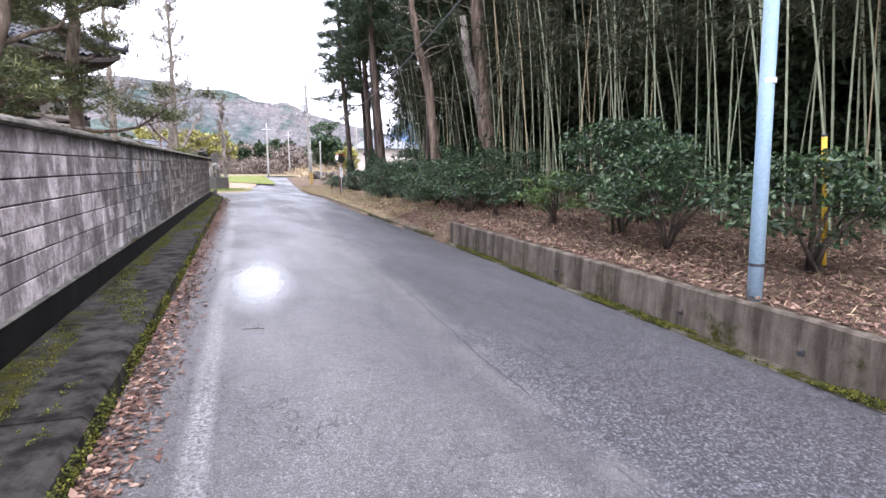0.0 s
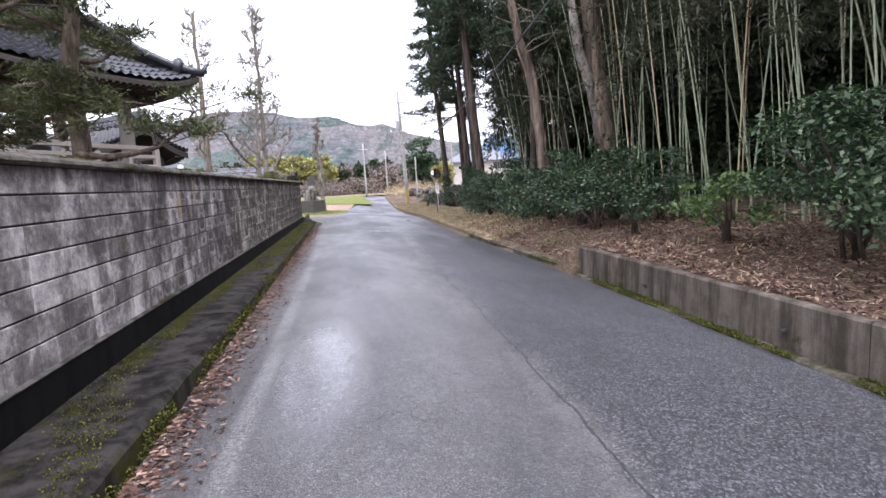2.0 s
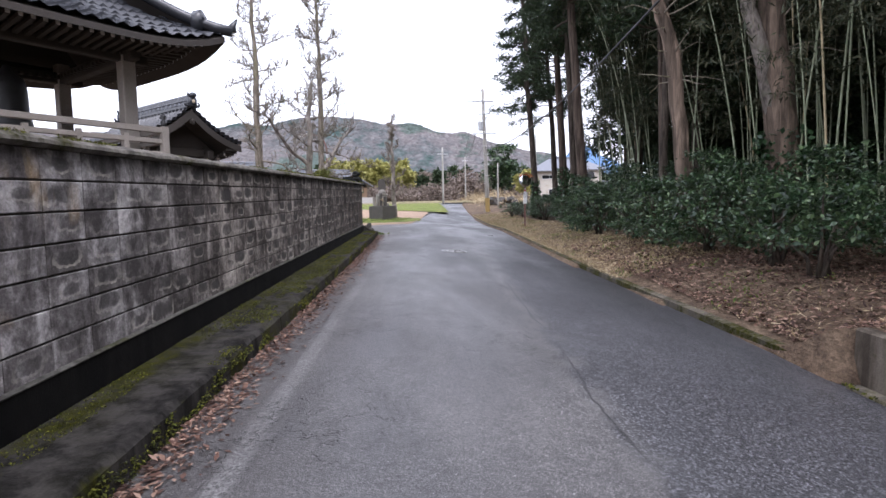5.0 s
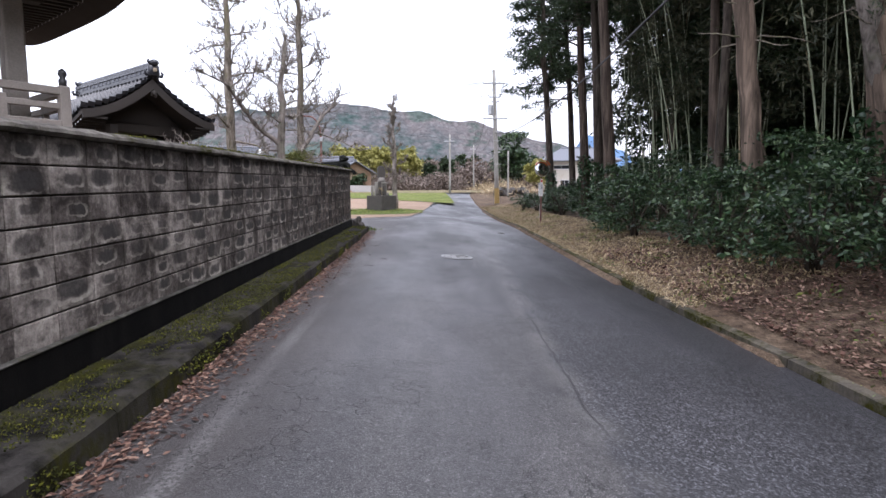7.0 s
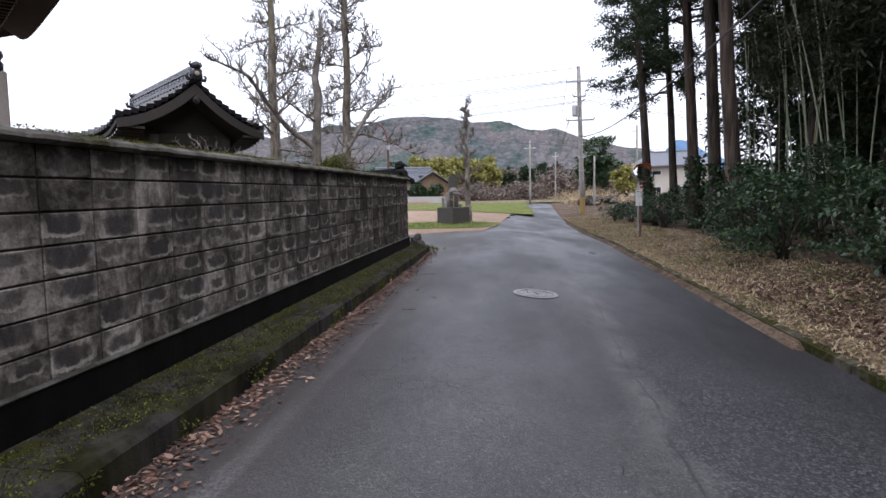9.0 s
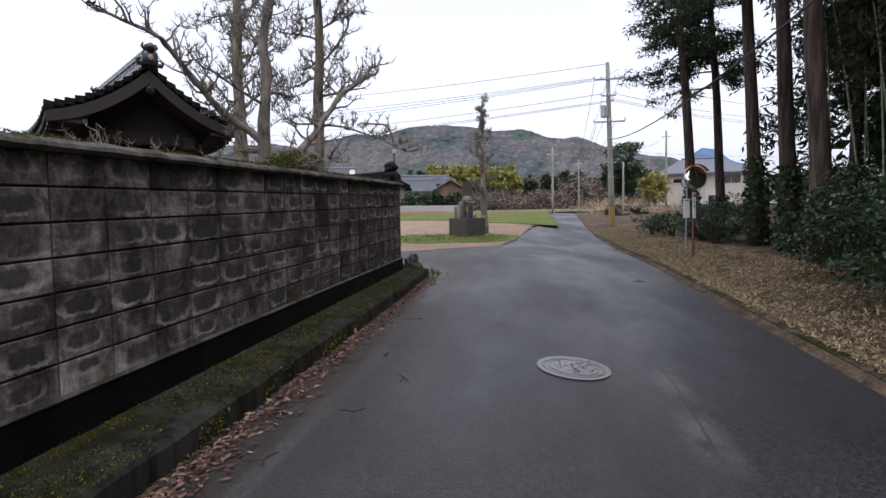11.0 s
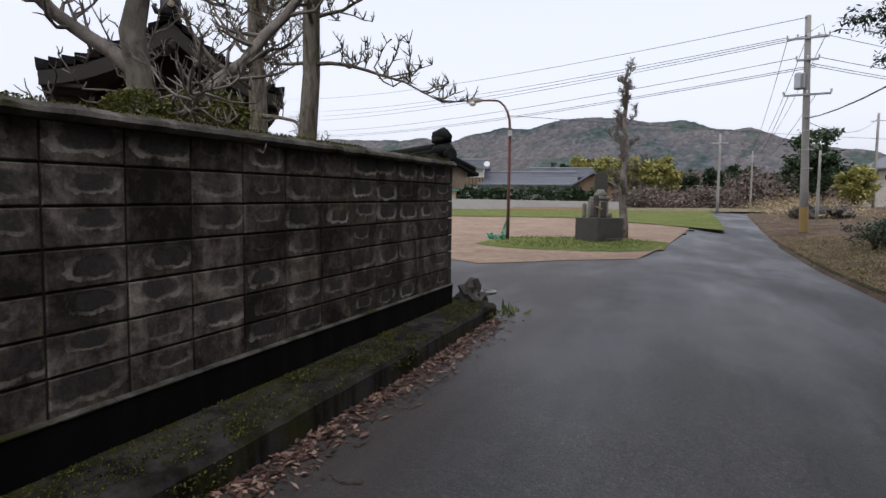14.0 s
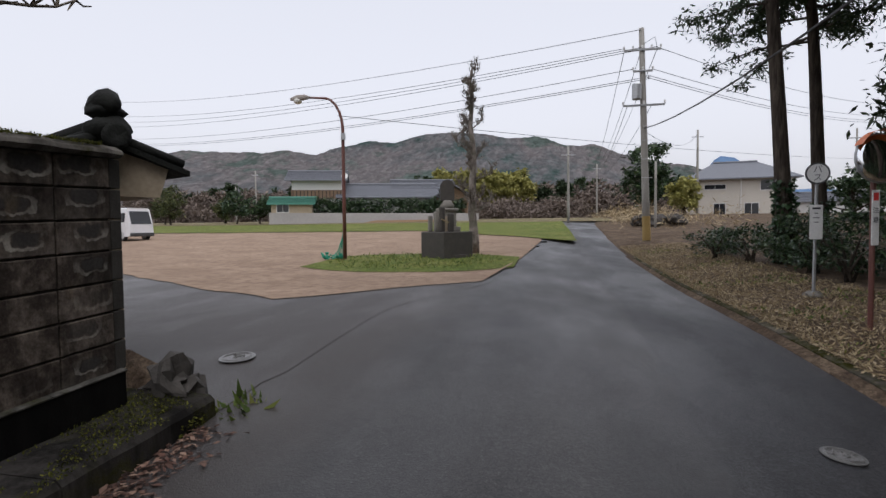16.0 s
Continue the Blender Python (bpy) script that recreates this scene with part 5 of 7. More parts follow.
def end_tile(parent, y, z, s=1.0, sy=1, mat_tile="tile"):
    """The ornamental tile that closes a ridge: round boss, curled wings, knob."""
    b = Build()
    b.smooth = True
    b.box(-0.26 * s, 0.26 * s, y - 0.07, y + 0.07, z - 0.15 * s, z + 0.35 * s, 0.04)
    b.blob((0, y + sy * 0.04, z + 0.45 * s), 0.2 * s, 0.2, 6, 3, 0.8)
    for q in (-1, 1):
        b.tube([(q * 0.2 * s, y, z - 0.1 * s), (q * 0.36 * s, y, z - 0.12 * s), (q * 0.42 * s, y, z + 0.02 * s), (q * 0.34 * s, y, z + 0.08 * s)], [0.09 * s, 0.08 * s, 0.06 * s, 0.04 * s], 8)
        b.tube([(q * 0.12 * s, y, z + 0.38 * s), (q * 0.24 * s, y, z + 0.5 * s), (q * 0.2 * s, y, z + 0.62 * s)], [0.07 * s, 0.055 * s, 0.03 * s], 7)
    part("end_tile", b, M[mat_tile], parent, "dark ornamental ridge-end tile")
    b = Build().lathe([(0.0, 0), (0.09 * s, 0), (0.1 * s, 0.02), (0.06 * s, 0.035), (0.0, 0.04)], 14, Matrix.Translation((0, y + sy * 0.08, z + 0.12 * s)) @ Matrix.Rotation(radians(-90 * sy), 4, "X"))
    part("crest", b, M["plaster"], parent, "small pale round crest")


def barge(parent, half, y, z_ridge, z_eave, sori, mat="wood_dark", drop=0.3):
    """Curved bargeboards under a gable's verge."""
    for sx in (-1, 1):
        v, f, n = [], [], 10
        for i in range(n + 1):
            k = i / n
            z = z_ridge + (z_eave - z_ridge) * (1.35 * k - 0.35 * k * k) + sori * k * k
            for dy in (-0.035, 0.035):
                for dz in (-0.06, -0.06 - drop * (1 - 0.25 * k)):
                    v.append((sx * half * k * 0.98, y + dy, z + dz))
        for i in range(n):
            a = i * 4
            for p, q in ((0, 1), (1, 3), (3, 2), (2, 0)):
                f.append((a + p, a + q, a + 4 + q, a + 4 + p))
        f += [(0, 1, 3, 2), (n * 4, n * 4 + 2, n * 4 + 3, n * 4 + 1)]
        part("bargeboard", Build().add(v, f), M[mat], parent)


# the temple gate, set askew to the lane; its own y axis is the ridge
AX = math.degrees(math.atan2(0.6, -0.8)) - 90
gx, gy = -7.66 - 0.8 * 2.5, 27.6 + 0.6 * 2.5
gate = thing("temple_gate", "old timber temple gate under a curved dark tiled gable roof", "gate", (gx, gy, rise(gy) + 0.1), turn=AX)
gz = rise(gy) + 0.1
tiled_roof(gate, 2.05, 5.2, 5.62 - gz, 4.15 - gz, sori=0.3, rows=10, pitch=0.26)
for s in (-1, 1):
    end_tile(gate, s * 2.66, 5.74 - gz, 0.66, s)
    barge(gate, 2.05, s * 2.55, 5.62 - gz, 4.15 - gz, 0.3)
for x in (-1.0, 1.0):
    for y in (-1.7, 1.7):
        part("post", Build().box(x - 0.14, x + 0.14, y - 0.14, y + 0.14, 0, 3.2, 0.02), M["wood_dark"], gate)
for y in (-1.7, 1.7):
    part("beam", Build().box(-1.3, 1.3, y - 0.11, y + 0.11, 2.85, 3.15, 0.02), M["wood_dark"], gate)
    part("gable_board", Build().add([(-1.35, y, 3.1), (1.35, y, 3.1), (0.15, y, 4.1), (-0.15, y, 4.1)], [(0, 1, 2, 3)]), M["wood_dark"], gate)
for x in (-1.0, 1.0):
    part("lintel", Build().box(x - 0.12, x + 0.12, -2.1, 2.1, 2.75, 3.05, 0.02), M["wood_dark"], gate)
    part("door_leaf", Build().box(x * 0.02 - 0.03 + x * 0.5, x * 0.02 + 0.03 + x * 0.5, -1.5, 1.5, 0.15, 2.7, 0.01), M["wood_dark"], gate)
part("gable_pendant", Build().blob((0, -2.6, 4.02), 0.085, 0.6, 6, 5, 1.3), M["wood_dark"], gate, "small carved gable pendant")

# the bell tower; its y axis runs like the gate's ridge
tx, ty = -7.16, 18.14
tz = rise(ty) + 0.2
tower = thing("bell_tower", "raised timber bell tower with railing and curved tiled roof", "bell tower", (tx, ty, tz), turn=AX)
part("base", Build().prism([(-2.1, 0), (2.1, 0), (1.9, 2.2 - tz + 0.3), (-1.9, 2.2 - tz + 0.3)], -1.95, 1.95), M["stone"], tower, "stone base")
part("deck", Build().box(-2.05, 2.05, -2.05, 2.05, 2.72 - tz, 2.86 - tz, 0.02), M["wood_grey"], tower)
for sx in (-1, 1):
    for sy in (-1, 1):
        part("post", Build().box(sx * 1.5 - 0.13, sx * 1.5 + 0.13, sy * 1.5 - 0.13, sy * 1.5 + 0.13, 2.86 - tz, 5.2 - tz, 0.02), M["wood_grey"], tower)
        b = Build().box(sx * 1.95 - 0.07, sx * 1.95 + 0.07, sy * 1.95 - 0.07, sy * 1.95 + 0.07, 2.86 - tz, 3.5 - tz, 0.012)
        nw = part("newel", b, M["wood_grey"], tower)
        b = Build().lathe([(0.05, 0), (0.055, 0.09), (0.03, 0.12), (0.06, 0.17), (0.05, 0.22), (0.01, 0.26)], 12, Matrix.Translation((sx * 1.95, sy * 1.95, 3.5 - tz)))
        b.smooth = True
        part("finial", b, M["dark_steel"], nw, "dark bronze onion finial")
for a in range(4):
    m = Matrix.Rotation(radians(90 * a), 4, "Z")
    for z, w in ((3.42, 0.055), (3.2, 0.045), (2.95, 0.045)):
        part("rail", Build().box(-1.9, 1.9, 1.95 - w, 1.95 + w, z - tz - w, z - tz + w, 0.008, m), M["wood_grey"], tower)
    for x in (-1.2, -0.4, 0.4, 1.2):
        part("baluster", Build().box(x - 0.045, x + 0.045, 1.905, 1.995, 2.86 - tz, 3.3 - tz, 0.006, m), M["wood_grey"], tower)
    part("beam", Build().box(-1.9, 1.9, 1.4, 1.6, 4.75 - tz, 5.0 - tz, 0.02, m), M["wood_dark"], tower)
    part("bracket_beam", Build().box(-2.2, 2.2, 1.75, 1.9, 5.0 - tz, 5.15 - tz, 0.02, m), M["wood_dark"], tower)
bell = Build().lathe([(0.36, 0), (0.37, 0.08), (0.32, 0.3), (0.31, 0.75), (0.27, 0.95), (0.12, 1.05), (0.05, 1.2)], 20, Matrix.Translation((0, 0, 3.45 - tz)))
bell.smooth = True
part("bell", bell, M["dark_steel"], tower, "dark bronze bell")


def hip_roof(parent, half, z_eave, z_ridge, ridge_half, sori, mat_tile="tile", rows=12, pitch=0.24):
    """A hipped tiled roof, square on plan, lifted at its corners, with hip ridges, eaves boarding and rafters."""
    for a in range(4):
        m = Matrix.Rotation(radians(90 * a), 4, "Z")
        top = ridge_half if a % 2 else 0.0
        n = int(2 * half / pitch) * 4
        v, f = [], []
        w = 2 * (rows + 1)
        for i in range(n + 1):
            s = -1 + 2 * i / n
            wave = 0.065 * (0.5 + 0.5 * math.cos(2 * math.pi * i / 4))
            for j in range(rows + 1):
                for q in (0, 1):
                    k = min(1.0, (j + 0.999 * q) / (rows + 1))
                    out = half * k
                    side = (top + (half - top) * k) * s
                    z = z_ridge + (z_eave - z_ridge) * (1.5 * k - 0.5 * k * k) + sori * abs(s) ** 4 * k ** 2 + 0.05 * q + wave
                    v.append((side, out if not a % 2 else out, z))
        for i in range(n):
            for j in range(w - 1):
                p = i * w + j
                f.append((p, p + w, p + w + 1, p + 1))
        part("roof_slope", Build().add(v, f, m), M[mat_tile], parent, "dark wavy tiles in stepped courses")
        v, f = [], []
        for i in range(17):
            s = -1 + 2 * i / 16
            for j in range(6):
                k = 0.25 + 0.745 * j / 5
                z = z_ridge + (z_eave - z_ridge) * (1.5 * k - 0.5 * k * k) + sori * abs(s) ** 4 * k * k
                v += [((top + (half - top) * k) * s, half * k, z - 0.03), ((top + (half - top) * k) * s, half * k, z - 0.14)]
        for i in range(16):
            for j in range(5):
                p = i * 12 + j * 2
                f += [(p, p + 2, p + 14, p + 12), (p + 1, p + 13, p + 15, p + 3)]
            p = i * 12 + 10
            f.append((p, p + 1, p + 13, p + 12))
        part("roof_boarding", Build().add(v, f, m), M["wood_dark"], parent)
        b, c = Build(), Build()
        x = -half + 0.12
        while x < half - 0.1:
            z = z_eave + sori * abs(x / half) ** 4 - 0.19
            b.box(x - 0.035, x + 0.035, max(0.55 * half, abs(x) - 0.1), half * 0.955, z - 0.07, z, 0, m @ Matrix.Rotation(radians(4), 4, "X"))
            c.box(x - 0.03, x + 0.03, half * 0.952, half * 0.96, z - 0.065, z - 0.005, 0, m @ Matrix.Rotation(radians(4), 4, "X"))
            x += 0.17
        tagged(part("rafter_tail", b, M["wood_dark"], parent), kind="stuff")
        tagged(part("rafter_end", c, M["white_end"], parent, "white painted rafter ends"), kind="stuff")
        b = Build()
        b.smooth = True
        pts = []
        for i in range(9):
            k = 0.3 + 0.74 * i / 8
            z = z_ridge + (z_eave - z_ridge) * (1.5 * k - 0.5 * k * k) + sori * k * k
            pts.append((( top + (half - top) * k), half * k, z + 0.1))
        q = [tuple(m @ Vector(p)) for p in pts]
        b.tube(q, 0.11, 8)
        b.blob(q[-3], 0.17, 0.4, 6, a, 1.2)
        b.tube([q[-1], Vector(q[-1]) + Vector((0, 0, 0.12)), Vector(q[-1]) + (Vector(q[-1]) - Vector(q[-2])) * 0.3 + Vector((0, 0, 0.28))], [0.09, 0.07, 0.02], 7)
        part("hip_ridge", b, M[mat_tile], parent, "hip ridge tiles with an upturned end")


hip_roof(tower, 2.85, 4.98 - tz, 7.6 - tz, 0.9, 0.36)
b = Build()
for w, z0, z1 in ((0.2, 0, 0.2), (0.14, 0.2, 0.45), (0.18, 0.45, 0.55)):
    b.box(-1.1, 1.1, -w, w, 7.6 - tz + z0, 7.6 - tz + z1, 0.02)
part("ridge", b, M["tile"], tower)

# the plastered wall with its own little roof, that turns off at the corner
DX = math.degrees(math.atan2(0.46, -0.89)) - 90
wx, wy = -1.55, 26.5
wz = rise(wy)
dobei = thing("roofed_wall", "stained plaster wall capped with dark roof tiles", "wall", (wx, wy, wz), turn=DX)
LEN = 9.0
part("wall_body", Build().box(-0.13, 0.1, 0.1, LEN, -0.2, 1.56, 0.01), M["plaster"], dobei)
b = Build()
b.add([(-0.33, 0.0, 1.5), (0.33, 0.0, 1.5), (0.4, 0.0, 1.72), (0.0, 0.0, 1.83), (-0.4, 0.0, 1.72), (-0.33, LEN, 1.5), (0.33, LEN, 1.5), (0.4, LEN, 1.72), (0.0, LEN, 1.83), (-0.4, LEN, 1.72)],
      [(0, 4, 3, 2, 1), (5, 6, 7, 8, 9), (0, 1, 6, 5), (1, 2, 7, 6), (2, 3, 8, 7), (3, 4, 9, 8), (4, 0, 5, 9)])
part("gable_plaster", b, M["plaster"], dobei, "yellowed plaster under the tiles")
for sx in (-1, 1):
    for i in range(int(LEN / 0.24)):
        y = 0.0 + i * 0.24
        b = Build()
        b.smooth = True
        b.tube([(sx * 0.05, y, 1.9), (sx * 0.27, y, 1.83), (sx * 0.5, y, 1.755)], 0.042, 8)
        part("cover_tile", b, M["tile_mossy"], dobei)
    for k in (0.06, 0.29):
        x0, z0 = sx * k, 1.885 - 0.34 * k
        v = [(x0, -0.06, z0), (x0 + sx * 0.24, -0.06, z0 - 0.08), (x0 + sx * 0.24, -0.06, z0 - 0.12), (x0, -0.06, z0 - 0.04)]
        v += [(p[0], LEN, p[2]) for p in v]
        part("tile_course", Build().add(v, [(0, 1, 2, 3), (4, 7, 6, 5), (0, 4, 5, 1), (1, 5, 6, 2), (2, 6, 7, 3), (3, 7, 4, 0)]), M["tile_mossy"], dobei)
b = Build()
b.smooth = True
for w, z0, z1 in ((0.11, 1.83, 1.91), (0.085, 1.91, 1.97)):
    b.box(-w, w, 0, LEN, z0, z1, 0.012)
b.tube([(0, -0.02, 1.99), (0, LEN, 1.99)], 0.065, 10)
part("ridge", b, M["tile_mossy"], dobei)
b = Build()
b.smooth = True
b.blob((0, 0.0, 1.95), 0.14, 0.25, 8, 2, 0.75)
b.blob((0, 0.05, 2.08), 0.125, 0.3, 8, 4, 0.5)
b.tube([(0, 0.12, 2.12), (0, 0.0, 2.15), (0, -0.12, 2.1)], [0.1, 0.09, 0.04], 8)
b.lathe([(0.085, 0), (0.09, 0.02), (0.09, 0.05), (0.065, 0.06), (0.0, 0.04)], 16, Matrix.Translation((0, -0.1, 1.9)) @ Matrix.Rotation(radians(90), 4, "X"))
part("end_tile", b, M["tile_mossy"], dobei, "mossy black ornamental end tile")
# short return that closes the block wall
b = Build()
for i in range(7):
    z = wall_foot(26.34) + i * 0.2
    part("return_block", Build().box(WALL_X - 0.17, WALL_X - 0.012, WALL_END + 0.002, WALL_END + 0.1, z + 0.004, z + 0.196, 0.006), M["mortar"], wall)

# ---- lids in the road ----
def road_tilt(x, y):
    a, b2 = (road_z(x + 0.2, y) - road_z(x - 0.2, y)) / 0.4, (road_z(x, y + 0.2) - road_z(x, y - 0.2)) / 0.4
    return Vector((-a, -b2, 1)).to_track_quat("Z", "Y").to_matrix().to_4x4()


def manhole(x, y, r, label):
    z = road_z(x, y) if x > CURB_X else lot_z(x, y)
    t = thing("manhole_cover", label, "manhole cover", (0, 0, 0), "manhole covers")
    t.matrix_basis = Matrix.Translation((x, y, z + 0.006)) @ road_tilt(x, y)
    part("collar", Build().lathe([(r * 1.18, 0.0), (r * 1.18, 0.006), (r * 1.02, 0.007), (r * 1.02, 0.0)], 40), M["iron"], t)
    part("lid", Build().lathe([(r, 0.0), (r, 0.008), (r * 0.96, 0.011), (r * 0.88, 0.011), (r * 0.87, 0.006), (r * 0.01, 0.006)], 40), M["iron"], t)
    part("raised_ring", Build().lathe([(r * 0.8, 0.005), (r * 0.8, 0.011), (r * 0.755, 0.011), (r * 0.755, 0.005)], 40), M["iron"], t)
    b = Build()
    rr = np.random.default_rng(int(x * 10 + 50))
    for i in range(36):
        m = Matrix.Rotation(2 * math.pi * i / 36, 4, "Z")
        b.box(r * 0.9, r * 0.955, -0.008, 0.008, 0.006, 0.0135, 0, m)
    for i in range(30):
        a, q = rr.uniform(0, 6.28), r * 0.62 * math.sqrt(rr.random())
        c = Vector((math.cos(a) * q, math.sin(a) * q, 0.009))
        b.tube(wander(c, (rr.normal(), rr.normal(), 0), r * 0.4, 4, 0.6, rr)[:4], 0.0045, 5, True, 0.8)
    tagged(part("relief", b, M["iron"], t, "cast relief pattern"), kind="stuff")


manhole(1.53, 20.87, 0.27, "round cast-iron manhole cover with relief in asphalt")
manhole(3.2, 26.95, 0.105, "round worn iron manhole cover in the lane")
manhole(-1.47, 27.85, 0.14, "small pale round cover in the side street")

# rough stone and weeds at the wall's end
b = Build()
b.blob((0, 0, 0.1), 0.16, 0.9, 7, 8, 1.0)
b.blob((0.1, 0.08, 0.05), 0.1, 0.8, 6, 9, 1.0)
solid("marker_stone", b, M["stone_dark"], "jagged lichened stone at the end of the wall", "stone", (-1.22, 26.62, curb_top(26.6) - 0.03))
r0 = np.random.default_rng(31)
p = np.stack([r0.normal(-0.75, 0.14, 130), r0.normal(26.75, 0.16, 130), np.full(130, rise(26.7) - 0.1)], axis=1)
tufts("weeds", p, 0.13, 0.03, M["leaf_grass"], "green weeds at the curb's end", "weeds", droop=-0.9, upward=0.1)


# ---- posts, poles and wires ----
def straight_pole(name, label, category, x, y, z0, z1, r0, r1, material, group="", lean=(0, 0)):
    t = thing(name, label, category, (x, y, z0), group)
    b = Build()
    b.smooth = True
    h = z1 - z0
    b.tube([(lean[0] * k, lean[1] * k, h * k) for k in (0, 0.25, 0.5, 0.75, 1)], taper(r0, r1, 5), 14)
    part("shaft", b, material, t)
    return t


zb = ground_z(4.78, 3.92) - 0.1
blue = straight_pole("blue_pole", "pale blue painted steel pole, scuffed near its foot", "pole", 4.78, 3.92, zb, zb + 8.2, 0.072, 0.06, M["blue_paint"], lean=(-0.03, 0.02))
part("band", Build().lathe([(0.073, 0), (0.073, 0.05), (0.07, 0.05), (0.07, 0)], 16, Matrix.Translation((0, 0, 2.2))), M["white"], blue, "white tape band")
part("plate", Build().lathe([(0.0745, 0), (0.0745, 0.03), (0.072, 0.03), (0.072, 0)], 16, Matrix.Translation((0, 0, 0.43))), M["dark_steel"], blue, "dark strap")
g = thing("wire_guard", "yellow plastic guard on a stay wire", "guard", (6.9, 4.75, ground_z(6.9, 4.75)))
b = Build()
b.smooth = True
b.tube([(0.06, 0, 0), (0.0, 0, 0.8), (-0.1, 0, 1.62)], 0.032, 12)
part("tube", b, M["yellow_paint"], g)
part("cap", Build().tube([(-0.1, 0, 1.62), (-0.102, 0, 1.65)], 0.034, 12), M["dark_steel"], g, "dark end cap")

PX, PY = 5.6, 48.0
pz = ground_z(PX, PY) - 0.1
pole = straight_pole("utility_pole", "tall concrete utility pole with transformer and cross-arms", "utility pole", PX, PY, pz, 10.6, 0.17, 0.11, M["pole"], "utility poles", (-0.25, 0.0))
pole_top = Vector((-0.25, 0, 10.6 - pz))
for z, w, n in ((9.65, 0.75, 5), (8.75, 0.4, 3), (7.3, 0.85, 3)):
    arm = part("cross_arm", Build().box(-w - 0.25 * (z - pz) / 9, w - 0.25 * (z - pz) / 9, -0.16, -0.08, z - pz - 0.04, z - pz + 0.04, 0.006), M["steel"], pole)
    for i in range(n):
        x = -0.25 * (z - pz) / 9 - w + 2 * w * i / (n - 1)
        b = Build().lathe([(0.02, 0), (0.05, 0.02), (0.025, 0.06), (0.05, 0.09), (0.03, 0.15)], 10, Matrix.Translation((x, -0.12, z - pz + 0.04)))
        part("insulator", b, M["white"], arm, "white porcelain insulator")
b = Build().lathe([(0.17, 0), (0.2, 0.03), (0.2, 0.62), (0.17, 0.68), (0.06, 0.7)], 16, Matrix.Translation((-0.45, -0.1, 7.55 - pz)))
part("transformer", b, M["steel"], pole, "grey transformer can")
part("stay_guard", Build().tube([(0, -0.02, 0.1), (-0.03, -0.02, 1.15)], 0.172, 14, True), M["dull_yellow"], pole, "faded yellow lower guard")
b = Build()
b.tube([(-0.2, 0, 9.9 - pz), (0.3, 0, 10.2 - pz), (0.42, 0, 9.6 - pz)], 0.014, 5)
part("jumper", b, M["cable"], pole)
for z in (4.2, 5.0, 5.8, 6.4):
    part("step_bolt", Build().tube([(-0.25, -0.15, z - pz), (0.2, -0.15, z - pz)], 0.012, 5), M["steel"], pole)

for x, y, h, r in ((3.1, 71.5, 6.6, 0.12), (7.7, 57.5, 4.0, 0.09), (8.9, 112, 8.5, 0.15), (17.2, 86, 9.4, 0.15), (24.5, 70, 7.0, 0.1), (-46, 105, 8.5, 0.15), (-54, 112, 6.5, 0.13)):
    q = straight_pole("far_pole", "plain grey pole standing beside the fields", "utility pole", x, y, rise(y) - 0.3, rise(y) + h, r, r * 0.7, M["pole"], "utility poles")
    if h > 6:
        part("cross_arm", Build().box(-0.6, 0.6, -0.1, -0.02, h - 0.5, h - 0.42), M["steel"], q)


def wire(a, b2, sag, r, label="thin black overhead wire", name="wire"):
    a, b2 = Vector(a), Vector(b2)
    n = 14
    b = Build()
    b.tube([tuple(a.lerp(b2, i / n) + Vector((0, 0, -4 * sag * (i / n) * (1 - i / n))) - a) for i in range(n + 1)], r, 5)
    return solid(name, b, M["cable"], label, "wire", tuple(a), "overhead wires")


for x, z, z2 in ((-0.3, 10.5, 17.6), (-0.95, 9.75, 15.9), (-0.25, 9.75, 15.2), (0.4, 9.75, 14.6), (-0.6, 8.85, 13.2), (0.1, 8.5, 12.6), (0.1, 8.42, 12.4)):
    wire((PX + x, PY - 0.12, z), (-50, 80, z2), 0.9, 0.014)
for x, z, z2 in ((0.4, 9.75, 12.4), (0.2, 8.85, 11.4), (0.0, 8.6, 11.0), (0.0, 8.5, 10.8)):
    wire((PX + x, PY, z), (30, 77, z2), 0.5, 0.014)
for x, z in ((-0.95, 9.7), (-0.25, 9.7), (0.4, 9.7), (-0.8, 7.35), (0.2, 7.35)):
    wire((PX + x, PY, z), (8.9 + x * 0.6, 112, rise(112) + 8.1 - (9.7 - z) * 0.4), 1.2, 0.014)
wire((PX - 0.15, PY - 0.1, 6.3), (4.75, 3.94, zb + 6.4), 1.55, 0.022, "twisted black service cable over the verge", "service_cable")
wire((PX - 0.1, PY, 6.2), (17.2, 86, rise(86) + 9.0), 0.9, 0.014)
wire((-4.9, 39.0, 5.6), (40, 90, 9.0), 0.5, 0.01)

# ---- street lamp ----
LX, LY = -4.75, 39.0
lz = lot_z(LX, LY)
lamp = thing("street_lamp", "red-brown steel street lamp with a curved arm, unlit", "street lamp", (LX, LY, lz), turn=11)
b = Build()
b.smooth = True
H = 6.3 - lz
pts = [(0, 0, 0), (0, 0, H * 0.4), (0, 0, H - 1.15)] + [(-0.55 + 0.55 * math.cos(a), 0, H - 1.15 + 0.98 * math.sin(a)) for a in (0.3, 0.6, 0.9, 1.2, 1.45)] + [(-1.05, 0, H - 0.15)]
b.tube(pts, [0.06, 0.055, 0.05, 0.045, 0.043, 0.04, 0.038, 0.036, 0.034], 12)
part("post", b, M["rust"], lamp)
b = Build()
b.smooth = True
b.tube([(-1.0, 0, H - 0.15), (-1.15, 0, H - 0.14), (-1.4, 0, H - 0.17), (-1.58, 0, H - 0.2)], [0.05, 0.11, 0.12, 0.05], 14, True, 0.7)
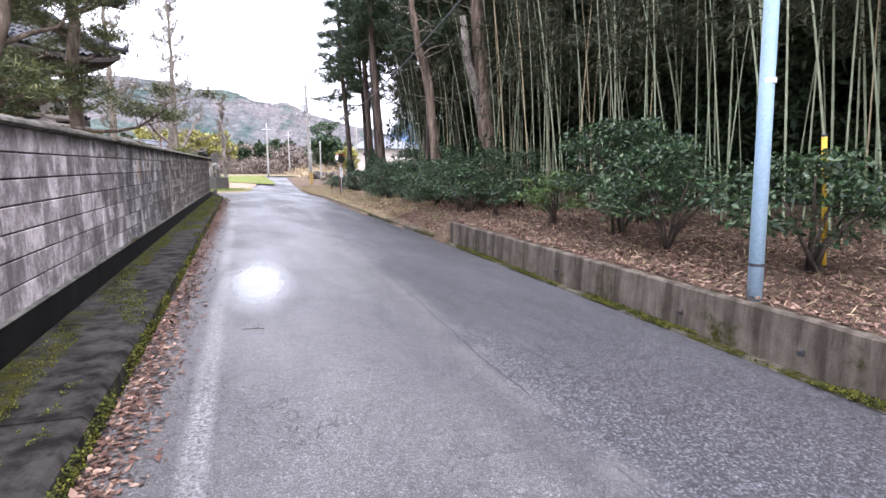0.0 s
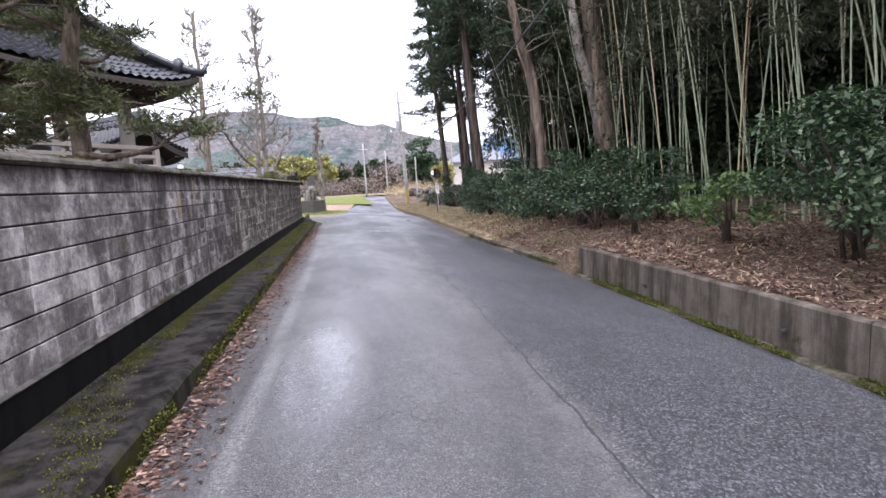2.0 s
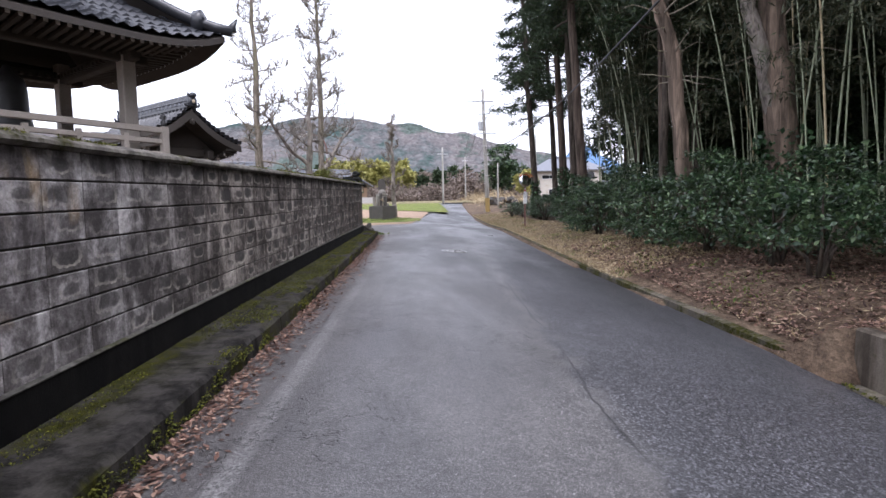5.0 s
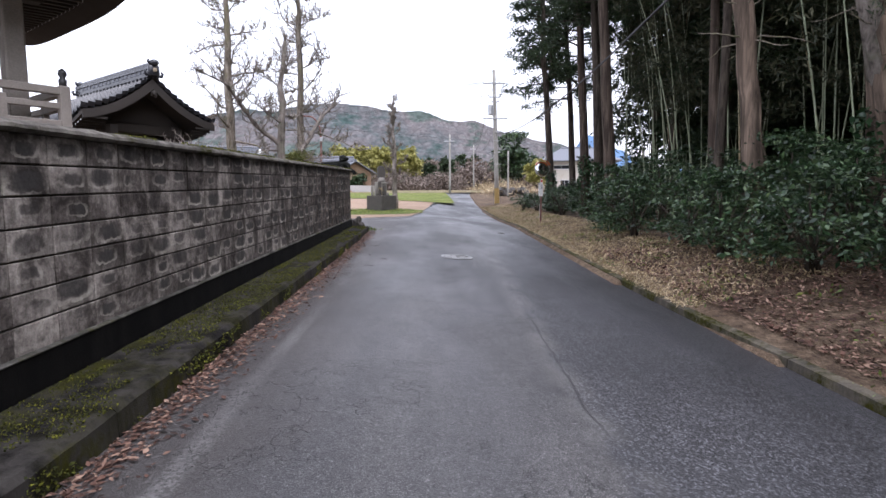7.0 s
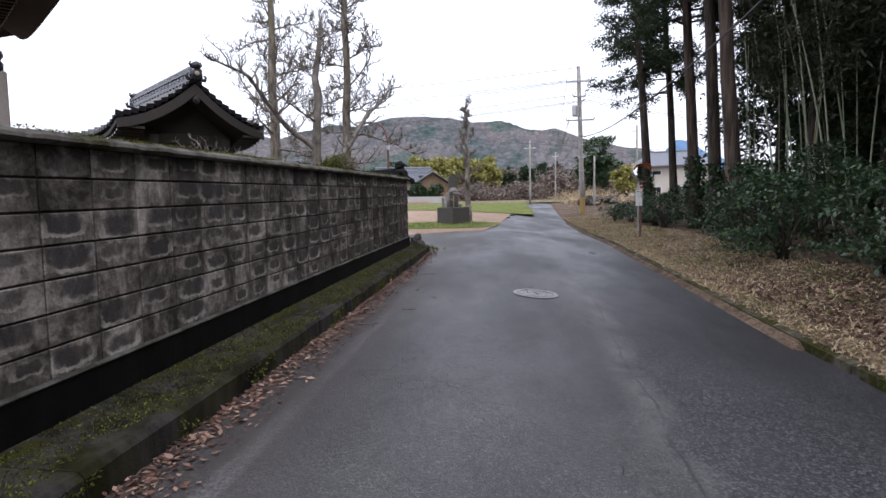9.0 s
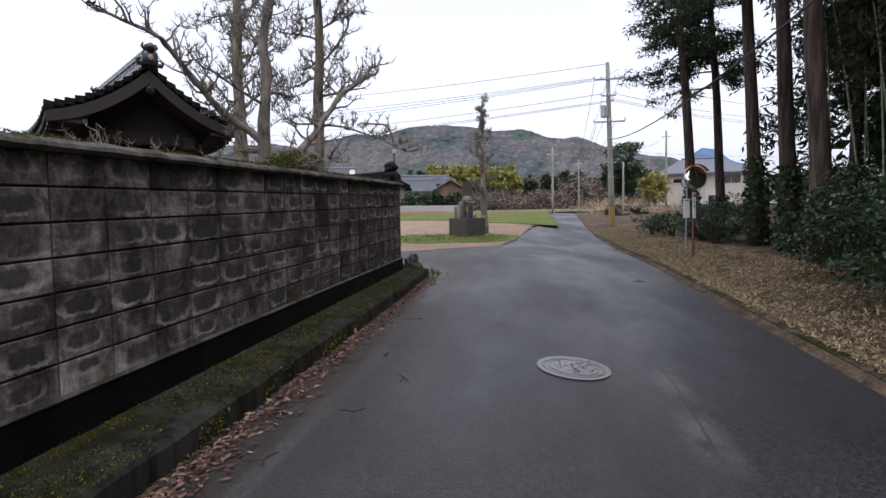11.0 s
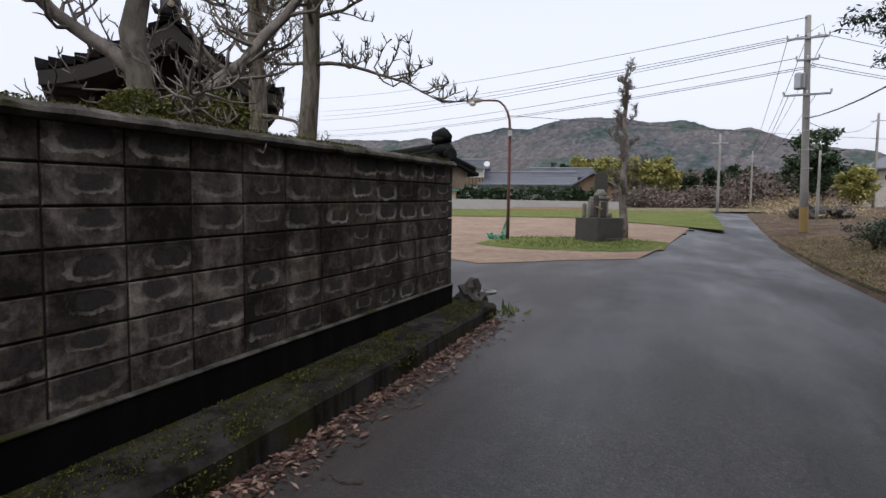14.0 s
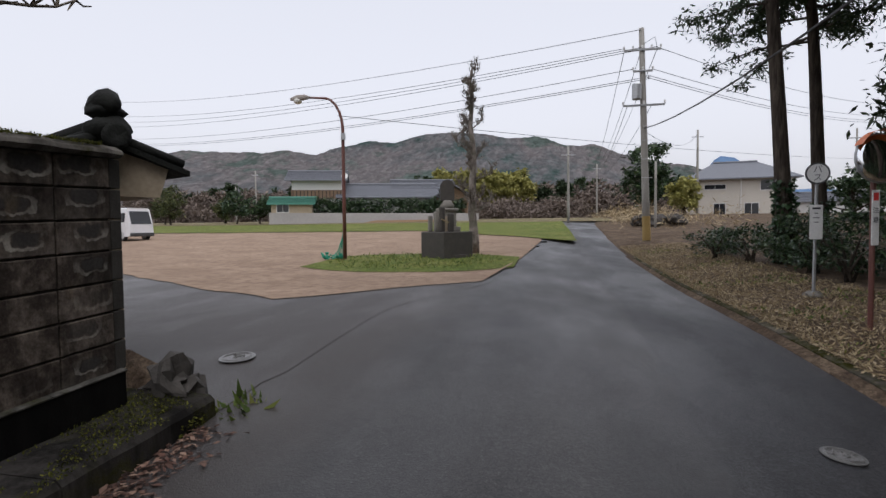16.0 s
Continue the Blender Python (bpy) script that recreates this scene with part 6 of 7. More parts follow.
head = part("head", b, M["wood_grey"], lamp, "weathered lamp housing")
b = Build()
b.smooth = True
b.blob((-1.36, 0, H - 0.25), 0.13, 0.02, 8, 1, 0.75)
part("globe", b, M["lens"], head, "pale glass globe")
part("base_plate", Build().box(-0.2, 0.2, -0.14, 0.14, -0.02, 0.03, 0.008), M["rust"], lamp)
part("control_box", Build().box(-0.05, 0.09, -0.12, -0.04, H - 1.45, H - 1.25, 0.01), M["steel"], lamp)
b = Build()
r0 = np.random.default_rng(5)
for i in range(34):
    a = r0.uniform(0, 6.28)
    b.tube(wander((-0.45 + 0.28 * math.cos(a), 0.1 + 0.18 * math.sin(a), 0.06), (r0.normal(), r0.normal(), 0.05), 0.3, 6, 0.7, r0), 0.022, 5)
for i in range(9):
    x = -0.3 + 0.035 * i
    b.tube([(x, 0, 0.05), (x * 0.75 + 0.01, 0, 0.35), (-0.06, 0, 0.75 + 0.02 * i)], 0.008, 4)
solid("net_heap", b, M["net"], "green netting heaped against the lamp post", "net", (LX, LY, lz))

# ---- roadside mirror and bus stop ----
BX, BY = 5.6, 32.9
bz = ground_z(BX, BY)
bus = thing("bus_stop", "white round bus stop sign on a thin grey post", "bus stop", (BX, BY, bz), turn=-8)
part("post", Build().tube([(0, 0, -0.05), (0.02, 0, 1.93)], 0.025, 10), M["steel"], bus)
turn_up = Matrix.Rotation(radians(90), 4, "X")
disc = part("sign_disc", Build().lathe([(0.16, -0.012), (0.17, -0.008), (0.17, 0.008), (0.16, 0.012)], 28, Matrix.Translation((0.02, -0.03, 1.95)) @ turn_up), M["white"], bus)
part("rim", Build().lathe([(0.172, -0.013), (0.172, 0.015), (0.148, 0.015), (0.148, -0.013)], 28, Matrix.Translation((0.02, -0.03, 1.95)) @ turn_up), M["dark_steel"], disc, "dark grey rim")


def words(text, size, parent, material, at, name="lettering"):
    """Lettering in the built-in font, upright and facing -y."""
    cu = bpy.data.curves.new(name, "FONT")
    cu.body, cu.size, cu.extrude, cu.align_x = text, size, 0.001, "CENTER"
    tmp = bpy.data.objects.new(name, cu)
    me = bpy.data.meshes.new_from_object(tmp)
    bpy.data.objects.remove(tmp)
    me.transform(Matrix.Translation(at) @ turn_up)
    me.materials.clear()
    return part(name, me, material, parent, "dark lettering")


words("バ", 0.13, disc, M["ink"], (0.02, -0.046, 1.97))
words("ス", 0.13, disc, M["ink"], (0.02, -0.046, 1.84))
board = part("notice_board", Build().box(-0.08, 0.1, -0.045, -0.03, 0.9, 1.45, 0.006), M["white"], bus, "white timetable plate")
for i, (w, h) in enumerate(((0.11, 0.03), (0.05, 0.014), (0.09, 0.012), (0.06, 0.012))):
    part("printed_bar", Build().box(0.01 - w / 2, 0.01 + w / 2, -0.047, -0.0451, 1.38 - 0.07 * i, 1.38 - 0.07 * i + h), M["ink"], board)
part("foot", Build().blob((0, 0, 0.0), 0.14, 0.4, 6, 2, 0.5), M["stone"], bus, "small stone footing")

MX, MY = 5.12, 30.4
mz = ground_z(MX, MY)
mirror = thing("traffic_mirror", "round convex road mirror on a rusty post", "mirror", (MX, MY, mz), turn=12)
part("post", Build().tube([(0, 0, -0.05), (0, 0, 1.9)], 0.03, 10), M["rust"], mirror)
glass = Build()
glass.smooth = True
glass.lathe([(0.28, 0), (0.27, 0.018), (0.22, 0.04), (0.15, 0.058), (0.08, 0.068), (0.001, 0.072)], 32, Matrix.Translation((0, -0.08, 1.98)) @ Matrix.Rotation(radians(86), 4, "X"))
back_dish = Build()
back_dish.smooth = True
back_dish.lathe([(0.292, 0.006), (0.29, -0.01), (0.2, -0.05), (0.05, -0.07)], 32, Matrix.Translation((0, -0.08, 1.98)) @ Matrix.Rotation(radians(86), 4, "X"))
dish = part("dish", back_dish, M["steel"], mirror, "grey backing dish")
part("mirror_face", glass, M["mirror"], dish, "convex mirror glass")
b = Build()
b.smooth = True
for i in range(15):
    a = math.pi * (0.15 + 0.7 * i / 14)
    b.add([(0.315 * math.cos(a), -0.06, 1.98 + 0.315 * math.sin(a)), (0.325 * math.cos(a), -0.2, 1.98 + 0.325 * math.sin(a))], [])
b.f = [(2 * i, 2 * i + 2, 2 * i + 3, 2 * i + 1) for i in range(14)]
part("visor", b, M["orange"], dish, "orange visor")
plate = part("warning_plate", Build().box(-0.045, 0.045, -0.045, -0.032, 0.98, 1.62, 0.004), M["white"], mirror, "narrow white plate with characters")
words("注", 0.075, plate, M["ink"], (0, -0.0475, 1.36))
words("意", 0.075, plate, M["ink"], (0, -0.0475, 1.25))
part("printed_patch", Build().box(-0.03, 0.03, -0.0475, -0.0455, 1.5, 1.59), M["red"], plate)

# ---- stone shrine on the grass island ----
SX, SY = -1.7, 39.8
sz = lot_z(SX, SY)
shrine = thing("stone_shrine", "weathered roadside stone shrine on a dark plinth", "shrine", (SX, SY, sz), turn=50)
part("plinth", Build().box(-0.58, 0.58, -0.58, 0.58, -0.1, 0.82, 0.03), M["stone_dark"], shrine, "dark lichened plinth")
part("front_slab", Build().box(-0.25, 0.3, -0.66, -0.582, -0.05, 0.12, 0.02), M["stone_dark"], shrine)
part("step", Build().box(-0.1, 0.5, -0.1, 0.5, 0.82, 0.98, 0.02), M["stone"], shrine)
part("pedestal", Build().box(-0.02, 0.42, 0.0, 0.4, 0.98, 1.45, 0.02), M["stone"], shrine)
part("cap_stone", Build().box(-0.08, 0.48, -0.05, 0.46, 1.45, 1.55, 0.025), M["stone"], shrine)
b = Build()
b.smooth = True
b.lathe([(0.2, 0), (0.23, 0.1), (0.15, 0.2), (0.14, 0.25)], 14, Matrix.Translation((0.2, 0.2, 1.55)))
part("lotus_base", b, M["stone"], shrine)
b = Build()
v = [(-0.22 * math.cos(math.pi * i / 12) if 0 <= i <= 12 else 0, 0.45 + 0.22 * math.sin(math.pi * i / 12)) for i in range(13)]
poly = [(-0.22, 0.0)] + v + [(0.22, 0.0)]
b.prism([(q[0], q[1]) for q in poly], -0.07, 0.07, Matrix.Translation((0.2, 0.2, 1.78)) @ Matrix.Rotation(radians(60), 4, "Z"))
part("stele", b, M["stone_dark"], shrine, "arched carved stone slab")
for i, (x, y, h, w) in enumerate(((-0.42, -0.3, 0.75, 0.09), (-0.3, 0.1, 0.62, 0.11), (-0.15, -0.38, 0.55, 0.1), (-0.45, 0.25, 0.5, 0.08))):
    b = Build().box(x - w, x + w, y - w * 0.6, y + w * 0.6, 0.82, 0.82 + h, 0.03)
    part("stone_tablet", b, M["stone" if i % 2 else "stone_dark"], shrine)
part("offering_box", Build().box(-0.3, -0.12, -0.2, -0.05, 0.82, 1.28, 0.01), M["plaster"], shrine, "small pale wooden box")
part("rope", Build().tube([(-0.5, -0.36, 1.2), (-0.3, -0.42, 1.1), (0.0, -0.3, 1.15), (0.2, -0.05, 1.2)], 0.018, 6), M["leaf_pale"], shrine, "straw rope")


# ---- houses and a van beyond the lot ----
def gable_house(parent, x0, x1, y0, y1, z0, z_eave, z_ridge, wall_mat, roof_mat, along_x=True, over=0.5, hip=0.0):
    """Walls, roof, ridge of one house body, in its parent's space."""
    part("wall", Build().box(x0, x1, y0, y1, z0, z_eave), M[wall_mat], parent)
    if along_x:
        ym, h = (y0 + y1) / 2, hip
        v = [(x0 - over, y0 - over, z_eave - 0.1), (x1 + over, y0 - over, z_eave - 0.1), (x1 + over, y1 + over, z_eave - 0.1), (x0 - over, y1 + over, z_eave - 0.1), (x0 - over + h, ym, z_ridge), (x1 + over - h, ym, z_ridge)]
        part("gable", Build().add([(x0 + 0.05, y0, z_eave), (x0 + 0.05, y1, z_eave), (x0 + 0.05, ym, z_ridge - 0.25)], [(0, 1, 2)]), M[wall_mat], parent) if not hip else None
        part("gable", Build().add([(x1 - 0.05, y0, z_eave), (x1 - 0.05, y1, z_eave), (x1 - 0.05, ym, z_ridge - 0.25)], [(0, 2, 1)]), M[wall_mat], parent) if not hip else None
        f = [(0, 1, 5, 4), (2, 3, 4, 5)] + ([(1, 2, 5), (3, 0, 4)] if hip else [])
        ridge_pts = [(x0 - over + h, ym, z_ridge + 0.05), (x1 + over - h, ym, z_ridge + 0.05)]
    else:
        xm = (x0 + x1) / 2
        v = [(x0 - over, y0 - over, z_eave - 0.1), (x1 + over, y0 - over, z_eave - 0.1), (x1 + over, y1 + over, z_eave - 0.1), (x0 - over, y1 + over, z_eave - 0.1), (xm, y0 - over, z_ridge), (xm, y1 + over, z_ridge)]
        part("gable", Build().add([(x0, y0 + 0.05, z_eave), (x1, y0 + 0.05, z_eave), (xm, y0 + 0.05, z_ridge - 0.25)], [(0, 1, 2)]), M[wall_mat], parent)
        f = [(0, 4, 5, 3), (1, 2, 5, 4)]
        ridge_pts = [(xm, y0 - over, z_ridge + 0.05), (xm, y1 + over, z_ridge + 0.05)]
    n = len(v)
    v2 = v + [(p[0], p[1], p[2] - 0.14) for p in v]
    f2 = f + [tuple(n + i for i in q[::-1]) for q in f]
    edges = [(0, 1), (1, 2), (2, 3), (3, 0)] if hip or not along_x else [(0, 1), (2, 3), (1, 5), (5, 2), (3, 4), (4, 0)]
    if not along_x:
        edges = [(0, 3), (1, 2), (0, 4), (4, 1), (2, 5), (5, 3)]
    f2 += [(a, n + a, n + c, c) for a, c in edges]
    roof = part("roof", Build().add(v2, f2), M[roof_mat], parent)
    part("ridge", Build().tube(ridge_pts, 0.13, 8), M[roof_mat], roof)
    # courses of tiles as low battens
    b = Build()
    if along_x and not hip:
        for s in (-1, 1):
            for k in range(1, 11):
                t = k / 11
                y = ym + s * (y1 + over - ym) * t
                z = z_ridge + (z_eave - 0.1 - z_ridge) * t
                b.box(x0 - over, x1 + over, y - 0.03, y + 0.03, z, z + 0.035)
        tagged(part("tile_course", b, M[roof_mat], roof), kind="stuff")


def window(parent, x0, x1, y, z0, z1, name="window"):
    w = part(name, Build().box(x0 - 0.07, x1 + 0.07, y - 0.05, y - 0.002, z0 - 0.07, z1 + 0.07), M["white"], parent)
    xm = (x0 + x1) / 2
    for a, c in ((x0, xm - 0.02), (xm + 0.02, x1)):
        part("pane", Build().box(a, c, y - 0.06, y - 0.052, z0, z1), M["pane"], w)


hz = rise(80)
home = thing("farmhouse", "large tiled farmhouse with a white upper storey", "house", (-17, 86, hz), turn=18)
gable_house(home, -11.2, -5.8, -4, 0.0, -0.2, 4.9, 5.9, "house_white", "tile_far", True, 0.7)
part("lattice", Build().box(-11.25, -5.75, -4.08, -4.0, 2.7, 3.7), M["house_brown"], home, "brown timber lattice")
for i in range(14):
    part("lattice_bar", Build().box(-11.1 + i * 0.4, -11.02 + i * 0.4, -4.14, -4.08, 2.7, 3.7), M["wood_dark"], home)
gable_house(home, -13.0, -8.8, -6.4, -4.2, -0.2, 2.2, 2.75, "plaster", "green_roof", True, 0.4)
window(home, -12.4, -11.2, -6.4, 1.2, 2.0)
gable_house(home, -5.6, 4.4, -4.0, 2.0, -0.2, 3.0, 4.5, "house_white", "tile_far", True, 0.8)
gable_house(home, 0.5, 6.6, -1.5, 2.5, -0.2, 4.1, 5.1, "house_white", "tile_far", True, 0.8)
gable_house(home, 4.6, 8.8, -4.6, 1.5, -0.2, 2.7, 4.3, "house_brown", "tile_far", False, 0.7)
part("dish", Build().lathe([(0.01, 0), (0.35, 0.08), (0.36, 0.1)], 14, Matrix.Translation((-5.4, -4.2, 5.2)) @ Matrix.Rotation(radians(70), 4, "X")), M["white"], home, "small white satellite dish")

gw = thing("garden_wall", "long plain grey wall below the farmhouse hedge", "wall", (0, 0, 0))
v = [(-27.6, 75.8, rise(75.8) - 0.3), (-6.2, 82.8, rise(82.8) - 0.4), (-6.2, 82.8, 3.65), (-27.6, 75.8, 3.85)]
v += [(x - 0.08, y + 0.25, z) for x, y, z in v]
part("face", Build().add(v, [(0, 1, 2, 3), (4, 7, 6, 5), (0, 4, 5, 1), (1, 5, 6, 2), (2, 6, 7, 3), (3, 7, 4, 0)]), M["grey_wall"], gw)
v = [(-20, 78.2, rise(78) - 0.3), (-9, 81.8, rise(82) - 0.3), (-9.5, 81.5, 3.0), (-17, 79.1, 2.95)]
part("stain", Build().add(v, [(0, 1, 2, 3)]), M["orange_earth"], gw, "orange stained foot of the wall")
r0 = np.random.default_rng(41)
c = np.stack([r0.uniform(0.14, 0.98, 170), r0.uniform(0, 1, 170)], axis=1)
cen = np.stack([-27 + 19.5 * c[:, 0], 77.2 + 6.4 * c[:, 0], 3.7 + 1.5 * c[:, 1]], axis=1)
p = clump_points(cen, np.full(170, 0.62), 160, 0.8, r0, 0.1)
solid("hedge", quads_mesh("hedge", leaf_quads(p, 0.25, 0.14, 0.3, 0.3, r=r0)), M["leaf_camellia"], "trained green hedge on top of the grey wall", "hedge")

RX, RY = 23.5, 95
house2 = thing("house", "two-storey cream house with a grey hipped roof", "house", (RX, RY, rise(RY) - 0.5), turn=-8)
gable_house(house2, -5.0, 5.4, -4, 4, -0.5, 4.9, 7.0, "house_wall", "tile_far", True, 0.8, 3.6)
window(house2, 2.2, 4.3, -4, 3.4, 4.5)
window(house2, -3.6, -1.4, -4, 3.6, 4.1)
window(house2, -2.6, -1.4, -4, 0.6, 1.9)
window(house2, 0.6, 2.0, -4, 0.4, 1.9)
part("down_pipe", Build().tube([(0.2, -4.08, -0.5), (0.2, -4.08, 4.8)], 0.05, 6), M["white"], house2)
shed = thing("long_shed", "long low pale building beyond the trees", "shed", (37, 96, rise(96) - 0.5), turn=-12)
gable_house(shed, -6, 12, -3, 3, -0.4, 2.2, 3.2, "house_white", "tile_far", True, 0.4)

VX, VY = -22.2, 49.6
van = thing("van", "white van parked at the edge of the lot", "van", (VX, VY, lot_z(VX, VY)), turn=-14)
b = Build()
b.smooth = False
b.prism([(-0.75, 0.22), (0.75, 0.22), (0.76, 0.9), (0.68, 1.7), (0.6, 1.78), (-0.6, 1.78), (-0.68, 1.7), (-0.76, 0.9)], -2.2, 1.5)
b.add([(1.5, -0.75, 0.22), (1.5, 0.75, 0.22), (1.5, 0.68, 1.7), (1.5, -0.68, 1.7), (1.78, -0.7, 0.25), (1.78, 0.7, 0.25), (1.74, 0.68, 0.85), (1.74, -0.68, 0.85)], [(4, 5, 6, 7), (7, 6, 2, 3), (0, 4, 7, 3), (1, 2, 6, 5), (0, 1, 5, 4)])
part("body", b, M["car_white"], van)
part("windscreen", Build().add([(1.75, -0.6, 0.9), (1.75, 0.6, 0.9), (1.535, 0.58, 1.6), (1.535, -0.58, 1.6)], [(0, 1, 2, 3)]), M["pane"], van)
part("side_window", Build().box(-2.0, 1.4, -0.785, -0.68, 1.0, 1.5, 0.02), M["pane"], van)
part("bumper", Build().box(1.7, 1.84, -0.7, 0.7, 0.22, 0.42, 0.03), M["dark_steel"], van)
for x in (-1.4, 1.15):
    for y in (-0.66, 0.66):
        m = Matrix.Translation((x, y, 0.29)) @ Matrix.Rotation(radians(90), 4, "X")
        wheel = part("wheel", Build().lathe([(0.2, -0.09), (0.28, -0.09), (0.29, -0.06), (0.29, 0.06), (0.28, 0.09), (0.2, 0.09)], 20, m), M["rubber"], van)
        part("rim", Build().lathe([(0.2, -0.095), (0.19, -0.06), (0.06, -0.05), (0.05, 0.05), (0.19, 0.06), (0.2, 0.095)], 14, m), M["steel"], wheel)

# ---- far trees ----
def round_tree(x, y, h, w, mat_leaf, label, seed, leaf=0.4, trunk=0.22, group="trees beyond the lot"):
    r = np.random.default_rng(seed)
    t = thing("tree", label, "tree", (x, y, rise(y) - 0.3), group)
    b = Build()
    b.smooth = True
    pts = wander((0, 0, 0), (0, 0, 1), h * 0.6, 5, 0.08, r)
    b.tube(pts, taper(0.25 * trunk / 0.22, 0.1, 6), 8)
    for i in range(7):
        a = i * 0.9
        b.tube(wander(pts[2 + i % 3], (math.cos(a), math.sin(a), 0.6), w * 0.4, 4, 0.2, r), taper(0.08, 0.02, 5), 5, False)
    part("trunk", b, M["bark_dark"], t)
    n = 60
    d = r.normal(size=(n, 3))
    d /= np.linalg.norm(d, axis=1)[:, None]
    d *= (r.random((n, 1)) ** 0.4)
    c = np.stack([d[:, 0] * w * 0.45, d[:, 1] * w * 0.45, h * 0.58 + d[:, 2] * h * 0.36], axis=1)
    p = clump_points(c, r.uniform(0.08, 0.16, n) * w, 900 / w, 0.8, r, 0.1)
    part("crown", quads_mesh("crown", leaf_quads(p, leaf, leaf * 0.5, 0.2, 0.3, r=r)), M[mat_leaf], t)


round_tree(12.6, 88, 9.5, 7.0, "leaf_camellia", "broad dark evergreen tree by the lane", 1)
round_tree(15.5, 84, 5.0, 3.4, "leaf_yellow", "fresh yellow-green young tree", 2)
for i, x in enumerate((-13.0, -9.5, -6.5, -16, -4.0)):
    round_tree(x, 118 + 3 * (i % 3), 9.5 + (i % 2), 7.0, "leaf_yellow", "feathery yellow-green bamboo clump", 10 + i, 0.6)
for i, (x, y) in enumerate(((-38, 84), (-34, 80), (-41, 78), (-30.5, 79), (-45, 82), (-49, 76))):
    round_tree(x, y, 3.8 + (i % 3) * 0.7, 3.6, "leaf_camellia" if i % 2 else "leaf_pine", "low dark garden tree beside the lot", 20 + i, 0.25, 0.1)
for i, (x, y, h) in enumerate(((-3.0, 125, 9), (0.5, 128, 7), (-18, 132, 11), (-22, 128, 10), (-26, 136, 11), (4, 122, 8), (-60, 120, 9), (-48, 125, 10), (30, 130, 9), (19, 118, 9))):
    round_tree(x, y, h, 3.6, "leaf_cedar", "dark conifer in front of the hill", 40 + i, 0.5)
for i, (x, y) in enumerate(((22.5, 66), (31, 76))):
    round_tree(x, y, 4.2, 4.0, "leaf_camellia", "dark garden tree near the cream house", 60 + i, 0.28, 0.12)


def brush(name, x0, x1, y0, y1, h, n, material, label, seed, leaf, aspect=0.3):
    r = np.random.default_rng(seed)
    c = np.stack([r.uniform(x0, x1, n), r.uniform(y0, y1, n), r.random(n) ** 1.5 * h], axis=1)
    c[:, 2] += np.array([rise(q) for q in c[:, 1]])
    p = clump_points(c, r.uniform(0.8, 1.8, n), 22, 0.8, r, 0.1)
    solid(name, quads_mesh(name, leaf_quads(p, leaf, leaf * aspect, -0.3, 0.3, r=r)), M[material], label, "brush", kind="stuff")


brush("brushwood", -120, 30, 135, 185, 7, 2600, "twig", "bare brown brushwood along the foot of the hill", 1, 1.0)
brush("plum_orchard", -9, 6, 92, 116, 2.2, 420, "twig", "bare reddish orchard trees in rows", 2, 0.5)
brush("far_evergreens", -150, 60, 185, 240, 12, 900, "leaf_cedar", "dark evergreens on the lower slope", 3, 1.6, 0.5)
brush("roadside_grass", 6.4, 12, 56, 90, 0.8, 160, "leaf_pale", "dry straw-coloured grass beside the lane", 4, 0.35, 0.12)
b = Build()
r0 = np.random.default_rng(77)
for i in range(26):
    x, y = 7.2 + 2.6 * r0.random(), 58 + 5 * r0.random()
    b.blob((x, y, ground_z(x, y) + 0.2 + 0.25 * r0.random()), r0.uniform(0.25, 0.5), 0.6, 5, i, 0.7)
tagged(solid("stone_pile", b, M["stone_dark"], "pile of dark rough garden stones", "stones"), kind="stuff")
b = Build()
for i, (x, y) in enumerate(((0.9, 45.0), (1.2, 47.5), (1.5, 50), (1.9, 53))):
    b.box(x - 0.15, x + 0.15, y - 0.5, y + 0.5, rise(y) - 0.02, rise(y) + 0.02, 0.01)
tagged(solid("drain_covers", b, M["dark_steel"], "dark gully covers along the lane's edge", "drain"), kind="stuff")

# ---- litter, moss and grass ----
def strewn(n, x, y, lift, seed, height=None):
    r = np.random.default_rng(seed)
    px, py = x(r, n), y(r, n)
    pz2 = np.array([(height or ground_z)(a, c) for a, c in zip(px, py)])
    return np.stack([px, py, pz2 + lift + 0.012 * r.random(n)], axis=1), r


p, r1 = strewn(11000, lambda r, n: CURB_X + 0.02 + np.abs(r.normal(0, 0.15, n)).clip(0, 0.42), lambda r, n: r.uniform(-1, 26.4, n), 0.004, 1, road_z)
tufts("gutter_leaves", p, 0.05, 0.023, M["leaf_litter"], "reddish brown fallen leaves along the curb", "leaves", droop=-0.02, upward=3.0, r=r1, lie=0.25)
p, r1 = strewn(64000, lambda r, n: 4.65 + 5.5 * r.random(n) ** 1.3, lambda r, n: r.uniform(-1, 22, n), 0.01, 2)
tufts("bank_leaves", p, 0.055, 0.025, M["leaf_litter"], "brown leaf litter on the bank under the shrubs", "leaves", droop=-0.03, upward=2.0, r=r1, lie=0.4)
p, r1 = strewn(5200, lambda r, n: 4.65 + 6 * r.random(n) ** 1.2, lambda r, n: r.uniform(-1, 14, n), 0.015, 3)
tufts("dry_stalks", p, 0.1, 0.01, M["leaf_pale"], "pale dry stalks and bamboo sheaths on the bank", "straw", droop=0.0, upward=0.8, r=r1)
p, r1 = strewn(48000, lambda r, n: 4.24 + 2.4 * r.random(n) ** 1.4, lambda r, n: r.uniform(17, 46, n), 0.01, 4)
tufts("verge_straw", p, 0.06, 0.013, M["leaf_pale"], "straw-coloured dead grass on the verge", "grass", droop=-0.1, upward=0.8, r=r1)
p, r1 = strewn(8000, lambda r, n: 4.32 + 2.0 * r.random(n), lambda r, n: 14 + 30 * r.random(n), 0.01, 5)
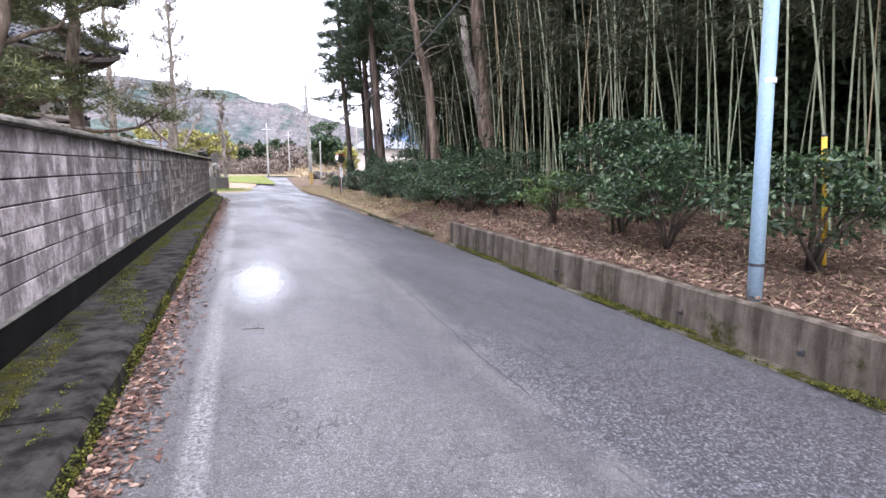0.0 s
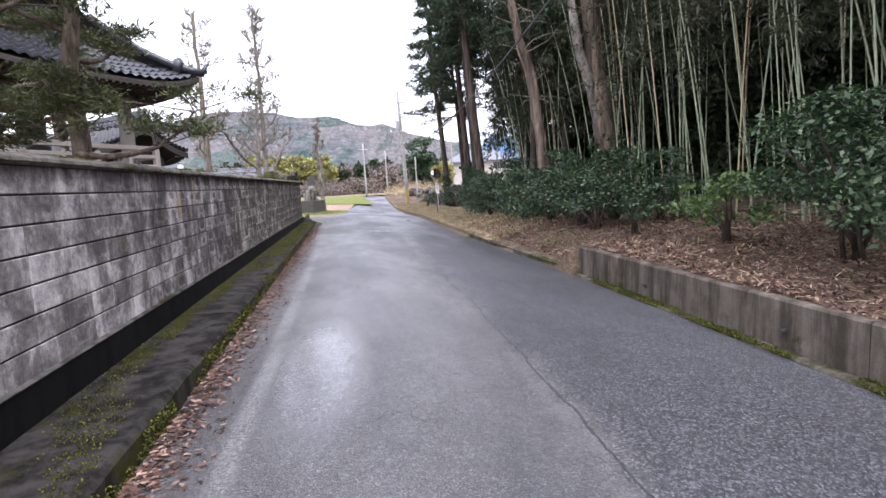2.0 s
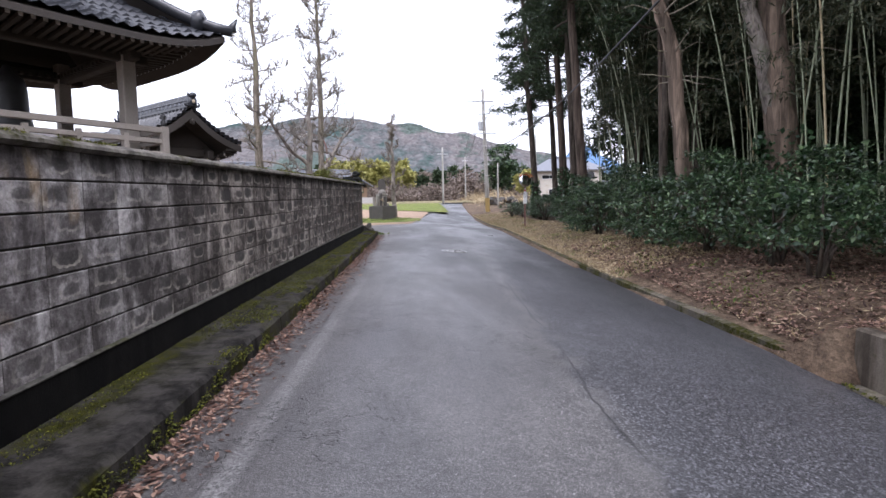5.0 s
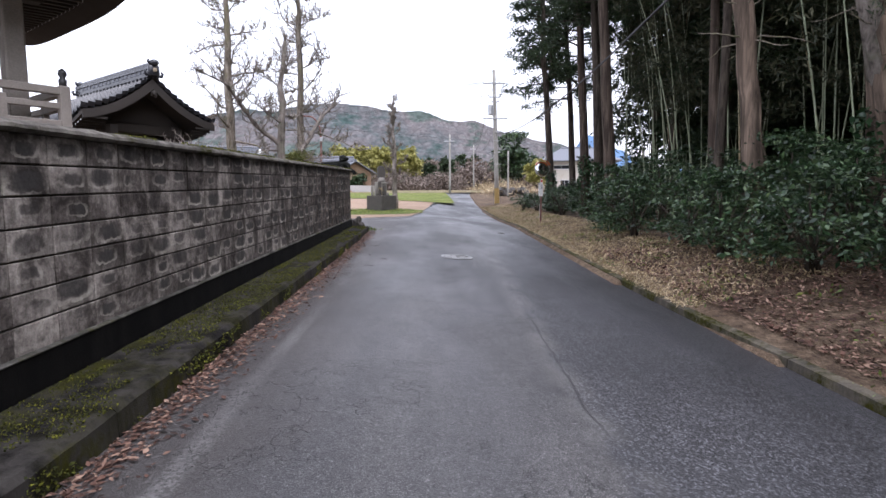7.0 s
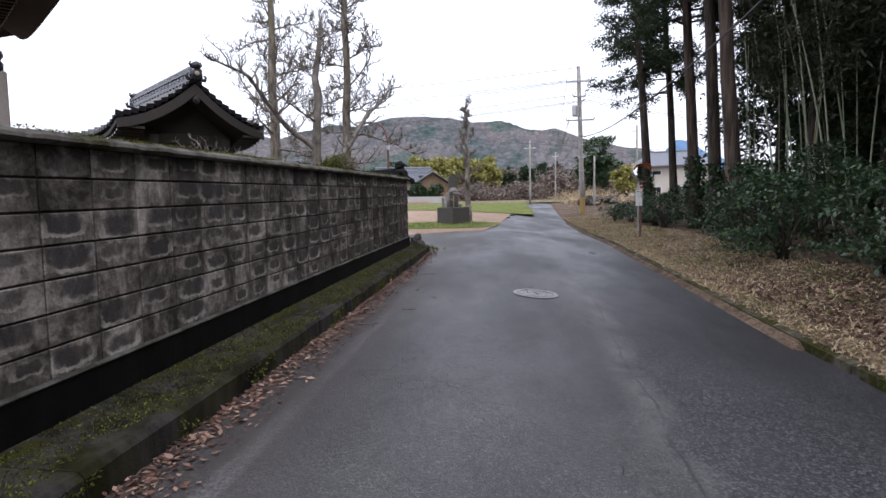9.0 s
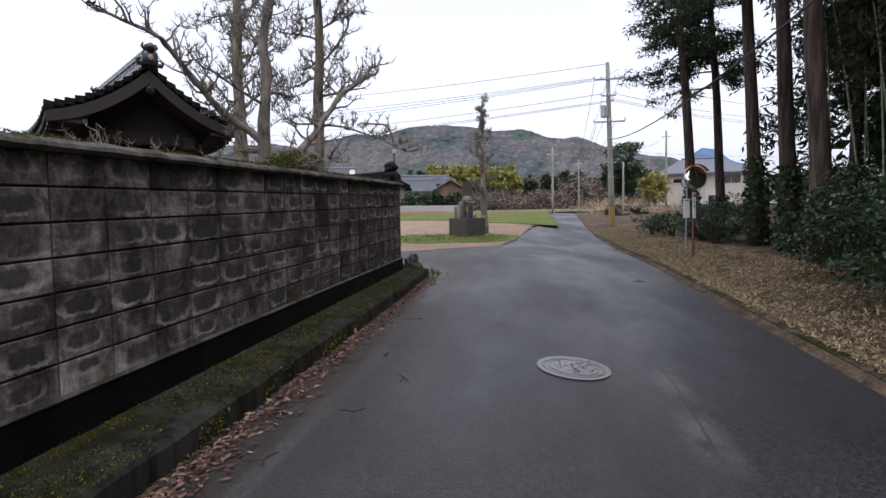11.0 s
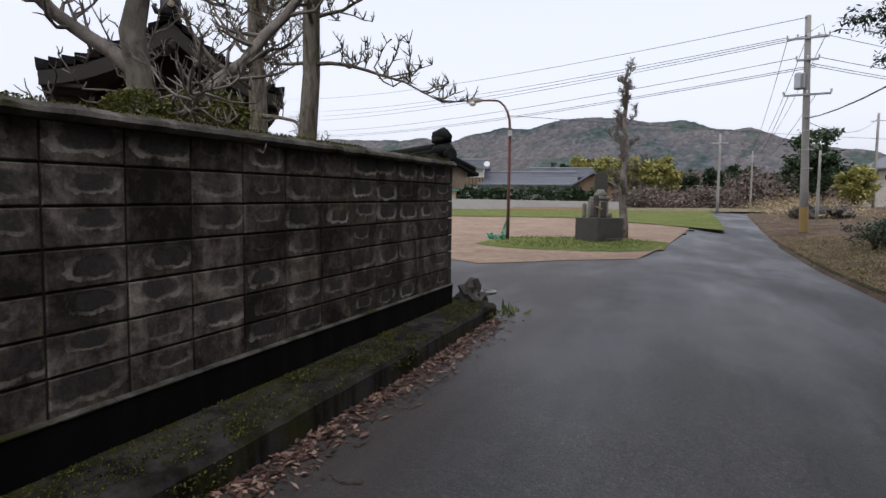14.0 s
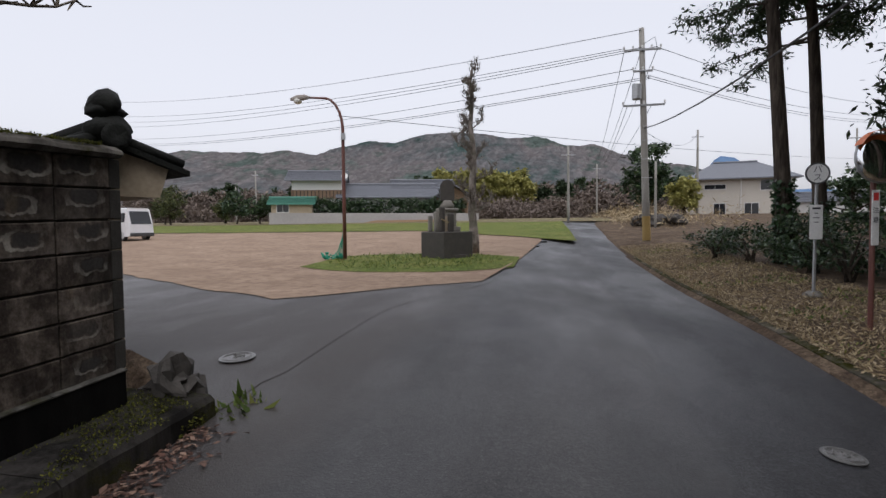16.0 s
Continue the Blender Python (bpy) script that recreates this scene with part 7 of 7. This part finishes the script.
keep = np.array([noise.noise(Vector((a[0] * 0.9, a[1] * 0.9, 4))) > 0.12 for a in p])
tufts("verge_weeds", p[keep], 0.055, 0.022, M["leaf_grass"], "small green weeds in the verge", "weeds", droop=-0.4, upward=0.5, r=r1)


def curb_skin(a, c):
    return curb_top(c)


p, r1 = strewn(90000, lambda r, n: -1.62 + 0.75 * r.random(n), lambda r, n: r.uniform(0, 26.6, n), 0.0, 6, curb_skin)
keep = np.array([(noise.noise(Vector((a[0] * 2.2, a[1] * 0.8, 2))) + 0.35 * noise.noise(Vector((a[0] * 9, a[1] * 7, 2))) + (0.25 if a[0] < -1.28 else -0.2) + 0.4 * smooth01(10, 18, a[1])) > 0.18 for a in p])
tufts("curb_moss", p[keep], 0.015, 0.008, M["moss"], "yellow-green moss cushions on the curb", "moss", droop=-0.9, upward=0.2, r=r1)
p, r1 = strewn(26000, lambda r, n: np.full(n, CURB_X + 0.012), lambda r, n: -1 + 27.5 * r.random(n) ** 1.3, 0.0, 16, curb_skin)
p[:, 2] -= 0.03 + 0.2 * r1.random(len(p))
keep = np.array([noise.noise(Vector((a[2] * 5, a[1] * 1.6, 12))) + 0.4 * noise.noise(Vector((a[2] * 14, a[1] * 9, 12))) > -0.12 + 0.35 * smooth01(8, 16, a[1]) for a in p])
tufts("face_moss", p[keep], 0.02, 0.011, M["moss"], "yellow-green moss hanging on the curb's face", "moss", droop=0.5, upward=0.2, r=r1)
p, r1 = strewn(22000, lambda r, n: KERB_X - 0.17 + 0.17 * r.random(n), lambda r, n: r.uniform(-1, KERB_END - 0.1, n), -0.27, 17, lambda a, c: rise(c))
keep = np.array([noise.noise(Vector((a[0] * 3, a[1] * 1.3, 22))) + 0.4 * noise.noise(Vector((a[0] * 14, a[1] * 9, 12))) > -0.02 for a in p])
tufts("kerb_moss", p[keep], 0.022, 0.012, M["moss"], "moss along the foot of the kerb", "moss", droop=-0.8, upward=0.2, r=r1)
p, r1 = strewn(2600, lambda r, n: r.uniform(-5.0, 0.3, n), lambda r, n: r.uniform(35.5, 41, n), 0.03, 8, lot_z)
keep = np.array([(a[0] + 2.4) ** 2 / 6.5 + (a[1] - 38.6) ** 2 / 6.0 < 1 for a in p])
tufts("island_grass", p[keep], 0.09, 0.02, M["leaf_grass"], "short grass on the island", "grass", droop=-0.9, upward=0.1, r=r1)

# twigs dropped on the lane
b = Build()
r0 = np.random.default_rng(9)
for x, y in ((-0.05, 19.6), (0.15, 20.3), (-0.2, 21.0), (-0.3, 22.6), (0.05, 5.2), (-0.35, 18.9)):
    z = road_z(x, y) + 0.012
    for _ in range(3):
        w = wander((x, y, z), (r0.normal(), r0.normal(), 0), 0.13, 4, 0.4, r0)
        b.tube([(q.x, q.y, z) for q in w], 0.003, 4)
tagged(solid("fallen_twigs", b, M["bark_dark"], "small dark twigs lying on the asphalt", "twigs"), kind="stuff")

# ---- pieces of the wall: the blocks themselves, and the crumbling cap ----
v, f, bl, bh = block_shape()
me = bpy.data.meshes.new("block")
me.from_pydata(v, [], f)
with_uv(me, bl, bh)
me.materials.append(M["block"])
first_piece = WALL_END - 43 * LENGTH
rest_v, rest_f, offs = [], [], []
for row in range(7):
    col = 0
    while True:
        y = WALL_END - (col + 1) * LENGTH
        if y < -9:
            break
        z = wall_foot(y) + row * COURSE + JOINT * 0.5
        dx = 0.004 * noise.noise(Vector((y * 3.3, row * 1.7, 4)))
        if y > first_piece - 0.01:
            ob = new("block", me)
            ob.location = (WALL_X + dx, y + JOINT * 0.5, z)
            ob.parent = wall
        else:
            n = len(rest_v)
            rest_v += [(WALL_X + dx + p[0], y + JOINT * 0.5 + p[1], z + p[2]) for p in v]
            rest_f += [tuple(n + q for q in face) for face in f]
            offs.append((y + JOINT * 0.5, z))
        col += 1
me = bpy.data.meshes.new("block_courses")
me.from_pydata(rest_v, [], rest_f)
with_uv(me, bl, bh, offs)
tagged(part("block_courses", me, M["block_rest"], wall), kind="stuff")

# the cap: rough mortar lengths that overhang the face, with moss on them
y = -9.0
i = 0
while y < WALL_END + 0.03:
    y1 = min(y + 0.8, WALL_END + 0.05)
    v, f, n, ring = [], [], 16, 7
    for j in range(n + 1):
        yy = y + (y1 - y) * j / n
        t = wall_foot(yy) + 1.4
        w = 0.018 * noise.noise(Vector((0, yy * 6.1, 1))) + 0.012 * noise.noise(Vector((0, yy * 17.0, 2)))
        u = 0.014 * noise.noise(Vector((4, yy * 5.1, 1))) + 0.008 * noise.noise(Vector((4, yy * 19.0, 1)))
        for x, z in ((WALL_X - 0.2, -0.005), (WALL_X - 0.21, 0.03 + u), (WALL_X - 0.1, 0.085 + u), (WALL_X + 0.0, 0.075 + u), (WALL_X + 0.055 + w, 0.045 + u), (WALL_X + 0.062 + w, 0.02 + u * 0.5), (WALL_X + 0.03 + w, -0.003)):
            v.append((x, yy, t + z))
    for j in range(n):
        for q in range(ring):
            p2 = (q + 1) % ring
            f.append((j * ring + q, j * ring + p2, (j + 1) * ring + p2, (j + 1) * ring + q))
    f += [tuple(range(ring))[::-1], tuple(n * ring + q for q in range(ring))]
    part("cap_length", Build().add(v, f), M["cap"], wall, "crumbling mortar cap")
    y, i = y1, i + 1


def cap_skin(a, c):
    return wall_foot(c) + 1.4 + 0.075


p, r1 = strewn(20000, lambda r, n: WALL_X - 0.1 + 0.15 * r.random(n), lambda r, n: 26.2 - 20 * r.random(n) ** 1.5, -0.008, 12, cap_skin)
keep = np.array([noise.noise(Vector((a[0] * 4, a[1] * 1.4, 7))) + 0.5 * smooth01(12, 22, a[1]) > 0.2 for a in p])
moss_cap = tufts("cap_moss", p[keep], 0.015, 0.008, M["moss"], "moss tufts on the wall's cap", "moss", droop=-0.9, upward=0.2, r=r1)
moss_cap.matrix_basis = WALL_SWING
